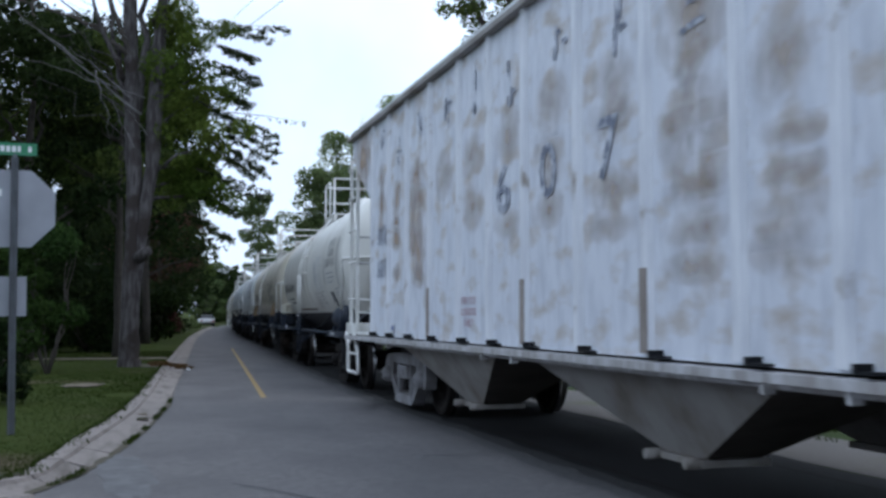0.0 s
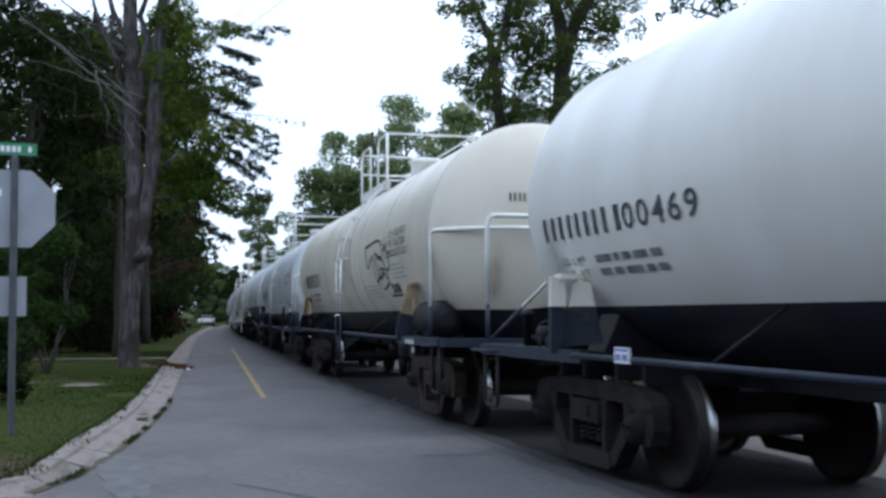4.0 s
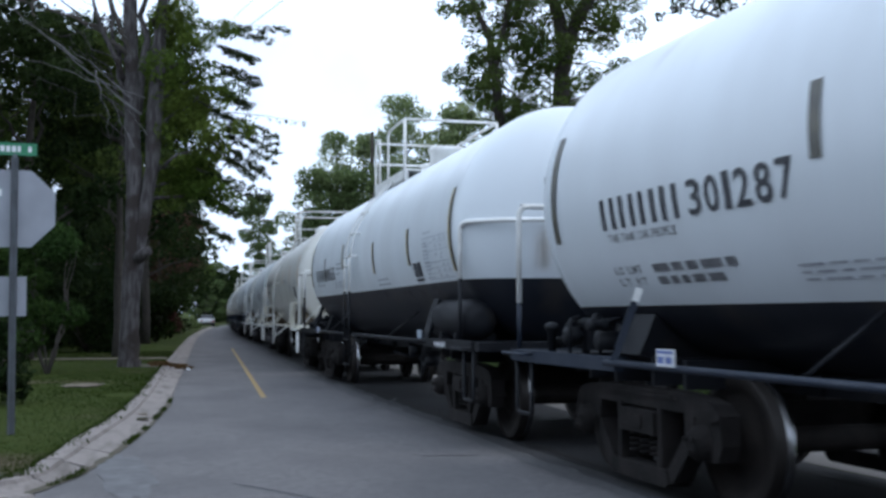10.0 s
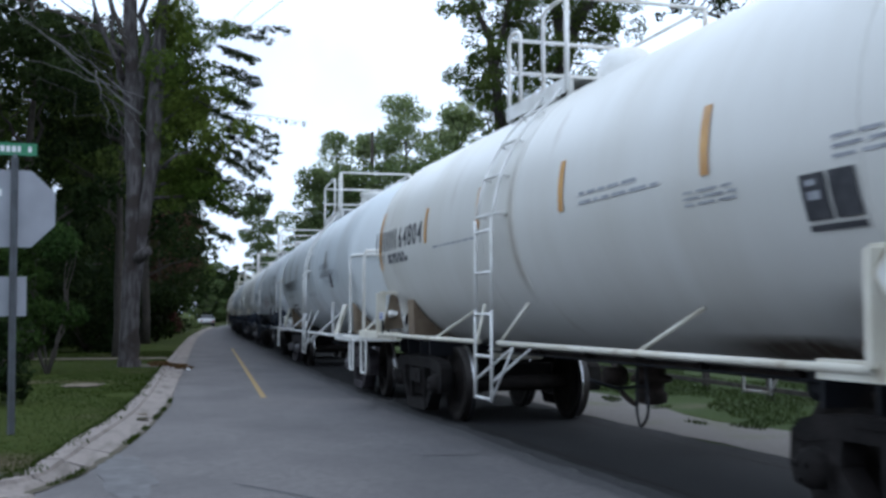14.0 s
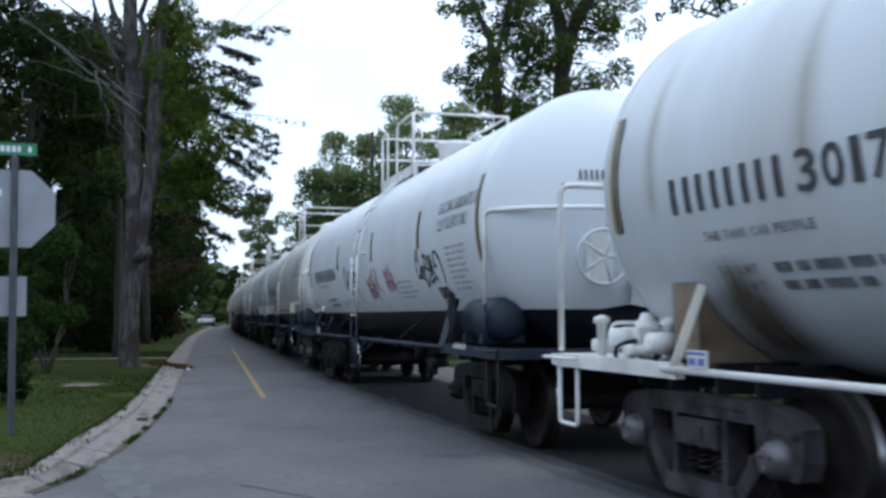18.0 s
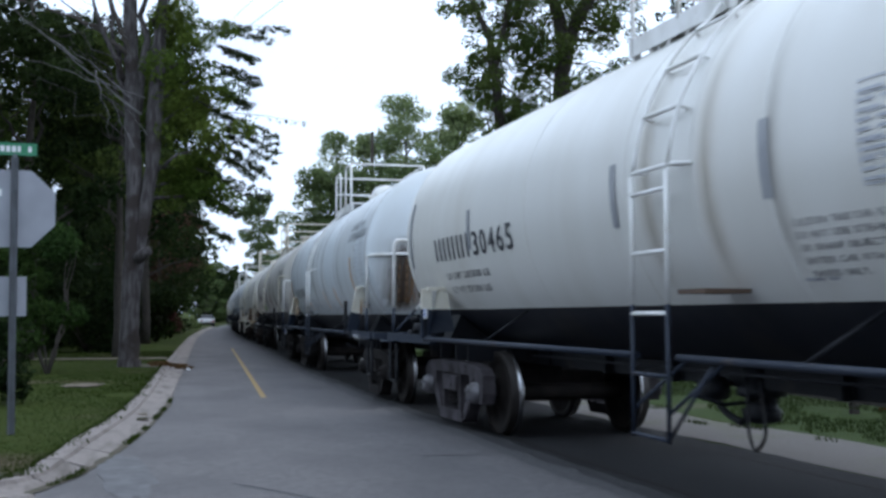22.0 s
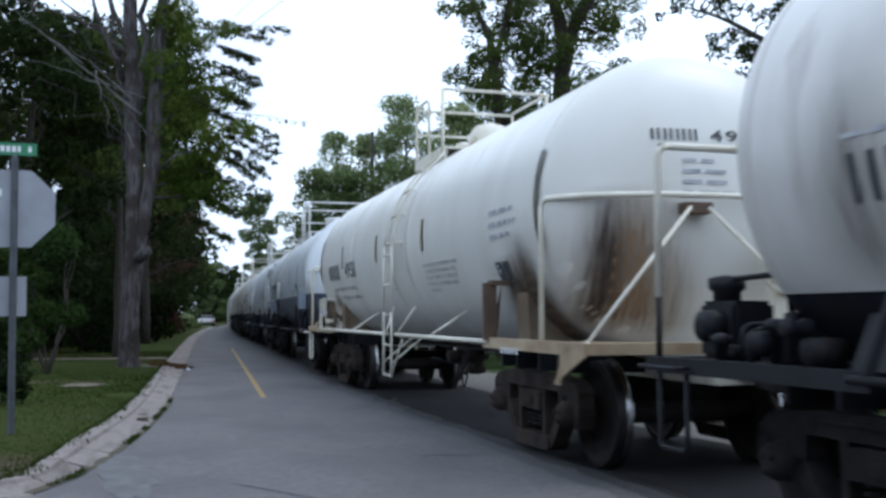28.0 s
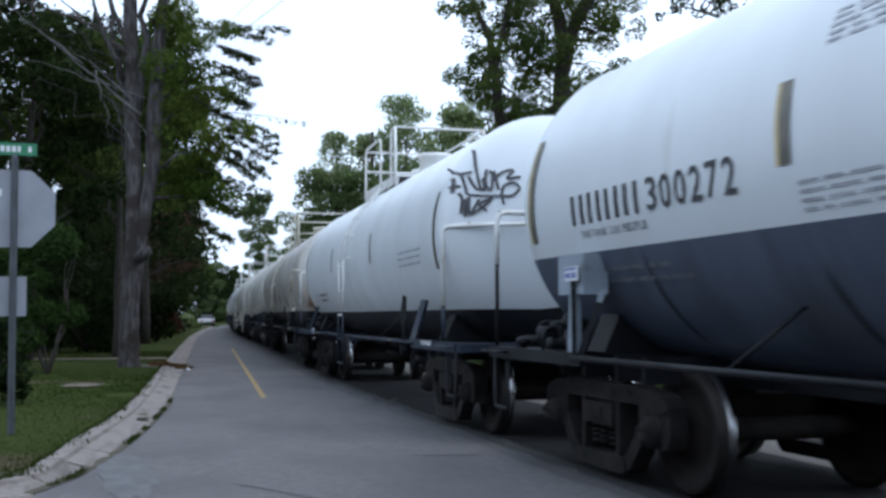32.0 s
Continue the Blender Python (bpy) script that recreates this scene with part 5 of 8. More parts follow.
    box(bm, -1.475, -1.46, py - 0.11, py + 0.11, pzc - 0.055, pzc + 0.055, 0)
    for q in (-0.052, 0.052):
        box(bm, -1.479, -1.475, py + q - 0.035, py + q + 0.035, pzc - 0.035, pzc + 0.008, 1)
    box(bm, -1.479, -1.475, py - 0.1, py + 0.1, pzc + 0.028, pzc + 0.046, 1)
    part("data_plate", bm, (PLATE_WHITE, PLATE_BLUE), car, "small white and blue plate")
    bm = bmesh.new()
    bar(bm, (-1.45, py, min(pz, pzc - 0.05)), (-1.455, py, max(pzc, pz + 0.02)), 0.03, 0.02)
    part("plate_bracket", bm, STEEL_DARK, car)
    on = []
    for k in range(5):
        on.append((0.05 + 0.1 * k, 0.05 + 0.1 * k + 0.06, 0, 0.055))
    on_flat(car, "sill_writing", rects(on), -ht - 0.15, 0.965, PLATE_WHITE, -1.456)
    # pad plate welded to the flank over the leading truck
    for y0, y1, z0, z1 in cfg.get("pads", []):
        bm = bmesh.new()
        box(bm, -1.43, -1.22, y0, y1, z0, z1)
        part("saddle_pad", bm, PAD_GREY, car, "pale blue-grey pad plate")
        bm = bmesh.new()
        prism(bm, [((y0 + y1) / 2 - 0.09, pz), ((y0 + y1) / 2 + 0.09, pz), ((y0 + y1) / 2 + 0.05, z0), ((y0 + y1) / 2 - 0.05, z0)], -1.42, -1.37)
        part("pad_post", bm, PAD_GREY if y0 > 0 else STEEL_DARK, car)
    # scuffs in the lower band, and a small tag on the sill
    for y, w, z in cfg.get("scrapes", []):
        spec = [(w * q / 5, w * (q + 1) / 5, rnd.uniform(-0.06, 0.02), rnd.uniform(0.07, 0.12)) for q in range(5)]
        on_side(car, "paint_scrape", rects(spec), y, z, SCUFF, "pale scuffed patch")["kind"] = "stuff"
    if "sill_tag" in cfg:
        bm = bmesh.new()
        box(bm, -1.475, -1.462, cfg["sill_tag"] - 0.22, cfg["sill_tag"], 1.04, 1.14)
        part("sill_tag", bm, PAD_GREY, car, "small grey tag")
    # placard holder
    pl = cfg.get("placard")
    if pl is not None:
        bm = bmesh.new()
        for s2, mi in ((0.20, 0), (0.17, 1)):
            xx = -1.475 if mi == 0 else -1.480
            vs = [bm.verts.new((xx, pl - s2 if k == 0 else pl + s2 if k == 2 else pl, cfg.get("placard_z", 1.33) + (s2 * 1.35 if k == 1 else -s2 * 1.35 if k == 3 else 0))) for k in range(4)]
            bm.faces.new(vs).material_index = mi
        bar(bm, (-1.462, pl, 1.0), (-1.462, pl, 1.55), 0.05, 0.02)
        part("placard", bm, cfg.get("placard_paint", (STEEL_DARK, BLACK_PAINT)), car, "diamond-shaped placard holder")
    if "end_placard" in cfg:
        ex, ey, ez = cfg["end_placard"]
        bm = bmesh.new()
        vs = [bm.verts.new((ex + dx, ey, ez + dz)) for dx, dz in ((-0.19, 0), (0, 0.22), (0.19, 0), (0, -0.22))]
        bmesh.ops.solidify(bm, geom=[bm.faces.new(vs)], thickness=0.01)
        bar(bm, (ex + 0.05, ey + 0.03, pz), (ex + 0.05, ey + 0.03, ez + 0.1), 0.04, 0.02)
        part("end_placard", bm, BLACK_PAINT, car, "black diamond placard holder on the end")
    # reflector strips
    for y, z0, z1, style in cfg.get("stripes", []):
        w = 0.10
        ln = R * (math.asin(max(-1, min(1, (z1 - ZC) / R))) - math.asin(max(-1, min(1, (z0 - ZC) / R))))
        a, b = {"yd": (STRIPE_YELLOW, STRIPE_DARK), "or": (STRIPE_ORANGE, STRIPE_ORANGE), "gr": (STRIPE_GREY, STRIPE_GREY), "bk": (STRIPE_DARK, STRIPE_DARK)}[style]
        on_side(car, "reflector_strip", rects([(0.0, w, 0, ln)]), y, z0, b)
        if a is not b:
            on_side(car, "strip_edge", rects([(-0.035, 0.0, 0, ln)]), y, z0, a)
    if "number" in cfg:
        marks_and_number(car, *cfg["number"])
    for text, ya, yb, z, h in cfg.get("text", []):
        on_side(car, "lettering", text_fit(text, ya - yb, h), ya, z, cfg.get("text_paint", LETTER))["kind"] = "stuff"
    for ya, yb, z0, z1 in cfg.get("caution", []):
        step = (z1 - z0) / 5
        for k, (line, wide) in enumerate((("CAUTION THIS CAR IS SPECIALLY LINED.", 1.0), ("DO NOT USE STEAM BOILING WATER,", 0.93), ("OR SHARP OBJECTS TO CLEAN CAR.", 0.92), ("ENTER CAR WITH RUBBER SOLED", 0.86), ("SHOES ONLY.", 0.33))):
            on_side(car, "lettering", text_fit(line, (ya - yb) * wide, step * 0.58), ya, z1 - (k + 1) * step, LETTER_INK)["kind"] = "stuff"
    for ya, yb, z0, z1, rows in cfg.get("rows_light", []):
        on_side(car, "small_writing", stencil_rows(ya - yb, z1 - z0, rows, rnd), ya, z0, LETTER_PALE)["kind"] = "stuff"
    if "slogan" in cfg:
        ya, wd, z0 = cfg["slogan"]
        on_side(car, "lettering", text_fit("THE TANK CAR PEOPLE", wd, 0.06), ya, z0, LETTER_INK)["kind"] = "stuff"
    for ya, yb, z0, z1, rows in cfg.get("rows", []):
        if rows == 2 and ya > 4.3:
            for j, words in enumerate(("LD LMT", "LT WT")):
                zr = z1 - (j + 1) * (z1 - z0) / 2
                on_side(car, "lettering", text_fit(words, (ya - yb) * 0.24, 0.062), ya, zr, LETTER_INK)["kind"] = "stuff"
                on_side(car, "small_writing", stencil_rows((ya - yb) * 0.62, 0.17, 1, rnd), ya - (ya - yb) * 0.34, zr, LETTER_INK)["kind"] = "stuff"
            continue
        on_side(car, "small_writing", stencil_rows(ya - yb, z1 - z0, rows, rnd), ya, z0, LETTER_GREY)["kind"] = "stuff"
    for ya, yb, z0, z1 in cfg.get("grids", []):
        w, h = ya - yb, z1 - z0
        spec = [(w * rnd.uniform(0.0, 0.06) if 0 < f < 1 else 0, w, f * h, f * h + (0.010 if f in (0, 0.40, 1) else 0.006)) for f in (0, 0.14, 0.27, 0.40, 0.68, 0.86, 1)]
        spec += [(w * f, w * f + 0.004, 0, h) for f in (0.0, 0.28)]
        on_side(car, "inspection_grid", rects(spec), ya, z0, GRID_INK)["kind"] = "stuff"
        on_side(car, "small_writing", stencil_rows(w * 0.26, h * 0.94, 10, rnd), ya, z0 + 0.02, GRID_INK, lift=0.008)["kind"] = "stuff"
        marks = [(w * f + rnd.uniform(-0.01, 0.01), w * f + rnd.uniform(0.05, 0.09), h * g, h * g + 0.022) for f in (0.5, 0.70, 0.88) for g in (0.05, 0.18, 0.30, 0.47, 0.56, 0.75, 0.91) if rnd.random() < 0.85]
        on_side(car, "small_writing", rects(marks), ya, z0, GRID_INK, lift=0.008)["kind"] = "stuff"
    for ya, yb, z0, z1 in cfg.get("panels", []):
        w, h = ya - yb, z1 - z0
        on_side(car, "stencil_panel", rects([(0, w * 0.47, 0.06, h), (w * 0.53, w, 0.06, h), (0, w, 0, 0.035)]), ya, z0, LETTER)
        on_side(car, "panel_writing", rects([(w * 0.1, w * 0.35, h * 0.55, h * 0.7), (w * 0.1, w * 0.3, h * 0.8, h * 0.9)]), ya, z0, LETTER_GREY, lift=0.01)
    for ya, z0, vf, mat, lab in cfg.get("spray", []):
        on_side(car, "graffiti", vf, ya, z0, mat, lab, lift=0.009)
    for ya, yb, z0, z1 in cfg.get("green", []):
        on_side(car, "lime_placard", rects([(0, ya - yb, 0, z1 - z0)]), ya, z0, PLATE_GREEN, "lime green sticker", lift=0.010)
        on_side(car, "placard_writing", stencil_rows(ya - yb, (z1 - z0) * 0.9, 3, rnd), ya, z0 + 0.02, LETTER, lift=0.014)["kind"] = "stuff"
    for y, w, z0, z1, mat in cfg.get("streaks", []):
        a0, a1 = math.asin((z0 - ZC) / R), math.asin((z1 - ZC) / R)
        on_side(car, "rust_streak", grid_patch(w, R * (a1 - a0), 12), y, z0, mat, "faint rusty streak that ran down the flank", lift=0.0045)
    # leading head: mark, writing, grime
    hm = cfg.get("head")
    if hm:
        digits, zz = hm
        for k in range(4):
            on_head(car, "letter_block", rects([(0, 0.022, 0, 0.10), (0.052, 0.074, 0, 0.10)]), -0.55 + 0.11 * k, zz, hs - shift, LETTER)
        on_head(car, "head_number", text_fit(digits, 0.50, 0.10), -0.02, zz, hs - shift, LETTER)
        on_head(car, "head_writing", stencil_rows(0.5, 0.36, 4, rnd), -0.3, zz - 0.46, hs - shift, LETTER_GREY)["kind"] = "stuff"
    hf = hs - shift
    st = cfg.get("stain")
    if st:
        for x, w, z0, z1, mat in st:
            on_head(car, "grime_streak", grid_patch(w, z1 - z0, 10), x, z0, hf, mat, "dark grime that ran down the head", lift=0.02)
    for x, z, vf, mat, lab in cfg.get("head_spray", []):
        on_head(car, "graffiti", vf, x, z, hf, mat, lab, lift=0.022)
    return car


# ---------------------------------------------------------------- the train
TAG_BIG = strokes([[(0.0, 0.79), (0.17, 0.48), (0.57, 0.64), (0.6, 0.42), (0.64, 0.24), (0.88, 0.34), (0.83, 0.5), (0.78, 0.66), (1.22, 0.58), (1.27, 0.7), (1.17, 0.81), (0.84, 0.84), (0.38, 0.81), (0.0, 0.79)],
                   [(0.9, 0.6), (1.3, 0.53), (1.39, 0.44), (1.29, 0.4), (1.08, 0.43), (0.96, 0.28), (1.23, 0.36), (1.37, 0.29), (1.32, 0.18), (0.92, 0.11)],
                   [(1.34, 0.54), (1.32, 0.61), (1.44, 0.7), (1.55, 0.68), (1.69, 0.59), (1.71, 0.45), (1.61, 0.39), (1.52, 0.4), (1.48, 0.28), (1.52, 0.11), (1.47, 0.02), (1.29, 0.0), (1.23, 0.1)],
                   [(1.5, 0.86), (1.44, 0.76), (1.48, 0.71), (1.62, 0.72), (1.67, 0.78)]], 0.036)
TAG_REAR = strokes([[(0.2, 0.5), (0.17, 0.65), (0.09, 0.63), (0.0, 0.47), (0.01, 0.33), (0.07, 0.29), (0.17, 0.38), (0.36, 0.46), (0.25, 0.3)], [(0.44, 0.6), (0.4, 0.56)], [(0.54, 0.61), (0.38, 0.43), (0.38, 0.2), (0.49, 0.25), (0.67, 0.58)],
                    [(0.44, 0.38), (0.69, 0.37)], [(0.69, 0.45), (0.81, 0.5), (0.66, 0.36), (0.65, 0.26)], [(0.81, 0.5), (0.81, 0.26), (0.68, 0.18), (0.84, 0.11)], [(0.9, 0.38), (0.99, 0.57), (1.25, 0.44)],
                    [(1.03, 0.55), (1.03, 0.33)], [(0.88, 0.39), (1.01, 0.4)], [(0.96, 0.25), (1.0, 0.23)], [(1.21, 0.46), (1.09, 0.31), (1.07, 0.18), (1.04, 0.0)], [(1.27, 0.22), (1.31, 0.18)]], 0.034)
TAG_FRONT = strokes([[(0.17, 0.32), (0.15, 0.48), (0.07, 0.4), (0.0, 0.24), (0.03, 0.14), (0.11, 0.15), (0.26, 0.29), (0.19, 0.14), (0.24, 0.13), (0.35, 0.28)], [(0.41, 0.38), (0.52, 0.4), (0.35, 0.16), (0.35, 0.0), (0.49, 0.12)],
                     [(0.44, 0.26), (0.65, 0.21)], [(0.57, 0.26), (0.63, 0.38), (0.69, 0.35), (0.67, 0.22), (0.69, 0.14), (0.76, 0.26), (0.77, 0.4)], [(0.77, 0.39), (0.8, 0.19), (0.9, 0.06)], [(0.56, 0.19), (0.56, 0.06), (0.8, 0.12)],
                     [(0.89, 0.24), (0.95, 0.41), (1.12, 0.37), (1.2, 0.2), (1.16, 0.02)], [(0.88, 0.25), (1.0, 0.25)]], 0.034)
TAG_HEAD = strokes([[(0.28, 0.9), (0.25, 0.67), (0.27, 0.43), (0.31, 0.42), (0.3, 0.54)], [(0.0, 0.68), (0.05, 0.66), (0.11, 0.61), (0.21, 0.62)], [(0.05, 0.57), (0.04, 0.5), (0.01, 0.39)], [(0.0, 0.46), (0.09, 0.46)],
                    [(0.11, 0.6), (0.13, 0.44), (0.17, 0.35), (0.48, 0.33), (0.6, 0.34), (0.67, 0.42), (0.61, 0.48), (0.51, 0.44), (0.48, 0.34), (0.5, 0.24)], [(0.17, 0.57), (0.22, 0.43), (0.29, 0.41)], [(0.35, 0.64), (0.32, 0.49), (0.37, 0.4), (0.4, 0.58), (0.37, 0.62)],
                    [(0.42, 0.62), (0.45, 0.4)], [(0.4, 0.51), (0.5, 0.6), (0.62, 0.62), (0.55, 0.53), (0.69, 0.55)], [(0.06, 0.38), (0.09, 0.31), (0.07, 0.14)], [(0.12, 0.31), (0.11, 0.11)], [(0.15, 0.33), (0.15, 0.13), (0.25, 0.3)],
                    [(0.17, 0.13), (0.28, 0.21), (0.38, 0.31), (0.25, 0.24), (0.32, 0.17)], [(0.09, 0.0), (0.16, 0.04)]], 0.03)
TAG_RED = strokes([[(0.0, 0.42), (0.06, 0.1), (0.1, 0.4), (0.17, 0.08), (0.2, 0.42)], [(0.22, 0.3), (0.3, 0.44), (0.28, 0.12), (0.38, 0.2)], [(0.4, 0.5), (0.42, 0.1), (0.5, 0.36), (0.55, 0.05)], [(0.02, 0.2), (0.3, 0.24), (0.62, 0.16)]], 0.03)
TAG_LOOPS = strokes([[(0.0, 0.1), (0.04, 0.5), (0.2, 0.52), (0.22, 0.34), (0.06, 0.3), (0.26, 0.04)], [(0.5, 0.5), (0.34, 0.48), (0.34, 0.06), (0.52, 0.08)], [(0.36, 0.28), (0.5, 0.28)], [(0.62, 0.56), (0.62, 0.06)], [(0.62, 0.3), (0.86, 0.32)], [(0.88, 0.58), (0.84, 0.08)],
                     [(1.12, 0.56), (0.98, 0.46), (0.98, 0.14), (1.12, 0.04), (1.26, 0.18), (1.26, 0.46), (1.12, 0.56)]], 0.028)
CARS = [
    dict(c=23.65, no_front_arm=True, truck_front=0.45, under=0.45, air_paint=PIPE_BLUE, air_y=-5.35, stay=True, near_wheel=True, truck_shift=0.33, ht=4.75, hs=5.55, paint=CREAM, zb=1.38, iron=TRUCK_IRON, dome="round", ladder=0.2, pipe_z=1.0, top=(1.35, 0.5, -0.2, -0.2), streaks=[(0.05, 0.35, 1.5, 3.3, STAIN_FLANK), (0.75, 0.3, 1.6, 3.2, STAIN_FLANK), (5.5, 0.6, 1.4, 2.2, STAIN_GRIME)], arm=1.62, arm_paint=PIPE_CREAM,
         number=(5.30, 2.80, 1.93, 0.19, "100469"), stripes=[(0.80, 1.95, 2.42, "gr"), (-1.6, 1.95, 2.42, "gr"), (-3.25, 1.95, 2.42, "gr"), (-5.05, 1.80, 2.72, "gr")],
         text=[("CLAY SLURRY", -3.72, -4.62, 2.60, 0.15), ("OR CALCIUM", -3.72, -4.55, 2.42, 0.15), ("CARBONATE ONLY", -3.52, -4.82, 2.23, 0.15)],
         rows=[(-3.7, -4.6, 1.93, 2.18, 3), (5.1, 3.2, 1.62, 1.82, 2), (-4.4, -5.0, 1.5, 1.9, 6)], grids=[(-1.78, -2.85, 1.86, 2.5)], panels=[(-3.65, -4.1, 1.5, 1.8)],
         caution=[(-1.28, -2.75, 1.49, 1.83)], head=("100469", 2.62), stain=[(-1.1, 0.5, 1.45, 2.2, STAIN_LIGHT), (-0.8, 0.4, 1.42, 1.9, STAIN_SOOT)], seams=[0.75, -0.35, -3.1],
         label="cream-white tank car with a black lower band and slurry lettering"),
    dict(c=38.60, under=0.0, truck_rear=0.25, plate=(5.36, 1.29), streaks=[(0.6, 0.4, 1.45, 3.3, STAIN_FLANK), (-0.55, 0.35, 1.45, 3.3, STAIN_GRIME), (5.9, 0.9, 1.4, 2.4, STAIN_FLANK), (2.4, 0.3, 1.5, 3.0, STAIN_GRIME)], iron=TRUCK_RUSTY, ht=5.15, hs=6.15, paint=BEIGE, zb=1.38, dome="drum", ladder=-0.27, pipe_z=1.02, arm_y=(-5.05, 5.35), top=(1.6, 0.7, 0, -0.8), arm=1.71, arm_paint=PIPE_TAN, seam_paint=SEAM_GREY,
         number=(5.12, 3.08, 1.90, 0.27, "95274"), rows=[(5.0, 3.3, 1.62, 1.82, 2), (2.4, 1.2, 1.52, 1.62, 2), (5.0, 3.4, 1.5, 1.6, 1), (-4.0, -4.9, 1.82, 2.06, 4)], panels=[(-3.68, -4.15, 1.58, 1.77)], caution=[(-1.55, -3.05, 1.52, 1.80)],
         text=[("CLAY SLURRY", -3.87, -5.0, 2.38, 0.105), ("OR CALCIUM", -3.94, -4.95, 2.245, 0.105), ("CARBONATE ONLY", -3.68, -5.15, 2.11, 0.105)],
         spray=[(-2.17, 1.59, TAG_BIG, SPRAY_BLACK, "large sprayed outline letters in black")], seams=[2.3, 0.45, -0.65, -1.6, -3.6], air_paint=STEEL_DARK,
         head=("95274", 2.62), stain=[(-0.9, 0.4, 1.45, 2.2, STAIN_LIGHT)],
         label="beige tank car with sprayed letters and black lower band"),
    dict(c=53.75, air=False, ht=5.40, hs=6.42, paint=WHITE, zb=1.38, dome="drum", ladder=-0.52, pipe_z=0.97, plate=(4.28, 1.035), slogan=(5.36, 0.98, 1.845), top=(1.7, 0.05, -0.75, -0.75), placard=-5.1, arm=1.50, arm_paint=PIPE_WHITE, ladder_paint=PIPE_WHITE,
         number=(5.42, 3.05, 1.94, 0.23, "301287"), stripes=[(6.33, 1.90, 2.78, "bk"), (2.90, 2.12, 2.53, "bk"), (0.36, 2.1, 2.52, "yd"), (-2.46, 2.11, 2.55, "yd"), (-6.0, 1.9, 2.7, "yd")],
         text=[("NOT FOR FLAMMABLE LIQUIDS", -1.42, -2.36, 1.70, 0.055), ("CALCIUM CARBONATE OR", -4.25, -5.95, 2.32, 0.125), ("CLAY SLURRY ONLY", -4.28, -5.6, 2.14, 0.125)],
         rows=[(5.45, 3.72, 1.53, 1.70, 2), (3.25, 1.8, 1.5, 1.64, 3), (-1.42, -2.3, 1.80, 1.87, 1), (-1.4, -2.42, 1.5, 1.64, 3), (-1.45, -1.95, 2.70, 2.92, 5), (-5.0, -5.7, 1.72, 1.98, 3)],
         panels=[(-3.9, -4.4, 1.5, 1.78)], head=("301287", 2.62), stain=[(-0.98, 0.4, 1.35, 1.62, STAIN_SOOT), (-0.7, 0.3, 1.35, 1.55, STAIN_BROWN)], label="clean white tank car with a black lower band and yellow-edged strips",
         seams=[0.35]),
    dict(c=68.38, rows_light=[(4.7, 2.95, 1.42, 1.6, 2)], pipe=STEEL_DARK, ht=4.92, hs=5.55, shift=-0.10, front_out=0.20, rear_out=1.25, air_len=1.55, sill_tag=-4.38, scrapes=[(-1.38, 0.22, 1.62), (-2.62, 0.16, 1.56), (-2.85, 0.2, 1.58), (-3.5, 0.26, 1.56), (-4.15, 0.34, 1.6)], paint=WHITE, zb=1.70, dome="drum", ladder=0.4, slogan=(4.7, 0.95, 1.88), top=(1.7, 1.35, 0.65, -0.6), arm=1.50, wheel_paint=PIPE_BLUE,
         number=(4.72, 2.45, 1.97, 0.23, "300555"), stripes=[(5.40, 1.9, 2.75, "yd"), (3.60, 2.0, 2.4, "bk"), (1.59, 2.12, 2.55, "yd"), (-1.13, 1.94, 2.40, "yd"), (-3.42, 1.95, 2.42, "yd"), (-5.47, 1.80, 2.72, "yd")],
         rows=[(2.2, 1.7, 2.05, 2.3, 3), (2.6, 1.6, 1.82, 1.95, 3), (-1.25, -2.1, 1.75, 1.90, 2), (-4.28, -4.66, 2.29, 2.33, 1)], grids=[(-4.25, -5.38, 1.74, 2.24)], panels=[(-3.62, -4.02, 1.74, 1.98)],
         head=("300555", 2.66), stain=[(-0.75, 0.35, 1.75, 2.3, STAIN_LIGHT)], label="white tank car with a tall black lower half", seams=[0.65]),
    dict(c=82.45, streaks=[(-1.5, 3.6, 1.0, 1.2, STAIN_RUSTY), (5.4, 1.0, 1.0, 1.6, STAIN_RUSTY), (0.45, 0.35, 1.4, 3.2, STAIN_FLANK), (-3.4, 1.6, 1.15, 1.5, STAIN_GRIME)], gear=True, stay=True, ht=4.68, hs=5.62, paint=CREAM, zb=0, pipe=PIPE_CREAM, frame=PIPE_CREAM, rail=PIPE_WHITE, arm_paint=PIPE_CREAM, arm=1.62, dome="round", ladder=0.7, pipe_z=1.05, rear_more=0.42, arm_y=(-4.78, 5.3), plate=(5.1, 1.30), top=(1.95, 1.6, 0.95, 0.35), placard=-5.0, placard_z=1.5, placard_paint=(PIPE_CREAM, PIPE_WHITE), air=False,
         number=(5.80, 3.38, 2.20, 0.27, "64804"), stripes=[(5.60, 1.95, 2.75, "or"), (3.25, 2.18, 2.6, "or"), (1.28, 2.2, 2.62, "or"), (-0.88, 2.16, 2.58, "or"), (-3.13, 2.17, 2.61, "or"), (-5.4, 1.85, 2.75, "or")],
         rows=[(5.7, 4.0, 2.02, 2.15, 2), (2.9, 0.9, 2.1, 2.16, 1), (-1.3, -2.6, 2.18, 2.32, 2), (-2.9, -3.6, 2.0, 2.12, 3), (-4.4, -5.0, 2.1, 2.25, 3)], panels=[(-4.1, -4.55, 1.75, 2.06)],
         head=("64804", 2.84), stain=[(-0.9, 0.3, 1.35, 2.0, STAIN_BROWN)], seams=[1.15, 0.2, -4.6], label="cream tank car without a dark band, with orange strips"),
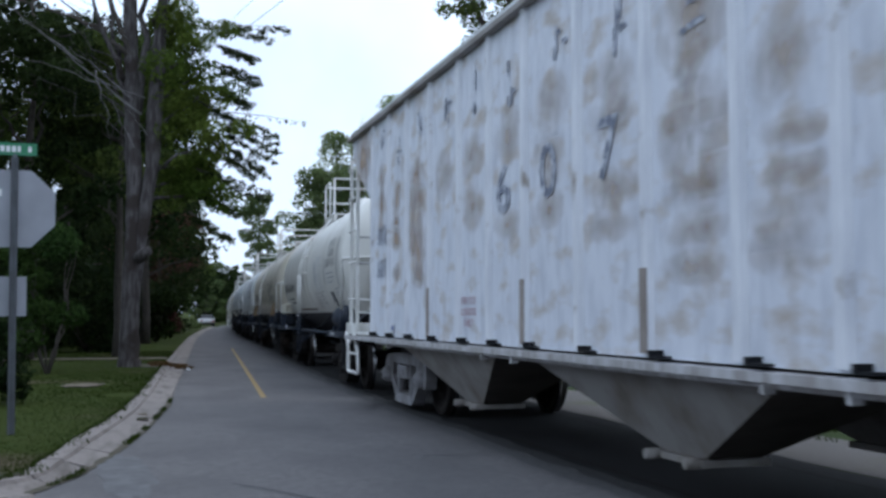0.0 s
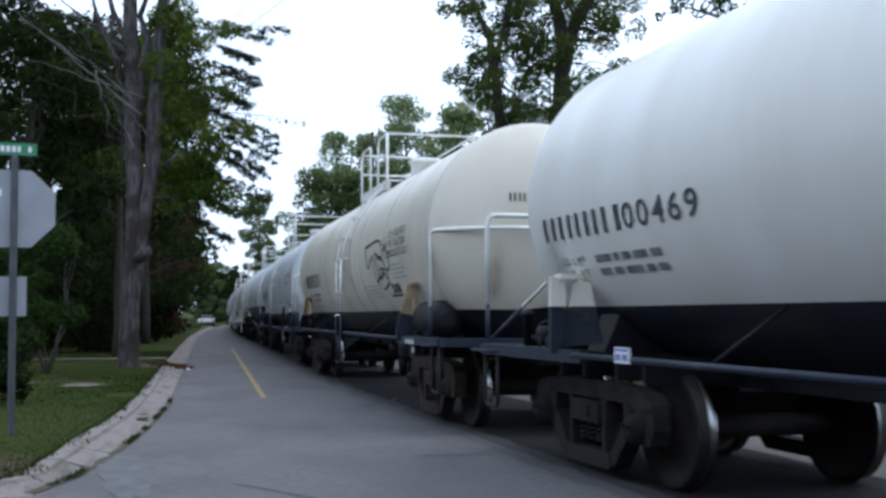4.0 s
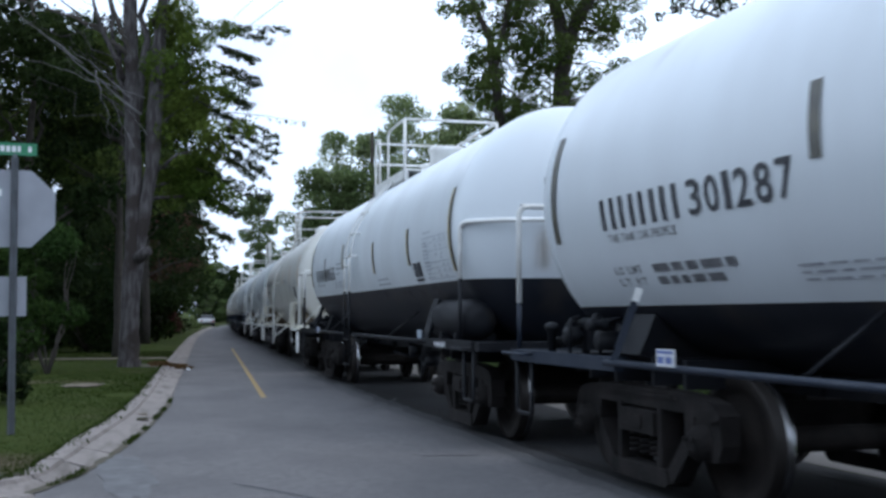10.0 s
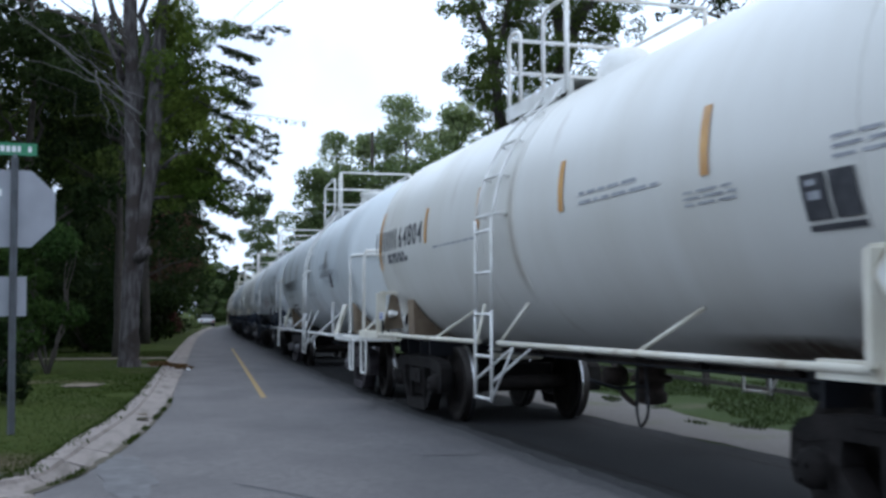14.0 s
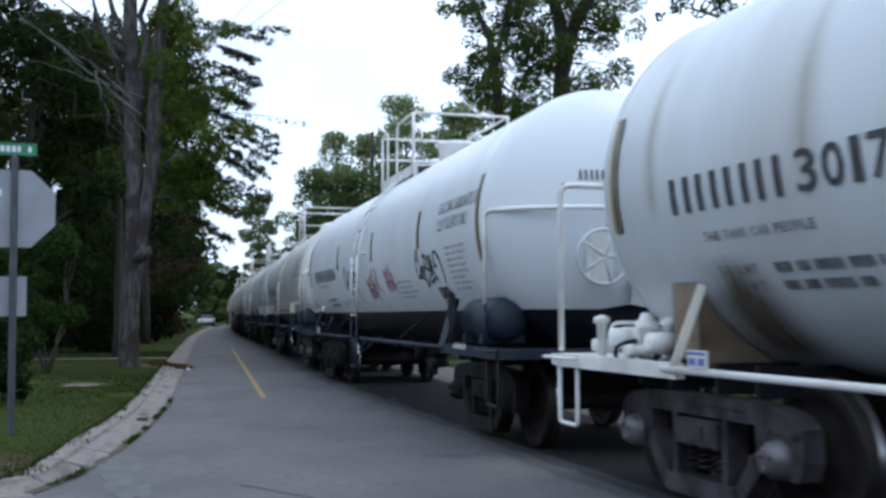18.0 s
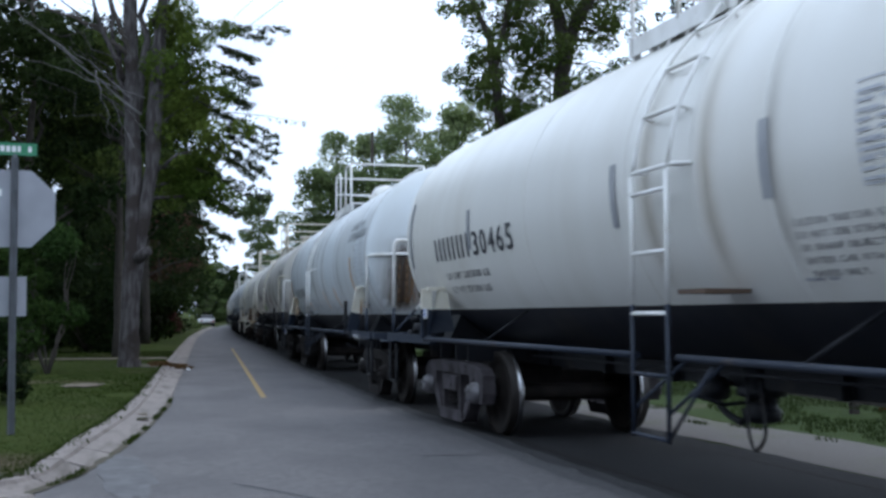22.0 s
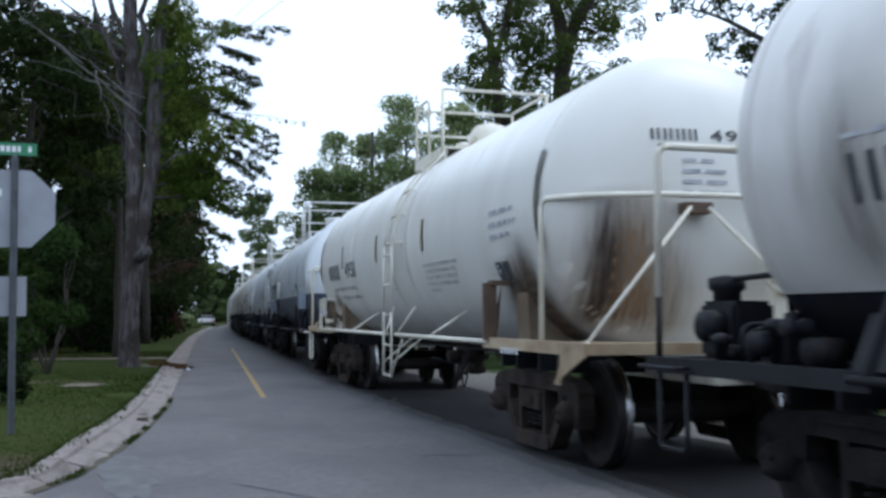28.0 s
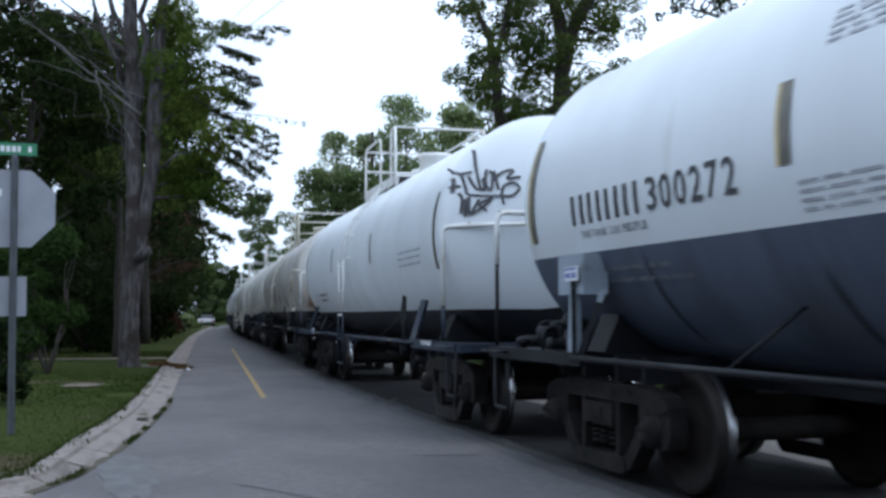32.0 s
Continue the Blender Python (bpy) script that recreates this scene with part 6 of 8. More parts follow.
    dict(c=96.75, streaks=[(5.5, 1.2, 1.0, 1.7, STAIN_RUSTY), (5.75, 0.35, 1.9, 3.2, STAIN_FLANK), (4.1, 0.4, 1.9, 3.2, STAIN_FLANK), (-0.95, 0.25, 1.7, 3.2, STAIN_GRIME)], gear=True, ht=5.50, hs=6.20, paint=GREYWHITE, zb=0, pipe=PIPE_WHITE, rail=PIPE_WHITE, arm_paint=PIPE_CREAM, arm=1.50, dome="drum", ladder=-0.62, pipe_z=0.965, plate=(4.84, 1.04), rear_rail_top=2.38, slogan=(5.02, 1.1, 1.77), top=(1.8, 0.02, -0.63, -1.0), iron=TRUCK_DUSTY, placard=-5.0, placard_paint=(PIPE_WHITE, PLATE_WHITE), air=False, wheel_paint=PIPE_WHITE,
         number=(5.32, 2.80, 1.96, 0.23, "301725"), stripes=[(6.15, 1.9, 2.74, "yd"), (2.4, 2.12, 2.55, "yd"), (-0.3, 2.12, 2.55, "yd"), (-3.2, 2.1, 2.55, "yd")],
         text=[("CLAY SLURRY OR", -2.2, -3.6, 2.22, 0.11), ("CALCIUM CARBONATE ONLY", -2.2, -4.4, 2.06, 0.11)],
         rows=[(5.0, 3.3, 1.46, 1.66, 2), (2.5, 1.9, 1.95, 2.2, 4), (0.3, -1.2, 1.75, 1.85, 2)], panels=[(-3.6, -4.0, 1.85, 2.1)],
         spray=[(-2.6, 1.9, scribble(2.4, 0.35, 6, 61, 0.02), LETTER_GREY, "thin grey sprayed scrawl")], head=("301725", 2.62), label="grey-white tank car with white side pipes", seams=[0.3, -1.9]),
    dict(c=111.93, arm_front=STEEL_DARK, near_wheel=True, ht=5.25, hs=6.15, paint=WHITE, zb=1.37, dome="drum", ladder=0.16, pipe_z=0.96, plate=(4.16, 1.04), rail_top=2.34, slogan=(4.88, 1.08, 1.85), top=(1.55, 1.1, 0.4, -0.75), arm=1.50, arm_paint=PIPE_WHITE, placard=-5.46, air_paint=PIPE_BLUE, wheel_paint=PIPE_WHITE,
         number=(5.34, 2.87, 1.96, 0.23, "301086"), stripes=[(6.1, 1.9, 2.74, "yd"), (2.56, 2.12, 2.56, "yd"), (-0.54, 2.13, 2.56, "yd"), (-3.52, 2.14, 2.6, "yd"), (-6.05, 1.85, 2.74, "yd")],
         text=[("CALCIUM CARBONATE OR", -4.53, -6.08, 2.46, 0.13), ("CLAY SLURRY ONLY", -4.53, -5.75, 2.27, 0.13)],
         rows=[(4.86, 3.22, 1.49, 1.68, 2), (2.78, 1.26, 1.48, 1.62, 3), (-2.0, -3.1, 1.55, 1.85, 4), (-4.8, -5.6, 1.6, 2.15, 8)], panels=[(-4.0, -4.45, 1.46, 1.68)],
         spray=[(1.99, 1.51, TAG_REAR, SPRAY_BLACK, "black sprayed tag"), (0.07, 1.50, TAG_RED, SPRAY_RED, "dark red sprayed tag"),
                (-0.35, 1.62, strokes([[(0.0, 0.1), (0.12, 0.42), (0.22, 0.1)], [(0.3, 0.1), (0.34, 0.4), (0.46, 0.34), (0.36, 0.22), (0.5, 0.02)]], 0.03), SPRAY_RED, "dark red sprayed tag"),
                (-1.3, 1.58, TAG_RED, SPRAY_RED, "dark red sprayed tag"), (-3.31, 1.66, TAG_FRONT, SPRAY_BLACK, "black sprayed tag")],
         head=("301086", 2.62), label="white tank car with sprayed tags and a black lower band", seams=[0.3]),
    dict(c=126.30, end_placard=(-0.82, 6.58, 1.58), rear_out=0.79, rear_rail_top=2.32, streaks=[(-0.45, 0.4, 1.45, 3.3, STAIN_FLANK), (-1.25, 0.35, 1.45, 3.3, STAIN_FLANK), (-2.0, 0.25, 1.5, 3.0, STAIN_GRIME)], iron=TRUCK_DUSTY, stay=True, near_wheel=True, ht=4.80, hs=5.70, paint=CREAM, zb=1.38, dome="round", ladder=-0.92, pipe_z=1.04, arm_y=(-4.75, 4.66), plate=(4.62, 1.33), top=(0.7, -0.05, -0.75, -0.75), placard=-4.6, arm=1.62, arm_paint=PIPE_CREAM, air_paint=PIPE_BLUE,
         number=(4.5, 1.98, 1.93, 0.25, "30465"), stripes=[(5.6, 1.9, 2.7, "gr"), (3.3, 2.0, 2.41, "gr"), (-0.1, 1.95, 2.41, "gr"), (-2.0, 1.96, 2.41, "gr"), (-4.0, 2.0, 2.42, "gr"), (-5.70, 1.82, 2.71, "gr")],
         text=[("LD LMT 205500 LB", 4.3, 2.85, 1.72, 0.075), ("LT WT 57200 LB", 4.28, 3.0, 1.57, 0.075), ("CLAY SLURRY", -4.4, -5.35, 2.58, 0.14), ("OR CALCIUM", -4.4, -5.25, 2.41, 0.14), ("CARBONATE ONLY", -4.2, -5.5, 2.24, 0.14)],
         rows=[(-2.1, -2.4, 1.5, 1.55, 1), (-4.4, -5.2, 1.98, 2.18, 3), (-5.0, -5.6, 1.5, 1.9, 6)], grids=[(-2.84, -3.93, 1.94, 2.45)], panels=[(-4.3, -4.7, 1.55, 1.8)],
         head=("30465", 2.62), stain=[(-1.2, 0.7, 1.42, 2.5, STAIN_BROWN), (-0.6, 0.9, 1.42, 2.4, STAIN_SOOT)], caution=[(-2.2, -3.6, 1.52, 1.86)], seams=[1.65, -0.34, -1.25, -2.05, -3.8], label="cream-white tank car with brown stains and a black lower band"),
    dict(c=140.30, air=False, rail_x=(1.36, 1.44), rear_rail_top=2.25, truck_rear=0.2, streaks=[(1.3, 0.5, 1.4, 3.3, STAIN_FLANK), (-0.2, 0.5, 1.5, 3.3, STAIN_GRIME), (-2.4, 0.4, 1.5, 3.2, STAIN_GRIME)], ht=4.85, hs=5.60, paint=GREYWHITE, zb=1.33, dome="round", ladder=0.78, pipe_z=1.035, arm_y=(-4.75, 5.1), plate=(5.9, 0.9), rail_top=2.22, top=(1.8, 1.15, 0.45, -0.3), rear_out=1.5, rear_more=0.3, placard=-4.28, placard_z=1.27, arm=1.75, arm_paint=PIPE_CREAM, seam_paint=SEAM_GREY,
         number=(4.72, 2.73, 1.74, 0.21, "76945"), stripes=[(5.55, 1.55, 2.2, "or"), (2.74, 1.45, 1.82, "or"), (-0.1, 1.45, 1.82, "or"), (-1.68, 1.45, 1.83, "or"), (-4.05, 1.42, 2.27, "or")],
         text=[("CLAY SLURRY OR", -3.8, -5.0, 2.72, 0.13), ("CALCIUM CARBONATE ONLY", -3.8, -5.5, 2.54, 0.13)],
         rows=[(4.78, 3.0, 1.37, 1.6, 2), (2.3, 0.9, 1.5, 1.72, 4), (-1.0, -2.0, 1.45, 1.5, 1), (-2.9, -3.8, 1.5, 1.6, 2)], grids=[(-4.65, -5.45, 1.75, 2.45)], panels=[(-4.28, -4.8, 1.47, 1.69)],
         head=("76945", 2.62), stain=[(-1.16, 0.5, 1.35, 2.55, STAIN_SOOT), (-1.34, 1.0, 1.35, 2.5, STAIN_BROWN), (-0.5, 1.2, 1.35, 1.9, STAIN_BROWN)], seams=[4.03, 2.09, 0.3, -0.6, -2.2, -4.5], label="greyish tank car with orange strips, dark seams and a sooty end"),
    dict(c=155.10, gear_tall=6.95, rail_x=(1.45, 1.36), front_out=-0.12, streaks=[(6.1, 1.5, 1.45, 2.5, STAIN_GRIME), (5.9, 1.0, 1.45, 2.9, STAIN_GRIME), (2.6, 2.1, 1.45, 2.6, STAIN_GRIME), (1.6, 0.9, 1.45, 3.2, STAIN_GRIME), (-0.6, 0.8, 1.45, 3.2, STAIN_GRIME), (-1.6, 1.8, 1.45, 2.3, STAIN_GRIME), (-4.9, 1.2, 1.45, 2.3, STAIN_FLANK)], pipe=STEEL_DARK, ht=5.50, hs=6.20, paint=SOOTY, zb=1.43, dome="drum", ladder=-0.12, pipe_z=1.0, plate=(4.4, 1.03), top=(2.0, 0.4, -0.35, -0.75), placard=-4.4, arm=1.52, arm_paint=PIPE_CREAM, air=False, rail=PIPE_CREAM,
         number=(5.37, 3.21, 1.86, 0.25, "301694"), text=[("CALCIUM CARBONATE", -4.5, -6.0, 2.5, 0.14), ("OR CLAY SLURRY ONLY", -4.5, -6.0, 2.3, 0.14)],
         rows=[(5.4, 4.3, 2.18, 2.25, 1), (5.1, 3.2, 1.6, 1.76, 2), (-4.6, -5.7, 2.0, 2.2, 3)], grids=[(-4.8, -6.0, 1.5, 1.95)], green=[(3.40, 2.84, 1.5, 1.77)],
         spray=[(4.3, 1.66, TAG_LOOPS, SPRAY_RED, "dark red sprayed tag"), (1.55, 1.58, TAG_LOOPS, SPRAY_RED, "dark red sprayed tag"), (-0.35, 1.6, TAG_RED, SPRAY_RED, "dark red sprayed tag"), (-2.6, 1.5, strokes([[(0.0, 0.0), (0.16, 0.42), (0.2, 0.1), (0.5, 0.02)], [(0.1, 0.2), (0.3, 0.24)]], 0.05), SPRAY_BLACK, "black sprayed tag")],
         head=("301694", 2.62), rail_top=2.42, rear_rail_top=2.45, rear_out=1.18, stain=[(-1.28, 0.62, 1.40, 2.5, STAIN_BROWN), (-1.05, 0.36, 1.42, 2.72, STAIN_SOOT), (-0.98, 0.24, 1.42, 2.4, STAIN_SOOT)], seams=[4.9, 3.2, 0.4, -2.2, -4.4], label="sooty white tank car with red tags and a lime sticker"),
    dict(c=170.15, step_panel=(-6.93, -6.42), end_paint=PIPE_TAN, arm_front=RUST, streaks=[(-3.9, 1.9, 0.98, 1.9, STAIN_RUSTY), (-4.6, 1.15, 1.0, 2.1, STAIN_RUSTY), (5.6, 1.1, 1.0, 1.75, STAIN_RUSTY), (-0.75, 0.35, 1.4, 3.3, STAIN_FLANK), (5.3, 0.7, 1.2, 1.9, STAIN_GRIME), (0.2, 0.3, 1.4, 3.2, STAIN_GRIME)], iron=TRUCK_RUSTY, gear=True, stay=True, ht=4.80, hs=5.90, shift=0.22, truck_rear=0.45, paint=CREAM, zb=0, pipe=PIPE_CREAM, frame=PIPE_CREAM, rail=PIPE_CREAM, arm_paint=PIPE_CREAM, arm=1.62, dome="round", ladder=-0.42, pipe_z=1.06, rear_more=0.55, arm_y=(-4.6, 5.5), plate=(5.26, 1.36), top=(0.93, 0.2, -0.52, -0.52), struts=(-2.4, 2.44), placard_paint=(PIPE_CREAM, PIPE_WHITE), air=False,
         number=(5.15, 2.66, 1.95, 0.26, "4931"), stripes=[(6.10, 1.95, 2.75, "bk"), (3.8, 2.12, 2.5, "bk"), (0.98, 2.1, 2.49, "yd"), (-1.74, 2.1, 2.49, "yd"), (-5.68, 1.91, 2.74, "bk")],
         text=[("LD LMT 205700 LB  93300 KG", 4.95, 2.85, 1.75, 0.062), ("LT WT 57300 LB  26000 KG", 4.85, 2.65, 1.60, 0.062)], caution=[(-1.67, -3.18, 1.6, 1.97)], rows=[(0.4, -0.1, 1.68, 1.72, 1), (-4.42, -5.2, 2.05, 2.4, 3)], panels=[(-4.4, -4.8, 1.6, 1.85)],
         head=("4931", 2.78), stain=[(-1.38, 1.3, 1.12, 2.42, STAIN_BROWN), (-1.18, 0.5, 1.2, 2.4, STAIN_SOOT), (-0.75, 0.8, 1.1, 1.9, STAIN_LIGHT)], seams=[3.0, -0.8, -1.07], label="cream tank car with cream frame and brown stained ends"),
    dict(c=184.85, truck_rear=0.08, truck_front=0.5, rows_light=[(4.8, 3.45, 1.56, 1.76, 2), (-1.34, -1.72, 1.48, 1.72, 4), (-2.88, -3.25, 1.5, 1.76, 5)], iron=TRUCK_IRON, pipe=STEEL_DARK, ht=5.15, hs=5.90, shift=0.12, paint=WHITE, zb=1.80, low=GREY_PAINT, dome="drum", ladder=0.68, pipe_z=0.98, plate=(4.9, 1.63), slogan=(4.98, 1.08, 1.91), top=(1.4, 1.35, 0.75, -0.5), placard=-4.40, pads=[(-4.97, -4.48, 1.465, 1.83), (4.77, 5.24, 1.47, 1.785)], air=False, arm=1.50, arm_paint=PAD_GREY,
         number=(5.1, 2.75, 2.02, 0.23, "300272"), stripes=[(5.97, 1.93, 2.83, "yd"), (2.32, 2.12, 2.58, "yd"), (-1.45, 2.1, 2.52, "yd"), (-3.5, 2.12, 2.54, "yd"), (-5.1, 1.9, 2.8, "yd")],
         rows=[(2.19, 0.9, 1.86, 2.06, 4), (2.0, 1.0, 2.72, 2.95, 5), (-1.7, -3.0, 1.88, 1.98, 2)], grids=[(-3.74, -4.87, 2.0, 2.6)], panels=[(-3.08, -3.5, 1.86, 2.1)],
         head=("300272", 2.84), streaks=[(4.15, 0.13, 1.1, 1.82, STAIN_DRIP), (2.9, 0.9, 1.05, 1.6, STAIN_GRIME), (2.28, 0.15, 1.1, 1.6, STAIN_DRIP), (-0.5, 0.14, 1.2, 1.84, STAIN_DRIP), (-3.3, 1.2, 1.05, 1.7, STAIN_GRIME)], stain=[(-0.95, 0.55, 1.3, 2.5, STAIN_SOOT)], seams=[0.5], label="white tank car with a slate-grey lower half"),
    dict(c=199.35, ht=5.05, hs=5.80, paint=WHITE, zb=1.38, dome="drum", ladder=0.3, pipe_z=0.98, top=(2.0, 0.6, -0.25, -0.6), arm=1.50, placard=-4.4, air=False,
         number=(5.0, 2.6, 2.0, 0.19, "300418"), stripes=[(5.7, 1.9, 2.74, "bk"), (2.2, 2.12, 2.55, "bk"), (-1.6, 2.1, 2.55, "bk"), (-5.5, 1.85, 2.74, "bk")],
         rows=[(4.8, 3.2, 1.6, 1.8, 2), (-3.6, -4.9, 1.95, 2.2, 3)], head_spray=[(-1.29, 2.29, TAG_HEAD, SPRAY_BLACK, "black sprayed tag on the head")],
         seams=[0.4], label="white tank car with a tagged head and black lower band"),
]
CARS[12].pop("number")
# the cars farther back repeat the kinds seen before
back = CARS[-1]["c"] + CARS[-1]["ht"]
for k, kind_of in enumerate((9, 7, 4, 2, 8, 1, 6, 10, 5, 3, 9, 11, 0)):
    cfg = dict(CARS[kind_of])
    cfg["c"] = back + 4.4 + cfg["ht"]
    back = cfg["c"] + cfg["ht"]
    for key in ("grids", "rows", "number", "text", "head", "panels", "caution", "rows_light"):
        cfg.pop(key, None)
    CARS.append(cfg)
HOPPER = dict(c=7.95, ht=6.1)
for i, cfg in enumerate(CARS):
    rear_gap = (CARS[i + 1]["c"] - CARS[i + 1]["ht"]) - (cfg["c"] + cfg["ht"]) if i + 1 < len(CARS) else 4.4
    front_gap = (cfg["c"] - cfg["ht"]) - (CARS[i - 1]["c"] + CARS[i - 1]["ht"] if i else HOPPER["c"] + HOPPER["ht"])
    cfg["reach"] = cfg["ht"] + min(rear_gap, front_gap) / 2
    cfg["he"] = max(cfg["hs"] + 0.35, cfg["reach"] - 0.36)
TRAIN = [(tank_car(cfg), cfg["c"], cfg["ht"]) for cfg in CARS]


HOPPER_PAINT = material("hopper_white_paint", (0.67, 0.70, 0.77), (0.54, 0.57, 0.64), scale=3.6, stretch=(1, 2.2, 0.7), low=0.42, high=0.72, rough=0.6, bump=0.1, bump_scale=12,
                        third=(0.47, 0.425, 0.39), third_scale=2.6, third_stretch=(1, 1.0, 2.0), third_low=0.5, third_high=0.72)
# body paint made brighter: the light the ribs catch is in the colour
HOPPER_RIB_LIT = material("hopper_rib_lit_paint", (0.74, 0.76, 0.81), (0.58, 0.6, 0.66), scale=4, stretch=(1, 2, 0.5), low=0.4, high=0.75, rough=0.6, third=(0.3, 0.26, 0.23), third_scale=3.0, third_low=0.6, third_high=0.72)
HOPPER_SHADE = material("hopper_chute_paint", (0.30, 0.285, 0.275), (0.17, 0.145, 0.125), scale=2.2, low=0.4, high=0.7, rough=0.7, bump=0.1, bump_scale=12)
def blotch_material(name, colour, second, strength):
    """Soft-edged stain: thick in the middle of its patch, broken up by noise."""
    m = material(name, colour, second, scale=5, low=0.35, high=0.7, rough=0.8)
    n, l = m.node_tree.nodes, m.node_tree.links
    co = n.new("ShaderNodeTexCoord")
    dist = n.new("ShaderNodeVectorMath")
    dist.operation = "DISTANCE"
    flat_co = n.new("ShaderNodeVectorMath")
    flat_co.operation = "MULTIPLY"
    flat_co.inputs[1].default_value = (0, 1, 1)
    dist.inputs[1].default_value = (0, 0.5, 0.5)
    l.new(co.outputs["Generated"], flat_co.inputs[0])
    l.new(flat_co.outputs["Vector"], dist.inputs[0])
    t = n.new("ShaderNodeTexNoise")
    t.inputs["Scale"].default_value, t.inputs["Detail"].default_value = 3.2, 7
    t.inputs["Roughness"].default_value = 0.62
    l.new(co.outputs["Object"], t.inputs["Vector"])
    add = n.new("ShaderNodeMath")
    add.operation = "MULTIPLY_ADD"
    add.inputs[1].default_value = -1.0
    l.new(t.outputs["Fac"], add.inputs[0])
    l.new(dist.outputs["Value"], add.inputs[2])
    r = n.new("ShaderNodeMapRange")
    for key, val in (("From Min", -0.02), ("From Max", -0.62), ("To Min", 0.0), ("To Max", strength)):
        r.inputs[key].default_value = val
    l.new(add.outputs["Value"], r.inputs["Value"])
    edge = n.new("ShaderNodeMapRange")
    edge.inputs["From Min"].default_value, edge.inputs["From Max"].default_value = 0.5, 0.38
    l.new(dist.outputs["Value"], edge.inputs["Value"])
    mul = n.new("ShaderNodeMath")
    mul.operation = "MULTIPLY"
    l.new(r.outputs["Result"], mul.inputs[0])
    l.new(edge.outputs["Result"], mul.inputs[1])
    l.new(mul.outputs["Value"], n["Principled BSDF"].inputs["Alpha"])
    return m


HOPPER_TAN = blotch_material("hopper_rust_tan", (0.36, 0.24, 0.16), (0.48, 0.38, 0.30), 0.8)
HOPPER_DUST = blotch_material("hopper_rust_faded", (0.39, 0.30, 0.23), (0.49, 0.42, 0.36), 0.6)
FADED = material("faded_letter", (0.15, 0.17, 0.23), (0.52, 0.55, 0.62), scale=11, low=0.42, high=0.62, rough=0.7)
SILL_PAINT = material("hopper_sill_paint", (0.50, 0.50, 0.52), (0.3, 0.28, 0.27), scale=3, stretch=(1, 3, 1), rough=0.6)
# rusty slopes that face down: their shade is put into this colour
HOPPER_SLOPE_SHADED = material("hopper_slope_shaded", (0.045, 0.037, 0.03), (0.075, 0.062, 0.05), scale=3, rough=0.8, bump=0.1, bump_scale=10)
STRIP_BROWN = material("strip_faded_brown", (0.24, 0.205, 0.185), (0.33, 0.29, 0.27), scale=5, rough=0.6)


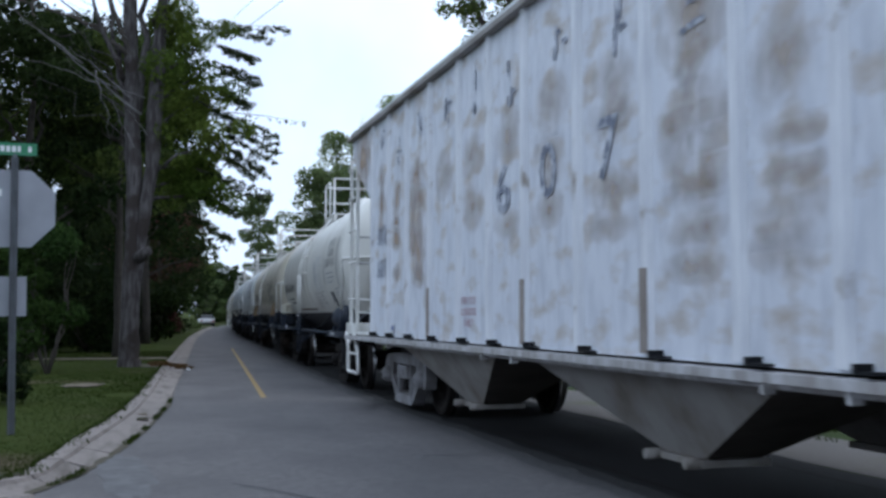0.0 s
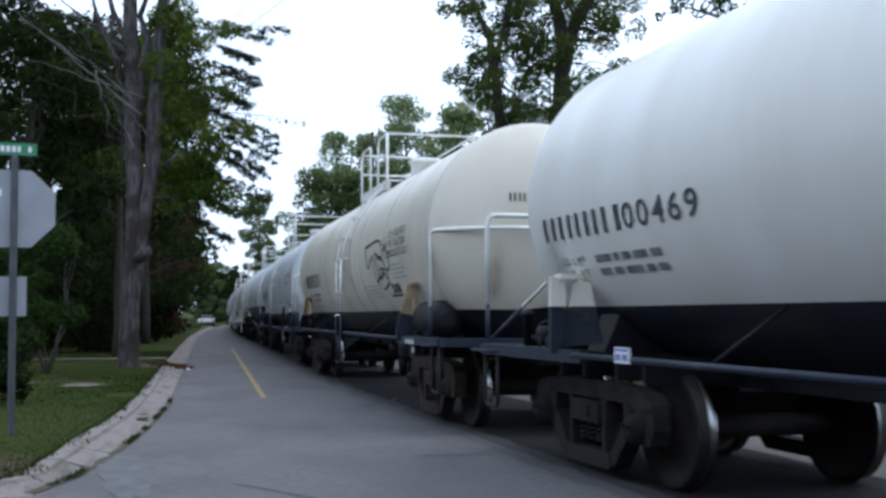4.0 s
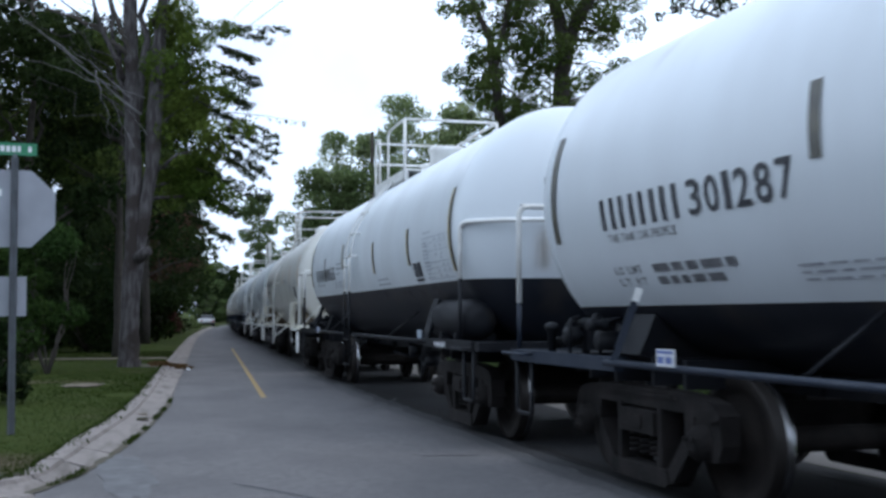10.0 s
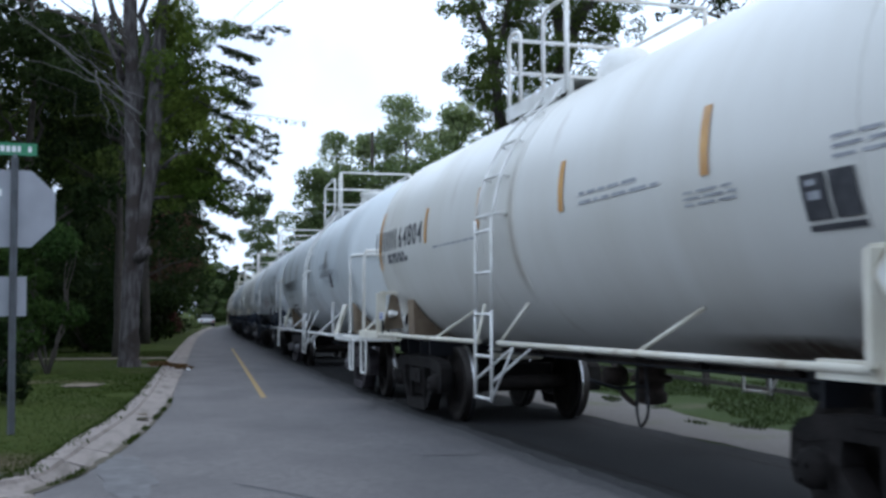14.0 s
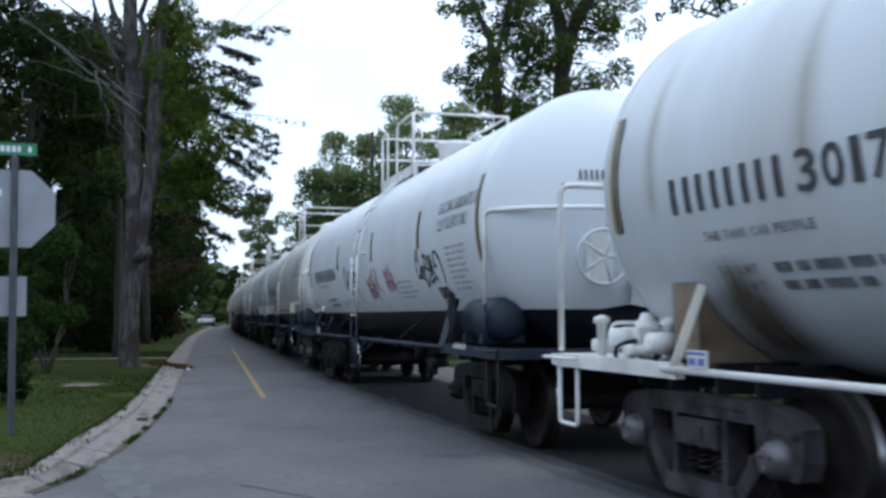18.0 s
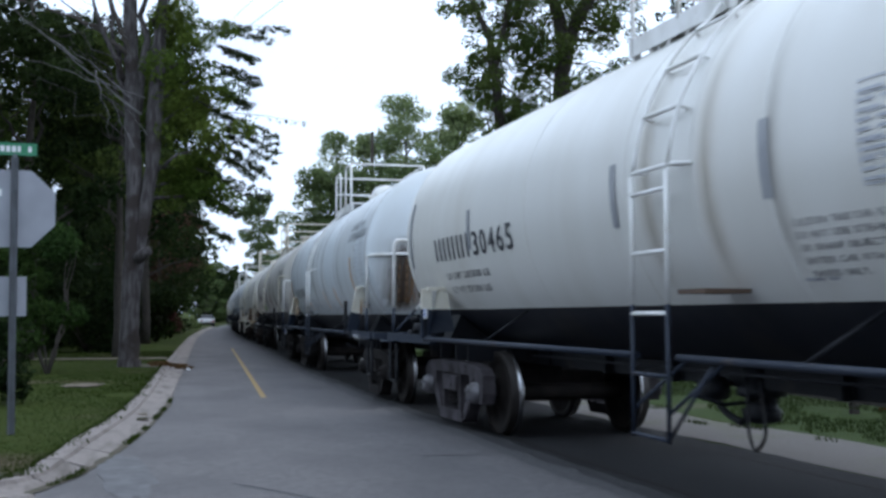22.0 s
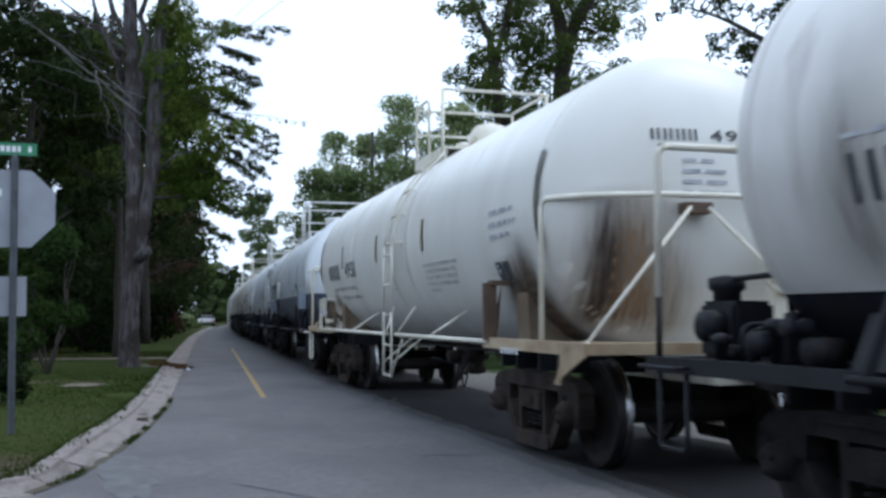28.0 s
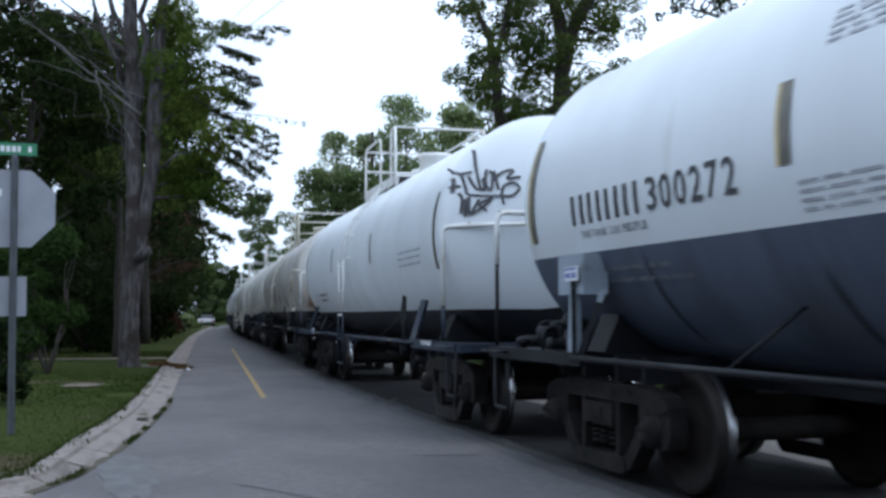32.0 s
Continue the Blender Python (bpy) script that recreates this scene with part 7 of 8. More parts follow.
def hopper_car():
    c, ht = HOPPER["c"], HOPPER["ht"]
    car = thing("hopper_car", "white-painted covered hopper car with rust patches and faded letters", "hopper car", car_pose(c, ht, 0))
    x1 = 1.50
    bm = bmesh.new()
    prism(bm, [(-6.7, 1.03), (6.7, 1.03), (6.7, 2.88), (8.1, 3.70), (8.1, 4.08), (-8.1, 4.08), (-8.1, 3.70), (-6.7, 2.88)], -x1, x1)
    bmesh.ops.recalc_face_normals(bm, faces=bm.faces)
    part("body", bm, HOPPER_PAINT, car)
    bm = bmesh.new()
    for a, b in zip(range(8), range(1, 9)):
        pa, pb = -1.52 + 3.04 * a / 8, -1.52 + 3.04 * b / 8
        za, zb = 4.09 + 0.22 * (1 - (pa / 1.52) ** 2), 4.09 + 0.22 * (1 - (pb / 1.52) ** 2)
        bm.faces.new([bm.verts.new(p) for p in ((pa, -8.15, za), (pb, -8.15, zb), (pb, 8.15, zb), (pa, 8.15, za))])
    box(bm, -1.53, -1.47, -8.15, 8.15, 4.04, 4.12)
    box(bm, 1.47, 1.53, -8.15, 8.15, 4.04, 4.12)
    part("roof", bm, GREYWHITE, car)
    # one strip draws both the thin rail and the shadow under the cornice
    for x in (-1, 1):
        bm = bmesh.new()
        box(bm, min(x * 1.5, x * 1.59), max(x * 1.5, x * 1.59), -8.12, 8.12, 3.985, 4.035)
        part("roof_rail", bm, HOPPER_SHADE, car, "grey strip for the thin rail and shadow line under the roof's edge")
    for y in (-3.0, 0.0, 3.0, 5.5, -5.5):
        bm = bmesh.new()
        lathe(bm, [(4.28, 0.40), (4.40, 0.40), (4.44, 0.3), (4.45, 0.02)], False, 18, c=(0, y, 0))
        bmesh.ops.recalc_face_normals(bm, faces=bm.faces)
        part("roof_hatch", bm, GREYWHITE, car)
    for k, y in enumerate([6.64, 5.70, 4.75, 3.72, 2.62, 1.68, 0.74, -0.38, -1.48, -2.57, -3.45, -4.4, -5.4, -6.4]):
        for s in (-1, 1):
            bm = bmesh.new()
            w0, w1 = 0.075, 0.045
            vs = []
            for z in (1.05, 4.05):
                vs += [bm.verts.new(p) for p in ((s * x1, y - w0, z), (s * (x1 + 0.04), y - w1, z), (s * (x1 + 0.04), y + w1, z), (s * x1, y + w0, z))]
            for a, b in ((0, 1), (1, 2), (2, 3)):
                bm.faces.new((vs[a], vs[b], vs[b + 4], vs[a + 4]))
            bm.faces.new(vs[4:])
            bm.faces.new(vs[:4])
            bmesh.ops.recalc_face_normals(bm, faces=bm.faces)
            part("side_rib", bm, HOPPER_RIB_LIT, car)
            bm = bmesh.new()
            box(bm, s * 1.55 - 0.05, s * 1.55 + 0.05, y - 0.29, y - 0.16, 1.035, 1.05)
            box(bm, s * 1.55 - 0.05, s * 1.55 + 0.05, y - 0.185, y - 0.155, 1.05, 1.085)
            part("sill_lug", bm, STEEL_DARK, car)
    for y in (3.72, 0.74, -1.48, -4.4):
        bm = bmesh.new()
        box(bm, -x1 - 0.052, -x1 - 0.037, y - 0.045, y + 0.045, 1.06, 1.62)
        part("reflector_bar", bm, STRIP_BROWN, car, "rusty brown strip low on a rib")
    for s in (-1, 1):
        bm = bmesh.new()
        box(bm, min(s * 1.44, s * 1.60), max(s * 1.44, s * 1.53), -8.2, 8.2, 0.955, 1.01)
        tube(bm, [(s * 1.535, -8.0, 0.945), (s * 1.535, 6.3, 0.945)], 0.026, 8)
        part("side_sill", bm, SILL_PAINT, car)
        truck(car, s * ht + (0.45 if s > 0 else 0.0), TRUCK_WHITE)
        bm = bmesh.new()
        coupler(bm, s * 8.2, s * 8.3)
        box(bm, -0.3, 0.3, min(s * 4.9, s * 8.2), max(s * 4.9, s * 8.2), 0.72, 0.98)
        part("draft_sill", bm, STEEL_DARK, car)
        bm = bmesh.new()
        box(bm, -1.5, 1.5, min(s * 6.72, s * 8.2), max(s * 6.72, s * 8.2), 1.03, 1.07)
        part("end_platform", bm, PIPE_WHITE, car)
        # slope sheet under the overhanging end
        bm = bmesh.new()
        vs = [bm.verts.new(p) for p in ((-1.45, s * 6.72, 2.85), (1.45, s * 6.72, 2.85), (1.2, s * 6.72, 1.1), (-1.2, s * 6.72, 1.1))]
        bm.faces.new(vs)
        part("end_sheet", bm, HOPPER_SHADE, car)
        for x in (-1, 1):
            for y, w in ((8.27, 0.045), (7.83, 0.05)):
                bm = bmesh.new()
                box(bm, x * 1.48 - 0.02, x * 1.48 + 0.02, s * y - w, s * y + w, 1.02, 3.72)
                part("ladder_post", bm, PIPE_WHITE, car)
            for k, z in enumerate((1.56, 2.12, 2.60, 3.10, 3.55)):
                bm = bmesh.new()
                tube(bm, rounded([(x * 1.45, s * 8.30, z), (x * 1.53, s * 8.30, z), (x * 1.53, s * 7.80, z), (x * 1.45, s * 7.80, z)], 0.03, 2), 0.014, 6)
                part("rung", bm, PIPE_WHITE, car)
            # inner post grey among white ones: its shade is put into the colour
            bm = bmesh.new()
            box(bm, x * 0.87 - 0.035, x * 0.87 + 0.035, s * 8.05 - 0.035, s * 8.05 + 0.035, 1.07, 3.72)
            part("end_post", bm, SILL_PAINT, car)
            for z, xb in ((1.34, 0.55), (1.54, 0.87), (2.10, 0.87), (2.50, 0.55)):
                bm = bmesh.new()
                tube(bm, [(x * 1.46, s * 8.09, z + 0.02), (x * xb, s * 8.09, z)], 0.016, 6)
                part("grab_iron", bm, PIPE_WHITE if z < 2.0 else SILL_PAINT, car)
            bm = bmesh.new()
            box(bm, x * 1.50 - 0.02, x * 1.50 + 0.02, min(s * 7.72, s * 8.45), max(s * 7.72, s * 8.45), 1.03, 1.20)
            box(bm, min(x * 0.5, x * 1.50), max(x * 0.5, x * 1.50), s * 8.10 - 0.02, s * 8.10 + 0.02, 0.98, 1.20)
            part("corner_plate", bm, PIPE_WHITE, car, "riveted white corner plate")
            bm = bmesh.new()
            tube(bm, rounded([(x * 1.52, s * 8.42, 1.05), (x * 1.52, s * 8.28, 0.84), (x * 1.52, s * 8.28, 0.46), (x * 1.52, s * 7.54, 0.46), (x * 1.52, s * 7.58, 0.76), (x * 1.52, s * 7.86, 1.03)], 0.05, 3), 0.026, 6)
            tube(bm, [(x * 1.52, s * 8.28, 0.74), (x * 1.52, s * 7.58, 0.74)], 0.020, 6)
            tube(bm, [(x * 1.52, s * 8.26, 0.85), (x * 1.52, s * 7.88, 1.02)], 0.018, 6)
            part("stirrup_step", bm, PIPE_WHITE, car)
    # discharge chutes
    for yc in (3.5, -1.1, -5.6):
        for x in (-1, 1):
            top = [(x * 1.42, yc + 2.05, 0.96), (x * 1.42, yc - 1.75, 0.96), (x * 0.2, yc - 1.75, 0.96), (x * 0.2, yc + 2.05, 0.96)]
            end = [(x * 1.05, yc + 0.29, 0.34), (x * 1.05, yc - 0.29, 0.34), (x * 0.62, yc - 0.29, 0.34), (x * 0.62, yc + 0.29, 0.34)]
            bm = bmesh.new()
            vt, ve = [bm.verts.new(p) for p in top], [bm.verts.new(p) for p in end]
            for k in range(4):
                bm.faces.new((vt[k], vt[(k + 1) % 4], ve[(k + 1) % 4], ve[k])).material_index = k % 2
            part("chute", bm, (HOPPER_SHADE, HOPPER_SLOPE_SHADED), car, "tapered chute, its rusty slope sheets painted dark as in shade")
            bm = bmesh.new()
            box(bm, min(x * 0.58, x * 1.10), max(x * 0.58, x * 1.10), yc - 0.34, yc + 0.34, 0.29, 0.34)
            part("chute_gate", bm, HOPPER_SHADE, car)
            for q in (-0.28, 0.28):
                bm = bmesh.new()
                lathe(bm, [(x * 1.2, 0.02), (x * 1.2, 0.04), (x * 1.05, 0.04)], True, 10, c=(0, yc + q, 0.315))
                part("gate_shaft", bm, HOPPER_SHADE, car)
        for y in (yc - 1.75, yc + 2.05):
            bm = bmesh.new()
            box(bm, -1.575, -1.50, y - 0.018, y + 0.018, 0.89, 0.99)
            part("sill_strap", bm, SILL_PAINT, car)
    # letters
    for k in range(3):
        on_flat(car, "letter_block", rects([(0, 0.04, 0, 0.25), (0.09, 0.13, 0, 0.25)]), 6.35 - 0.175 * k, 2.27, FADED)
    on_flat(car, "number", text_fit("607", 0.50, 0.25), 6.36, 1.82, FADED)
    for ch, y, z in (("6", 1.48, 2.24), ("0", 0.40, 2.27), ("7", -0.72, 2.28)):
        on_flat(car, "faded_digit", text_fit(ch, 0.36, 0.46), y, z, FADED)
    # worn remains of a name along the upper side: broken strokes
    rnd = random.Random(4)
    for y, z in ((6.2, 3.55), (5.35, 3.2), (4.25, 3.38), (3.2, 3.3), (2.2, 3.28), (1.22, 3.18), (0.1, 3.3), (-0.9, 3.12), (-1.9, 3.05)):
        marks = []
        for _ in range(5):
            a, h = rnd.uniform(0, 0.2), rnd.uniform(0, 0.3)
            marks.append((a, a + 0.045, h, h + rnd.uniform(0.08, 0.22)) if rnd.random() < 0.7 else (a, a + rnd.uniform(0.08, 0.14), h, h + 0.04))
        on_flat(car, "faded_mark", rects(marks), y, z, FADED)["kind"] = "stuff"
    # tan rust that has come through the paint, panel by panel
    for y, z, w, h in ((-2.1, 3.1, 0.75, 0.5), (-2.15, 2.6, 0.8, 0.34), (-1.85, 2.45, 0.4, 0.5), (-2.2, 2.24, 0.8, 0.22), (-2.05, 2.08, 0.75, 0.18), (-2.1, 1.84, 0.7, 0.16), (-2.1, 1.6, 0.7, 0.14),
                       (-3.0, 2.68, 0.5, 0.36), (-3.05, 2.27, 0.5, 0.14), (-3.05, 2.08, 0.5, 0.14), (-3.0, 1.86, 0.55, 0.22), (-3.0, 1.66, 0.6, 0.2), (-0.95, 2.95, 0.65, 0.3), (-0.9, 2.72, 0.6, 0.2), (-0.95, 2.2, 0.65, 0.2), (-0.9, 1.95, 0.7, 0.16),
                       (0.15, 3.05, 0.6, 0.3), (0.2, 2.62, 0.6, 0.3), (0.25, 2.17, 0.6, 0.2), (1.2, 2.95, 0.6, 0.35), (1.2, 2.12, 0.6, 0.2), (2.2, 2.9, 0.6, 0.3), (2.2, 2.4, 0.55, 0.3), (3.2, 2.85, 0.6, 0.35),
                       (4.35, 2.92, 0.6, 0.36), (4.3, 2.5, 0.5, 0.42), (4.55, 2.68, 0.35, 0.3), (4.22, 2.07, 0.5, 0.5), (4.55, 2.26, 0.3, 0.3), (4.25, 1.78, 0.5, 0.2), (6.15, 2.77, 0.3, 0.5), (6.15, 3.17, 0.3, 0.3),
                       (5.3, 2.78, 0.36, 0.34), (5.3, 2.48, 0.36, 0.14), (5.3, 2.28, 0.36, 0.2), (5.32, 1.87, 0.34, 0.16), (7.3, 3.65, 0.9, 0.7), (-4.2, 2.4, 0.8, 0.5), (-5.2, 2.2, 0.7, 0.4)):
        on_flat(car, "rust_patch", grid_patch(w * 1.5, h * 2.0, 4), y + w * 0.75, z - h, HOPPER_TAN if y > 4.0 else HOPPER_DUST, -1.507, "soft tan rust patch")
    on_flat(car, "small_plate", rects([(0, 0.16, 0, 0.12)]), 5.55, 1.09, PLATE_WHITE, -1.514, "small white and blue sticker")
    on_flat(car, "small_plate", rects([(0.03, 0.13, 0.03, 0.09)]), 5.55, 1.09, PLATE_BLUE, -1.518)
    for k, t in enumerate(("FOR KTS", "LOADING", "ONLY")):
        on_flat(car, "lettering", text_fit(t, (0.44, 0.46, 0.28)[k], 0.075), 2.545 - (0, 0, 0.09)[k], 1.42 - 0.11 * k, SPRAY_RED)
    return car


TRAIN.append((hopper_car(), HOPPER["c"], HOPPER["ht"]))

# ---------------------------------------------------------------- signs, pole, fence, parked car
sign = thing("stop_sign", "bare back of an octagonal stop sign on a metal post", "road sign", pose(-1.83, 11.50, 0.11, 0, -0.6, 9))
bm = bmesh.new()
chan = [(-0.036, -0.03), (-0.028, -0.03), (-0.02, 0.0), (0.02, 0.0), (0.028, -0.03), (0.036, -0.03), (0.024, 0.008), (-0.024, 0.008)]   # channel section
lo, hi = [bm.verts.new((x, y, -0.15)) for x, y in chan], [bm.verts.new((x, y, 2.84)) for x, y in chan]
for k in range(8):
    bm.faces.new((lo[k], lo[(k + 1) % 8], hi[(k + 1) % 8], hi[k]))
bm.faces.new(hi)
bmesh.ops.recalc_face_normals(bm, faces=bm.faces)
part("post", bm, POST_GREY, sign)
bm = bmesh.new()
oct_r = 0.402 / math.cos(math.pi / 8)
pts = [(oct_r * math.cos(math.pi / 8 + k * math.pi / 4), 2.305 + oct_r * math.sin(math.pi / 8 + k * math.pi / 4)) for k in range(8)]
prism(bm, pts, 0.0, 0.004)
bmesh.ops.rotate(bm, verts=bm.verts, matrix=Matrix.Rotation(math.pi / 2, 3, "Z"))
bmesh.ops.translate(bm, verts=bm.verts, vec=(0, 0.02, 0))
bmesh.ops.recalc_face_normals(bm, faces=bm.faces)
part("octagon_plate", bm, SIGN_ALU, sign, "bare aluminium back of the octagon")
bm = bmesh.new()
box(bm, -0.21, -0.12, 0.008, 0.014, 2.43, 2.50)
part("sticker", bm, PLATE_WHITE, sign, "small white sticker")
bm = bmesh.new()
box(bm, -0.135, 0.13, 0.018, 0.024, 1.19, 1.60)
part("lower_plate", bm, SIGN_ALU, sign, "small bare rectangular plate")
bm = bmesh.new()
for z in (1.26, 1.53, 2.1, 2.5):
    lathe(bm, [(-0.006, 0.012), (0.006, 0.012)], True, 8, c=(0, -0.02, z))
part("bolt", bm, POST_GREY, sign)
bm = bmesh.new()
box(bm, -0.16, 0.215, -0.004, 0.004, 2.86, 2.99)
part("name_blade", bm, SIGN_GREEN, sign, "green street-name blade with white border")
bm = bmesh.new()
for a, b in ((-0.14, -0.10), (-0.085, -0.045), (-0.03, 0.01), (0.025, 0.055), (0.13, 0.16)):
    box(bm, a, b, -0.007, -0.004, 2.895, 2.955)
part("blade_writing", bm, PLATE_WHITE, sign)
bm = bmesh.new()
box(bm, -0.02, 0.02, -0.02, 0.02, 2.82, 2.87)
part("blade_bracket", bm, POST_GREY, sign)

pole = thing("utility_pole", "dark wooden utility pole among the trees behind the train", "utility pole", pose(11.3, 68.6, 0))
bm = bmesh.new()
tube(bm, [(0, 0, -0.2), (0, 0, 13.6)], [0.19, 0.12], 10)
part("shaft", bm, WOOD_POLE, pole)


def cable(name, a, b, sag, r, label):
    cu = bmesh.new()
    a, b = Vector(a), Vector(b)
    tube(cu, [a + (b - a) * (i / 24) - Vector((0, 0, sag * 4 * (i / 24) * (1 - i / 24))) for i in range(25)], r, 5)
    tagged(part(name, cu, CABLE, None), label, "cable")


cable("overhead_wire", (1.75, 41, 12.6), (4.5, 12, 8.4), 0.15, 0.011, "thin dark overhead wire across the sky")
cable("overhead_wire", (1.2, 41, 12.9), (4.0, 12, 8.9), 0.15, 0.008, "thin dark overhead wire across the sky")

fence = thing("fence", "low dark wooden rail fence along the verge", "fence", kind="structure")
for k in range(15):
    y = 6.0 + 2.2 * k
    bm = bmesh.new()
    box(bm, 8.44 + 0.02 * y - 0.05, 8.44 + 0.02 * y + 0.05, y - 0.05, y + 0.05, -0.1, 0.44)
    part("post", bm, WOOD_FENCE, fence)
    for z in (0.16, 0.35):
        bm = bmesh.new()
        bar(bm, (8.40 + 0.02 * y, y, z), (8.40 + 0.02 * (y + 2.2), y + 2.2, z + 0.01), 0.035, 0.07)
        part("board", bm, WOOD_FENCE, fence)


ball = thing("yard_sign", "small white and blue board on a red foot beyond the fence", "yard sign", pose(9.4, 12.9, 0.05, 0, 0, 30))
bm = bmesh.new()
box(bm, -0.2, 0.2, -0.015, 0.015, 0.2, 0.48)
part("board", bm, PLATE_WHITE, ball)
bm = bmesh.new()
box(bm, -0.06, 0.06, -0.022, -0.015, 0.2, 0.46)
part("stripe", bm, PLATE_BLUE, ball)
bm = bmesh.new()
box(bm, -0.12, 0.12, -0.05, 0.05, -0.05, 0.2)
part("foot", bm, LAMP_RED, ball)


def parked_car():
    car = thing("parked_car", "small white car with dark windows parked far down the street", "car", pose(1.15, 132, 0, 0, 0, 4))
    bm = bmesh.new()
    prism(bm, [(-2.1, 0.30), (2.1, 0.30), (2.15, 0.60), (2.05, 0.86), (1.2, 0.96), (-1.5, 1.0), (-2.1, 0.95)], -0.85, 0.85)
    bmesh.ops.bevel(bm, geom=bm.edges, offset=0.06, segments=2, affect="EDGES")
    part("body", bm, CAR_WHITE, car, smooth=True)
    bm = bmesh.new()
    prism(bm, [(-1.75, 0.97), (1.05, 0.95), (0.35, 1.38), (-1.2, 1.42)], -0.72, 0.72)
    bmesh.ops.bevel(bm, geom=bm.edges, offset=0.05, segments=2, affect="EDGES")
    part("cabin_glass", bm, CAR_GLASS, car, "dark windows")
    bm = bmesh.new()
    prism(bm, [(-1.15, 1.40), (0.32, 1.37), (0.25, 1.44), (-1.05, 1.46)], -0.68, 0.68)
    part("roof", bm, CAR_GLASS, car)
    # dark box added for the shadow and tyre below the tail
    bm = bmesh.new()
    box(bm, -0.8, 0.8, -2.2, -2.06, 0.24, 0.52)
    part("bumper", bm, TYRE, car)
    for y in (-1.3, 1.3):
        for x in (-0.82, 0.82):
            bm = bmesh.new()
            lathe(bm, [(-0.1, 0.2), (-0.1, 0.31), (0.1, 0.31), (0.1, 0.2)], True, 18, c=(x, y, 0.31))
            part("wheel", bm, TYRE, car)
    for x in (-0.68, 0.68):
        bm = bmesh.new()
        box(bm, x - 0.12, x + 0.12, -2.13, -2.08, 0.62, 0.8)
        part("tail_lamp", bm, LAMP_RED, car)


parked_car()


# ---------------------------------------------------------------- trees
def leaf_cloud(name, centres, radii, count, size, mat, parent, seed, flat=0.6, label="", droop=0.0):
    """Many small leaves gathered in clumps round the centres."""
    rnd = np.random.RandomState(seed)
    cs, rs = np.array(centres), np.array(radii)
    pick = rnd.choice(len(cs), count, p=rs ** 2 / (rs ** 2).sum())
    d = rnd.normal(size=(count, 3))
    d /= np.linalg.norm(d, axis=1)[:, None]
    p = cs[pick] + d * (rs[pick] * rnd.uniform(0.25, 1.0, count) ** 0.5)[:, None] * np.array([1, 1, flat])
    a = rnd.normal(size=(count, 3))
    a[:, 2] -= droop
    a /= np.linalg.norm(a, axis=1)[:, None]
    b = np.cross(a, rnd.normal(size=(count, 3)))
    b /= np.linalg.norm(b, axis=1)[:, None]
    s = size * rnd.uniform(0.6, 1.4, count)[:, None]
    v = np.stack([p - a * s, p + b * s * 0.42, p + a * s, p - b * s * 0.42], 1).reshape(-1, 3)
    me = bpy.data.meshes.new(name)
    n = count
    me.vertices.add(4 * n)
    me.vertices.foreach_set("co", v.ravel())
    me.loops.add(4 * n)
    me.loops.foreach_set("vertex_index", np.arange(4 * n, dtype=np.int32))
    me.polygons.add(n)
    me.polygons.foreach_set("loop_start", np.arange(0, 4 * n, 4, dtype=np.int32))
    me.update(calc_edges=True)
    return part_of(name, me, mat, parent, label)


def branch(bm, start, end, r, rnd, bend=0.15, n=6):
    start, end = Vector(start), Vector(end)
    ln = (end - start).length
    pts = []
    for i in range(n + 1):
        t = i / n
        w = Vector((rnd.uniform(-1, 1), rnd.uniform(-1, 1), rnd.uniform(-0.4, 0.6))) * ln * bend * math.sin(math.pi * t) * 0.5
        pts.append(start + (end - start) * t + w)
    tube(bm, pts, [r * (1 - 0.8 * i / n) for i in range(n + 1)], 7)
    return pts


def tree(label, x, y, height, trunk_r, crown_low, crown_r, leaves, leaf, mat, seed, bark=BARK_DARK, group="", lean=(0, 0), clumps=26, clump_r=0.9, limbs=7, shape=1.0):
    rnd = random.Random(seed)
    t = thing("tree", label, "tree", pose(x, y, 0), group)
    bm = bmesh.new()
    pts = []
    for i in range(9):
        w = i / 8
        pts.append((lean[0] * w + rnd.uniform(-0.04, 0.04) * height * 0.1, lean[1] * w + rnd.uniform(-0.04, 0.04) * height * 0.1, -0.1 + height * 0.86 * w))
    rad = [trunk_r * (1.35 if i == 0 else 1.0 - 0.82 * i / 8) for i in range(9)]
    tube(bm, pts, rad, 12)
    part("trunk", bm, bark, t)
    centres, radii = [], []
    for k in range(clumps):
        w = rnd.random() ** 0.8
        z = crown_low + (height - crown_low) * w
        spread = crown_r * (1 - 0.75 * max(0, w - 0.35) ** shape) * math.sqrt(rnd.uniform(0.05, 1.0))
        a = rnd.uniform(0, 2 * math.pi)
        centres.append((lean[0] * z / height + spread * math.cos(a), lean[1] * z / height + spread * math.sin(a), z))
        radii.append(clump_r * rnd.uniform(0.6, 1.3))
    for k in range(limbs):
        bm = bmesh.new()
        target = centres[k * len(centres) // limbs]
        z0 = max(0.25 * height, min(height * 0.8, target[2] - rnd.uniform(0.5, 2.0)))
        i = min(8, z0 / (height * 0.86) * 8)
        base = Vector(pts[int(i)]).lerp(Vector(pts[min(8, int(i) + 1)]), i - int(i))
        branch(bm, base, target, trunk_r * 0.3, rnd)
        part("limb", bm, bark, t)
    leaf_cloud("crown", centres, radii, leaves, leaf, mat, t, seed)
    return t


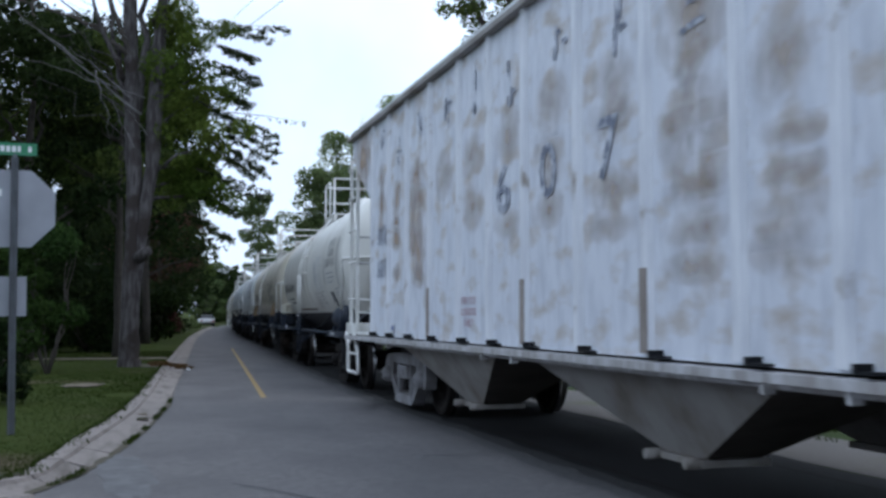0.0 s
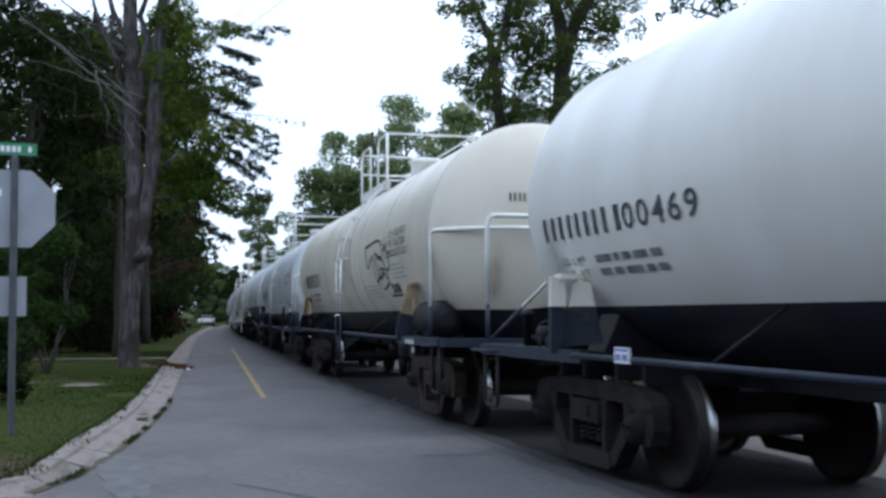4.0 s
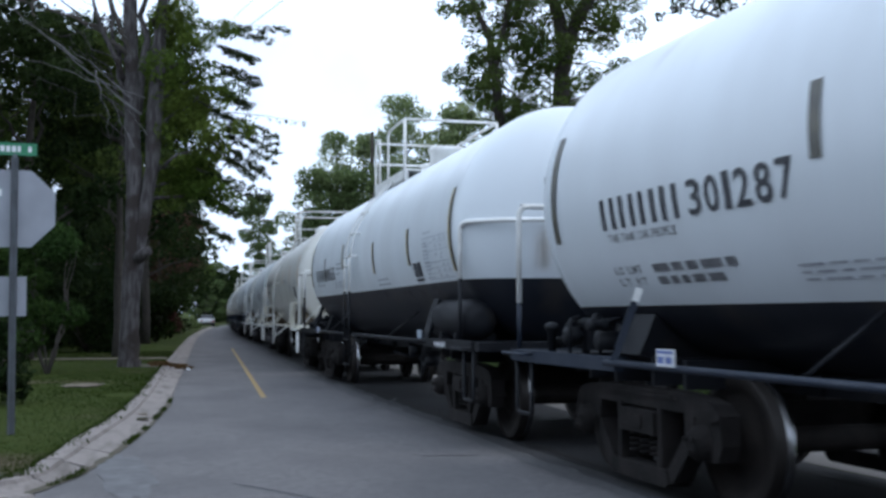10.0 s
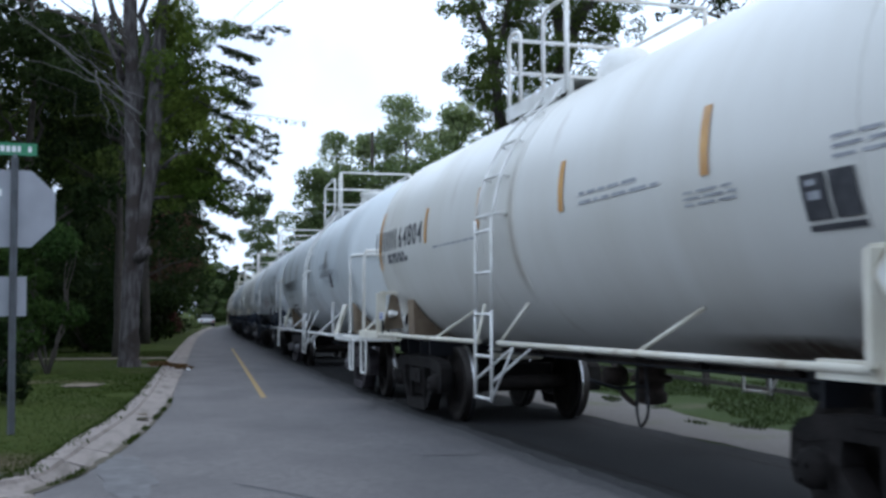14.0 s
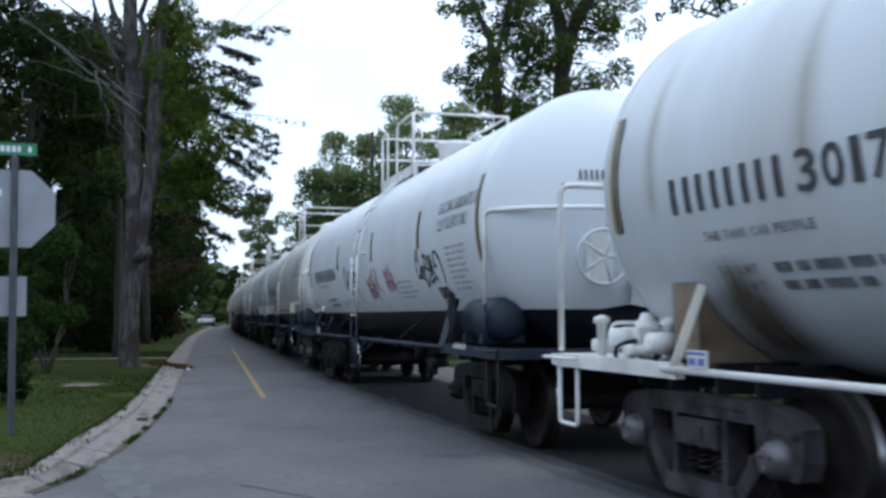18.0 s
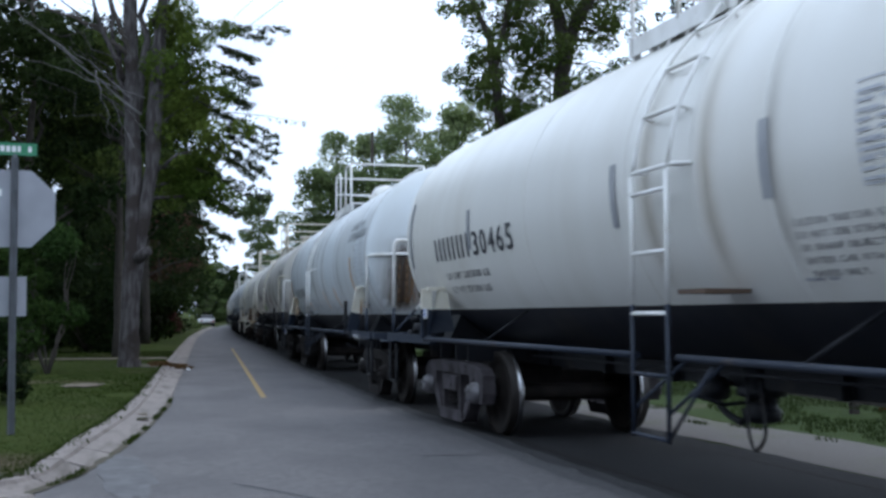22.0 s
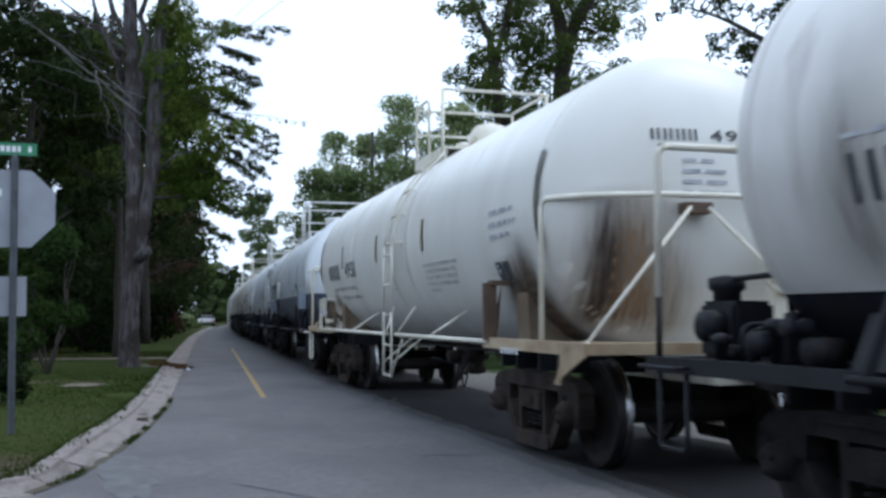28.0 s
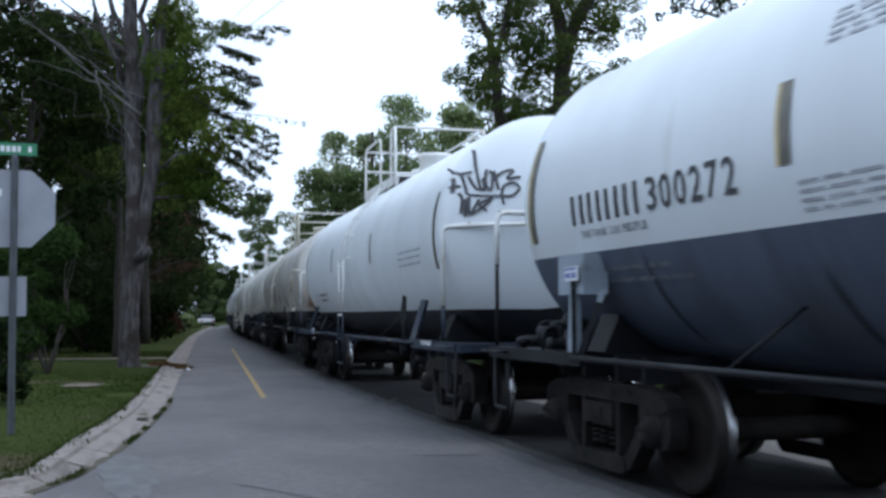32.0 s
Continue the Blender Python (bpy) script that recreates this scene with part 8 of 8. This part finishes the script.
def shrub(label, x, y, r, h, leaves, leaf, mat, seed):
    rnd = random.Random(seed)
    t = thing("shrub", label, "shrub", pose(x, y, 0.08))
    bm = bmesh.new()
    for k in range(6):
        a = rnd.uniform(0, 6.28)
        branch(bm, (0, 0, -0.05), (0.6 * r * math.cos(a), 0.6 * r * math.sin(a), h * 0.7), 0.03, rnd)
    part("stem", bm, BARK_DARK, t)
    cs = [(r * 0.7 * rnd.uniform(-1, 1), r * 0.7 * rnd.uniform(-1, 1), h * rnd.uniform(0.15, 0.85)) for _ in range(14)]
    leaf_cloud("foliage", cs, [r * rnd.uniform(0.3, 0.5) for _ in cs], leaves, leaf, mat, t, seed, 0.8)


# the forked tree beside the street
def forked_tree():
    rnd = random.Random(77)
    t = thing("tree", "tall grey-barked tree with forked trunk and dead twigs", "tree", pose(-1.52, 26.2, 0.05))
    for name, pts, rad in (("trunk", [(-0.03, 0, -0.15), (-0.04, 0, 0.25), (-0.03, 0, 1.5), (0.03, 0, 3.0), (0.02, 0, 4.2), (-0.08, 0.05, 6.0), (-0.16, 0.1, 8.5), (-0.3, 0.3, 12)], [0.34, 0.25, 0.225, 0.225, 0.20, 0.185, 0.17, 0.10]),
                           ("trunk_fork", [(0.04, -0.05, 0.6), (0.12, -0.08, 1.9), (0.22, -0.12, 3.3), (0.41, -0.1, 4.8), (0.46, 0, 6.2), (0.50, 0.1, 7.6), (0.62, 0.1, 9.2), (1.0, 0.3, 12)], [0.08, 0.10, 0.14, 0.17, 0.19, 0.17, 0.12, 0.06])):
        bm = bmesh.new()
        fine, fr = [], []
        for i in range(len(pts) - 1):
            for k in range(4):
                w = k / 4
                fine.append(Vector(pts[i]).lerp(Vector(pts[i + 1]), w) + Vector((rnd.uniform(-0.015, 0.015), rnd.uniform(-0.015, 0.015), 0)))
                fr.append((rad[i] + (rad[i + 1] - rad[i]) * w) * rnd.uniform(0.95, 1.06))
        tube(bm, fine + [Vector(pts[-1])], fr + [rad[-1]], 14)
        part(name, bm, BARK, t)
    for a, b, r in (((-0.05, 0, 5.6), (-0.75, 0.1, 9.6), 0.10), ((0.05, 0.1, 6.2), (0.25, 0.2, 11), 0.12), ((-0.3, 0, 7.0), (-1.5, -0.2, 10.2), 0.07)):
        bm = bmesh.new()
        branch(bm, a, b, r, rnd, 0.06, 8)
        part("limb", bm, BARK, t)
    centres, radii = [], []
    ends = [(1.9, -0.3, 8.2), (2.2, 0.2, 7.0), (2.3, -0.6, 5.9), (1.1, -1.0, 9.6), (0.9, 1.0, 10.6), (1.3, 1.2, 9.0), (1.8, 0.3, 5.0), (2.1, -0.2, 4.3), (1.8, 0.6, 7.6), (1.5, 0.4, 6.4), (1.4, 0.5, 4.6)]
    for e in ends:
        bm = bmesh.new()
        side = 0.35 if e[0] > 0 else -0.1
        pts = branch(bm, (side, 0, e[2] - 1.2 if e[2] > 5 else e[2] - 0.2), e, 0.055, rnd, 0.12)
        part("limb", bm, BARK, t)
        for p in pts[2:]:
            centres.append(tuple(p + Vector((rnd.uniform(-0.3, 0.3), rnd.uniform(-0.3, 0.3), rnd.uniform(-0.25, 0.15)))))
            radii.append(rnd.uniform(0.3, 0.6))
    leaf_cloud("crown", centres, radii, 15000, 0.065, LEAF_BRIGHT, t, 12, 0.7, droop=0.5)
    # thin drooping sprays that hang out over the street
    centres, radii = [], []
    for x0, z0, x1, z1, n in ((1.8, 8.3, 3.6, 8.45, 2), (2.1, 8.4, 3.25, 8.2, 2), (2.2, 7.9, 2.85, 7.6, 3), (2.2, 7.4, 2.95, 7.2, 3), (2.1, 6.9, 2.75, 6.6, 3), (1.8, 6.4, 3.4, 5.7, 4), (2.2, 5.95, 3.45, 5.3, 4),
                              (2.5, 6.25, 4.05, 6.15, 1), (1.8, 5.8, 3.15, 4.9, 4), (1.9, 5.3, 2.9, 4.8, 3), (1.7, 4.75, 3.2, 4.2, 3), (1.7, 4.2, 2.5, 3.8, 3), (1.6, 3.7, 2.3, 3.2, 3)):
        for j in range(n):
            bm = bmesh.new()
            off = rnd.uniform(-0.14, 0.14) * (n > 1)
            pts = branch(bm, (x0 - 0.3, rnd.uniform(-0.3, 0.3), z0 + 0.1), (x1 - 0.12 * j * rnd.random() * (x1 - x0), rnd.uniform(-0.4, 0.4), z1 + off), 0.014, rnd, 0.07, 9)
            part("twig", bm, BARK_DARK, t)
            for i, p in enumerate(pts[2:]):
                for _ in range(2):
                    centres.append(tuple(p + Vector((rnd.uniform(-0.08, 0.08), rnd.uniform(-0.1, 0.1), -0.05 + rnd.uniform(-0.05, 0.04)))))
                    radii.append(0.10 if n > 1 else 0.05)
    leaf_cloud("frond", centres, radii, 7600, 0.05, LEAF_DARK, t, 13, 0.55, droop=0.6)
    bm = bmesh.new()
    tube(bm, [(0.12, -0.15, 2.62), (0.30, -0.3, 2.78), (0.42, -0.36, 2.82)], [0.16, 0.12, 0.09], 9)
    part("limb_stub", bm, BARK, t, "stub of a cut limb")
    for a, b, r in (((0.16, -0.3, 6.1), (-2.2, -0.5, 7.95), 0.026), ((-0.05, -0.3, 6.45), (-1.5, -0.5, 7.6), 0.018), ((-0.9, -0.4, 7.1), (-0.5, -0.45, 5.3), 0.014), ((0.0, -0.3, 5.3), (-0.75, -0.4, 6.9), 0.014),
                    ((-0.4, -0.4, 6.7), (-2.7, -0.6, 7.3), 0.014), ((0.25, -0.3, 6.5), (-0.6, -0.4, 6.75), 0.014), ((-1.2, -0.4, 7.25), (-3.3, -0.6, 8.7), 0.018), ((0.3, -0.3, 5.6), (-0.35, -0.4, 6.5), 0.012)):
        bm = bmesh.new()
        branch(bm, a, b, r, rnd, 0.10, 8)
        part("dead_twig", bm, TWIG_GREY, t)
    for a, b, r in (((-0.1, 0, 7.6), (-0.95, 0.1, 9.8), 0.085), ((-0.05, 0.05, 7.9), (-0.5, 0.1, 10.5), 0.08), ((0.5, 0, 7.4), (0.75, 0.1, 10.5), 0.07), ((-0.2, 0, 7.6), (-1.9, 0.2, 9.0), 0.07), ((-0.7, 0, 8.2), (-2.9, 0.2, 8.9), 0.05)):
        bm = bmesh.new()
        branch(bm, a, b, r, rnd, 0.08, 8)
        part("limb", bm, BARK_DARK, t)
    for k in range(12):
        bm = bmesh.new()
        z = rnd.uniform(4.6, 8.6)
        e = (rnd.uniform(-2.9, -0.6), rnd.uniform(-1.2, 0.6), z + rnd.uniform(0.2, 2.2))
        branch(bm, (-0.05, 0, z), e, 0.018, rnd, 0.25, 6)
        part("dead_twig", bm, BARK, t)


forked_tree()

WOODS = "trees of the shaded woods"
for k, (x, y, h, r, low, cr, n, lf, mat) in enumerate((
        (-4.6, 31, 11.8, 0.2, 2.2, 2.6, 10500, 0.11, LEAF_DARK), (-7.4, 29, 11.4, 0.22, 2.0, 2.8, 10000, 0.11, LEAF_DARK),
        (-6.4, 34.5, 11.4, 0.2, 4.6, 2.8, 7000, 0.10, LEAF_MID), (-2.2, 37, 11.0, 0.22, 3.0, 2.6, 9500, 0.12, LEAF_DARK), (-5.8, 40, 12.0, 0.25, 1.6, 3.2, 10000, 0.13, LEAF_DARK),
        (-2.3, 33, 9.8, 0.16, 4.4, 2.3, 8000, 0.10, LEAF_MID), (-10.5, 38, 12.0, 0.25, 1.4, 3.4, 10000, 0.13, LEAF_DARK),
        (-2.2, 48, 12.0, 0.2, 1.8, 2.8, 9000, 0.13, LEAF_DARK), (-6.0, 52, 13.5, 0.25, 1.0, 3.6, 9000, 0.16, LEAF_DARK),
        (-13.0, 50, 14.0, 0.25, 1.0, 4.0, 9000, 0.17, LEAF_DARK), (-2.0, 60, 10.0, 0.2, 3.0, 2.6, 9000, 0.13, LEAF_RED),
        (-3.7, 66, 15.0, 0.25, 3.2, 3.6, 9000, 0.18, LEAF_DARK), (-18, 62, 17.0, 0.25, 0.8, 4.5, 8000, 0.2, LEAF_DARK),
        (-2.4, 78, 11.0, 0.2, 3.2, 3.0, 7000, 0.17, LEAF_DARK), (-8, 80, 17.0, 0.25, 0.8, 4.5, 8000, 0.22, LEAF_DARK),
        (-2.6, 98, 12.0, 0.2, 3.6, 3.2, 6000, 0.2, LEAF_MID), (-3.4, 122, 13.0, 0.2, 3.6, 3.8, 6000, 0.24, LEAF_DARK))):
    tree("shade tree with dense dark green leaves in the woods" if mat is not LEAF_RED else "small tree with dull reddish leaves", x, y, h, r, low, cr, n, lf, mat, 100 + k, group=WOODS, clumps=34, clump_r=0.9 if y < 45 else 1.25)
shrub("green leafy shrub behind the sign", -3.05, 23.5, 0.95, 3.9, 3600, 0.075, LEAF_SHRUB, 41)
shrub("low dark shrub in the lawn", -2.75, 15.5, 0.5, 0.9, 1500, 0.06, LEAF_DARK, 42)
shrub("low dark shrub in the lawn", -4.4, 24.5, 1.1, 1.3, 2000, 0.08, LEAF_DARK, 43)
for k, (x, y, r, h, mat) in enumerate(((-3.6, 38, 1.8, 2.2, LEAF_DARK), (-6.8, 36, 2.0, 2.4, LEAF_DARK), (-1.9, 52, 1.6, 2.6, LEAF_DARK), (-9.5, 44, 2.4, 2.6, LEAF_DARK), (-5.0, 48, 2.2, 2.6, LEAF_DARK), (-2.2, 64, 1.4, 2.4, LEAF_RED), (-1.6, 86, 1.0, 1.2, LEAF_LIGHT), (-0.7, 108, 1.2, 1.4, LEAF_LIGHT), (-2.6, 74, 2.2, 3.0, LEAF_DARK))):
    shrub("dark undergrowth shrub at the edge of the woods" if mat is not LEAF_LIGHT else "light green roadside shrub", x, y, r, h, 2600, 0.13, mat, 60 + k)

rz = random.Random(21)
ucs = [(rz.uniform(-40, -2.2), rz.uniform(54, 76), rz.uniform(0.3, 4.5)) for _ in range(90)] + [(rz.uniform(-22, -3.4), rz.uniform(41, 50), rz.uniform(0.3, 3.2)) for _ in range(50)]
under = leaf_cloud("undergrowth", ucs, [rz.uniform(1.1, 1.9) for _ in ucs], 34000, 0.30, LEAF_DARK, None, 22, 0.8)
tagged(under, "dense dark undergrowth beneath the shade trees", "undergrowth", kind="stuff")

FARTREES = "trees beyond the track"
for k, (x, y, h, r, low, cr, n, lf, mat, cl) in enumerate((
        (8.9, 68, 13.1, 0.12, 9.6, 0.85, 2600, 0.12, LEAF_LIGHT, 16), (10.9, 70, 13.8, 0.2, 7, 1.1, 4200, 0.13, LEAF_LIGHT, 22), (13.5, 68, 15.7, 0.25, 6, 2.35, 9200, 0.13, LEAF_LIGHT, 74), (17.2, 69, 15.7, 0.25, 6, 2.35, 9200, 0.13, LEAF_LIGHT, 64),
        (6.9, 60, 9.7, 0.2, 0.8, 1.25, 9000, 0.13, LEAF_FAR_HAZY, 44), (8.6, 61, 9.8, 0.2, 0.8, 1.5, 9000, 0.13, LEAF_FAR_HAZY, 44), (11.2, 60, 9.9, 0.2, 0.8, 2.0, 9000, 0.14, LEAF_FAR_HAZY, 44), (14.6, 58, 10.6, 0.2, 1, 2.8, 9000, 0.14, LEAF_FAR_HAZY, 40), (7.9, 82, 9.0, 0.2, 0.8, 1.8, 7500, 0.15, LEAF_FAR_HAZY, 40),
        (7.4, 130, 16.0, 0.25, 6.8, 2.0, 7000, 0.2, LEAF_FAR_HAZY, 38), (9.5, 118, 9.0, 0.2, 1, 2.0, 5000, 0.2, LEAF_FAR_HAZY, 30), (11.5, 150, 9.0, 0.2, 1, 2.2, 4000, 0.26, LEAF_FAR_HAZY, 18), (-1.6, 152, 9.5, 0.2, 0.6, 2.8, 6000, 0.24, LEAF_FAR_HAZY, 34), (1.6, 185, 10.0, 0.2, 0.6, 3.0, 5000, 0.28, LEAF_FAR_HAZY, 30),
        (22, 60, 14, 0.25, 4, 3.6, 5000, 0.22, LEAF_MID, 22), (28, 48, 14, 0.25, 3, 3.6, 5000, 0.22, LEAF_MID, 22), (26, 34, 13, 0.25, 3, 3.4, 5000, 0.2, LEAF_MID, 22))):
    tree("tall airy tree with green leaves beyond the track" if h > 12 else "dense green tree beyond the track", x, y, h, r, low, cr, n, lf, mat, 300 + k, group=FARTREES, clumps=cl, clump_r=0.9 if y < 40 else 0.8 if mat is LEAF_LIGHT else 1.0, shape=1.0 if mat is not LEAF_FAR_HAZY else 3.0)


def limbed_tree(label, x, y, stems, zones, leaves, leaf, mat, seed, bark=BARK_DARK, gaps=()):
    """A tree with given stems [(points, radii)] and small clumps of leaves in the zones (x0, x1, z0, z1, clumps, size)."""
    rnd = random.Random(seed)
    t = thing("tree", label, "tree", pose(x, y, 0), FARTREES)
    nodes = []
    for k, (pts, rad) in enumerate(stems):
        bm = bmesh.new()
        fine, fr = [], []
        for i in range(len(pts) - 1):
            for j in range(4):
                fine.append(Vector((pts[i][0], pts[i][2], pts[i][1])).lerp(Vector((pts[i + 1][0], pts[i + 1][2], pts[i + 1][1])), j / 4) + Vector((rnd.uniform(-0.03, 0.03), rnd.uniform(-0.03, 0.03), 0)))
                fr.append(rad[i] + (rad[i + 1] - rad[i]) * j / 4)
        fine.append(Vector((pts[-1][0], pts[-1][2], pts[-1][1])))
        tube(bm, fine, fr + [rad[-1]], 10)
        part("trunk" if k == 0 else "limb", bm, bark, t)
        nodes += fine[len(fine) // 2 if k == 0 else 1:]
    centres, radii = [], []
    for x0, x1, z0, z1, n, size in zones:
        for _ in range(n):
            p = Vector((rnd.uniform(x0, x1), rnd.uniform(-1.6, 1.6), rnd.uniform(z0, z1)))
            if any(math.hypot(p.x - gx, p.z - gz) < gr for gx, gz, gr in gaps):
                continue
            centres.append(tuple(p))
            radii.append(size * rnd.uniform(0.55, 1.25))
            if rnd.random() < 0.55:
                near = min(nodes, key=lambda q: (q - p).length + max(0, q.z - p.z) * 1.5)
                bm = bmesh.new()
                branch(bm, near, p, 0.035, rnd, 0.18, 6)
                part("branch", bm, bark, t)
    leaf_cloud("crown", centres, radii, leaves, leaf, mat, t, seed, 0.75)


limbed_tree("tall tree with a thick dark forked trunk and airy leaves", 10.7, 30,
            [([(-0.25, -0.1, 0), (-0.16, 4, 0), (-0.06, 7.0, 0), (0.03, 7.7, 0), (0.19, 9.1, 0), (0.27, 9.8, 0)], [0.36, 0.30, 0.27, 0.26, 0.25, 0.26]),
             ([(0.22, 9.6, 0), (-0.02, 10.6, 0), (-0.5, 12.1, 0.2), (-1.0, 14.0, 0.3)], [0.22, 0.20, 0.14, 0.06]), ([(0.27, 9.6, 0), (0.8, 10.7, 0), (1.55, 12.2, 0), (2.3, 14.2, -0.2)], [0.22, 0.20, 0.14, 0.06])],
            [(-1.25, 0.1, 7.0, 9.4, 28, 0.42), (0.0, 1.75, 7.0, 8.6, 24, 0.40), (0.35, 2.1, 8.7, 10.2, 14, 0.36), (-1.4, 0.8, 9.2, 11.0, 28, 0.42), (0.4, 2.9, 10.1, 12.0, 30, 0.42), (-2.2, 3.0, 11.2, 14.6, 52, 0.55)],
            27000, 0.062, LEAF_TALL, 341, gaps=((0.95, 9.15, 0.45), (2.3, 9.6, 0.4)))
limbed_tree("slim tree with airy hanging leaves", 8.9, 30.3,
            [([(0.1, -0.1, 0), (0.08, 4, 0), (0.03, 6.9, 0), (-0.06, 7.95, 0), (-0.14, 9.2, 0), (-0.41, 10.0, 0), (-0.8, 10.9, 0), (-1.1, 12.2, 0), (-1.3, 14, 0)], [0.24, 0.2, 0.17, 0.16, 0.13, 0.09, 0.07, 0.05, 0.02]),
             ([(-0.1, 9.0, 0), (0.3, 10.6, 0.1), (0.5, 12.6, 0.2)], [0.10, 0.08, 0.03])],
            [(-1.1, 1.0, 6.2, 8.0, 28, 0.40), (-1.15, 1.0, 8.0, 9.8, 30, 0.40), (-0.9, 1.2, 9.8, 11.4, 24, 0.40), (-1.7, -0.6, 10.4, 11.3, 8, 0.30), (-1.6, 1.3, 11.3, 14.2, 30, 0.5)],
            22000, 0.062, LEAF_TALL, 343)
limbed_tree("large dark tree with dense leaves and a thick trunk", 16.8, 26,
            [([(0.0, -0.1, 0), (-0.05, 4, 0), (0.0, 7, 0), (0.05, 10, 0), (0.3, 14, 0)], [0.45, 0.36, 0.32, 0.28, 0.1]), ([(0.0, 7.6, 0), (-1.4, 9.0, 0), (-2.8, 9.6, 0), (-3.9, 9.8, 0)], [0.14, 0.09, 0.05, 0.02])],
            [(-1.0, 3.4, 5.0, 8.5, 42, 0.6), (-1.3, 4.0, 8.0, 14.0, 70, 0.65), (-2.9, -1.1, 8.3, 9.6, 13, 0.30), (-4.0, -1.2, 9.6, 10.9, 14, 0.28)],
            24000, 0.085, LEAF_DARK, 347)

# the far woods that close the view
rw = random.Random(9)
cs, rs = [], []
for k in range(190):
    x = rw.uniform(-70, -3)
    cs.append((x, 92 + rw.uniform(-6, 25) + abs(x) * 0.2, 1.0 + 12 * rw.random() ** 1.5))
    rs.append(rw.uniform(2.0, 3.4))
for k in range(110):
    cs.append((rw.uniform(16, 100), rw.uniform(60, 100), rw.uniform(0.8, 9)))
    rs.append(rw.uniform(2.0, 3.2))
for k in range(70):
    cs.append((rw.uniform(-30, 45), rw.uniform(210, 250), rw.uniform(1, 9)))
    rs.append(rw.uniform(3.0, 4.0))
# unseen clumps left of and behind the camera, added to block low skylight
for k in range(150):
    cs.append((rw.uniform(-30, -18), rw.uniform(-45, 24), rw.uniform(0.8, 6.5)))
    rs.append(rw.uniform(2.0, 2.8))
for k in range(60):
    cs.append((rw.uniform(-20, 30), rw.uniform(-60, -40), rw.uniform(0.8, 7)))
    rs.append(rw.uniform(2.2, 3.2))
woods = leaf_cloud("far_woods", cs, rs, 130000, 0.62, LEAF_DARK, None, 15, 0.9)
tagged(woods, "dark continuous woods in the distance, plus unseen clumps that block light", "woods", kind="stuff")


fallen = leaf_cloud("fallen_leaves", [(-0.75, 26.3, 0.12), (-0.45, 26.9, 0.08), (-0.3, 26.2, 0.06), (-0.9, 27.2, 0.13)], [0.35, 0.3, 0.25, 0.3], 900, 0.04, LEAF_BROWN, None, 33, 0.12)
tagged(fallen, "brown fallen leaves gathered at the kerb", "fallen leaves", kind="stuff")

# ---------------------------------------------------------------- what moves
def motions():
    ts = [0.5 * k for k in range(65)]
    for car, c, ht in TRAIN:
        walk(car, [(t, car_pose(c, ht, t)) for t in ts])
    steps = [0.1 * k for k in range(321)]
    rolls = [pose(0, 0, 0, math.degrees(travelled(t) / 0.457)) for t in steps]
    for ws in WHEELSETS:
        at = Matrix.Translation(ws.location)
        walk(ws, [(t, at @ m) for t, m in zip(steps, rolls)])


motions()
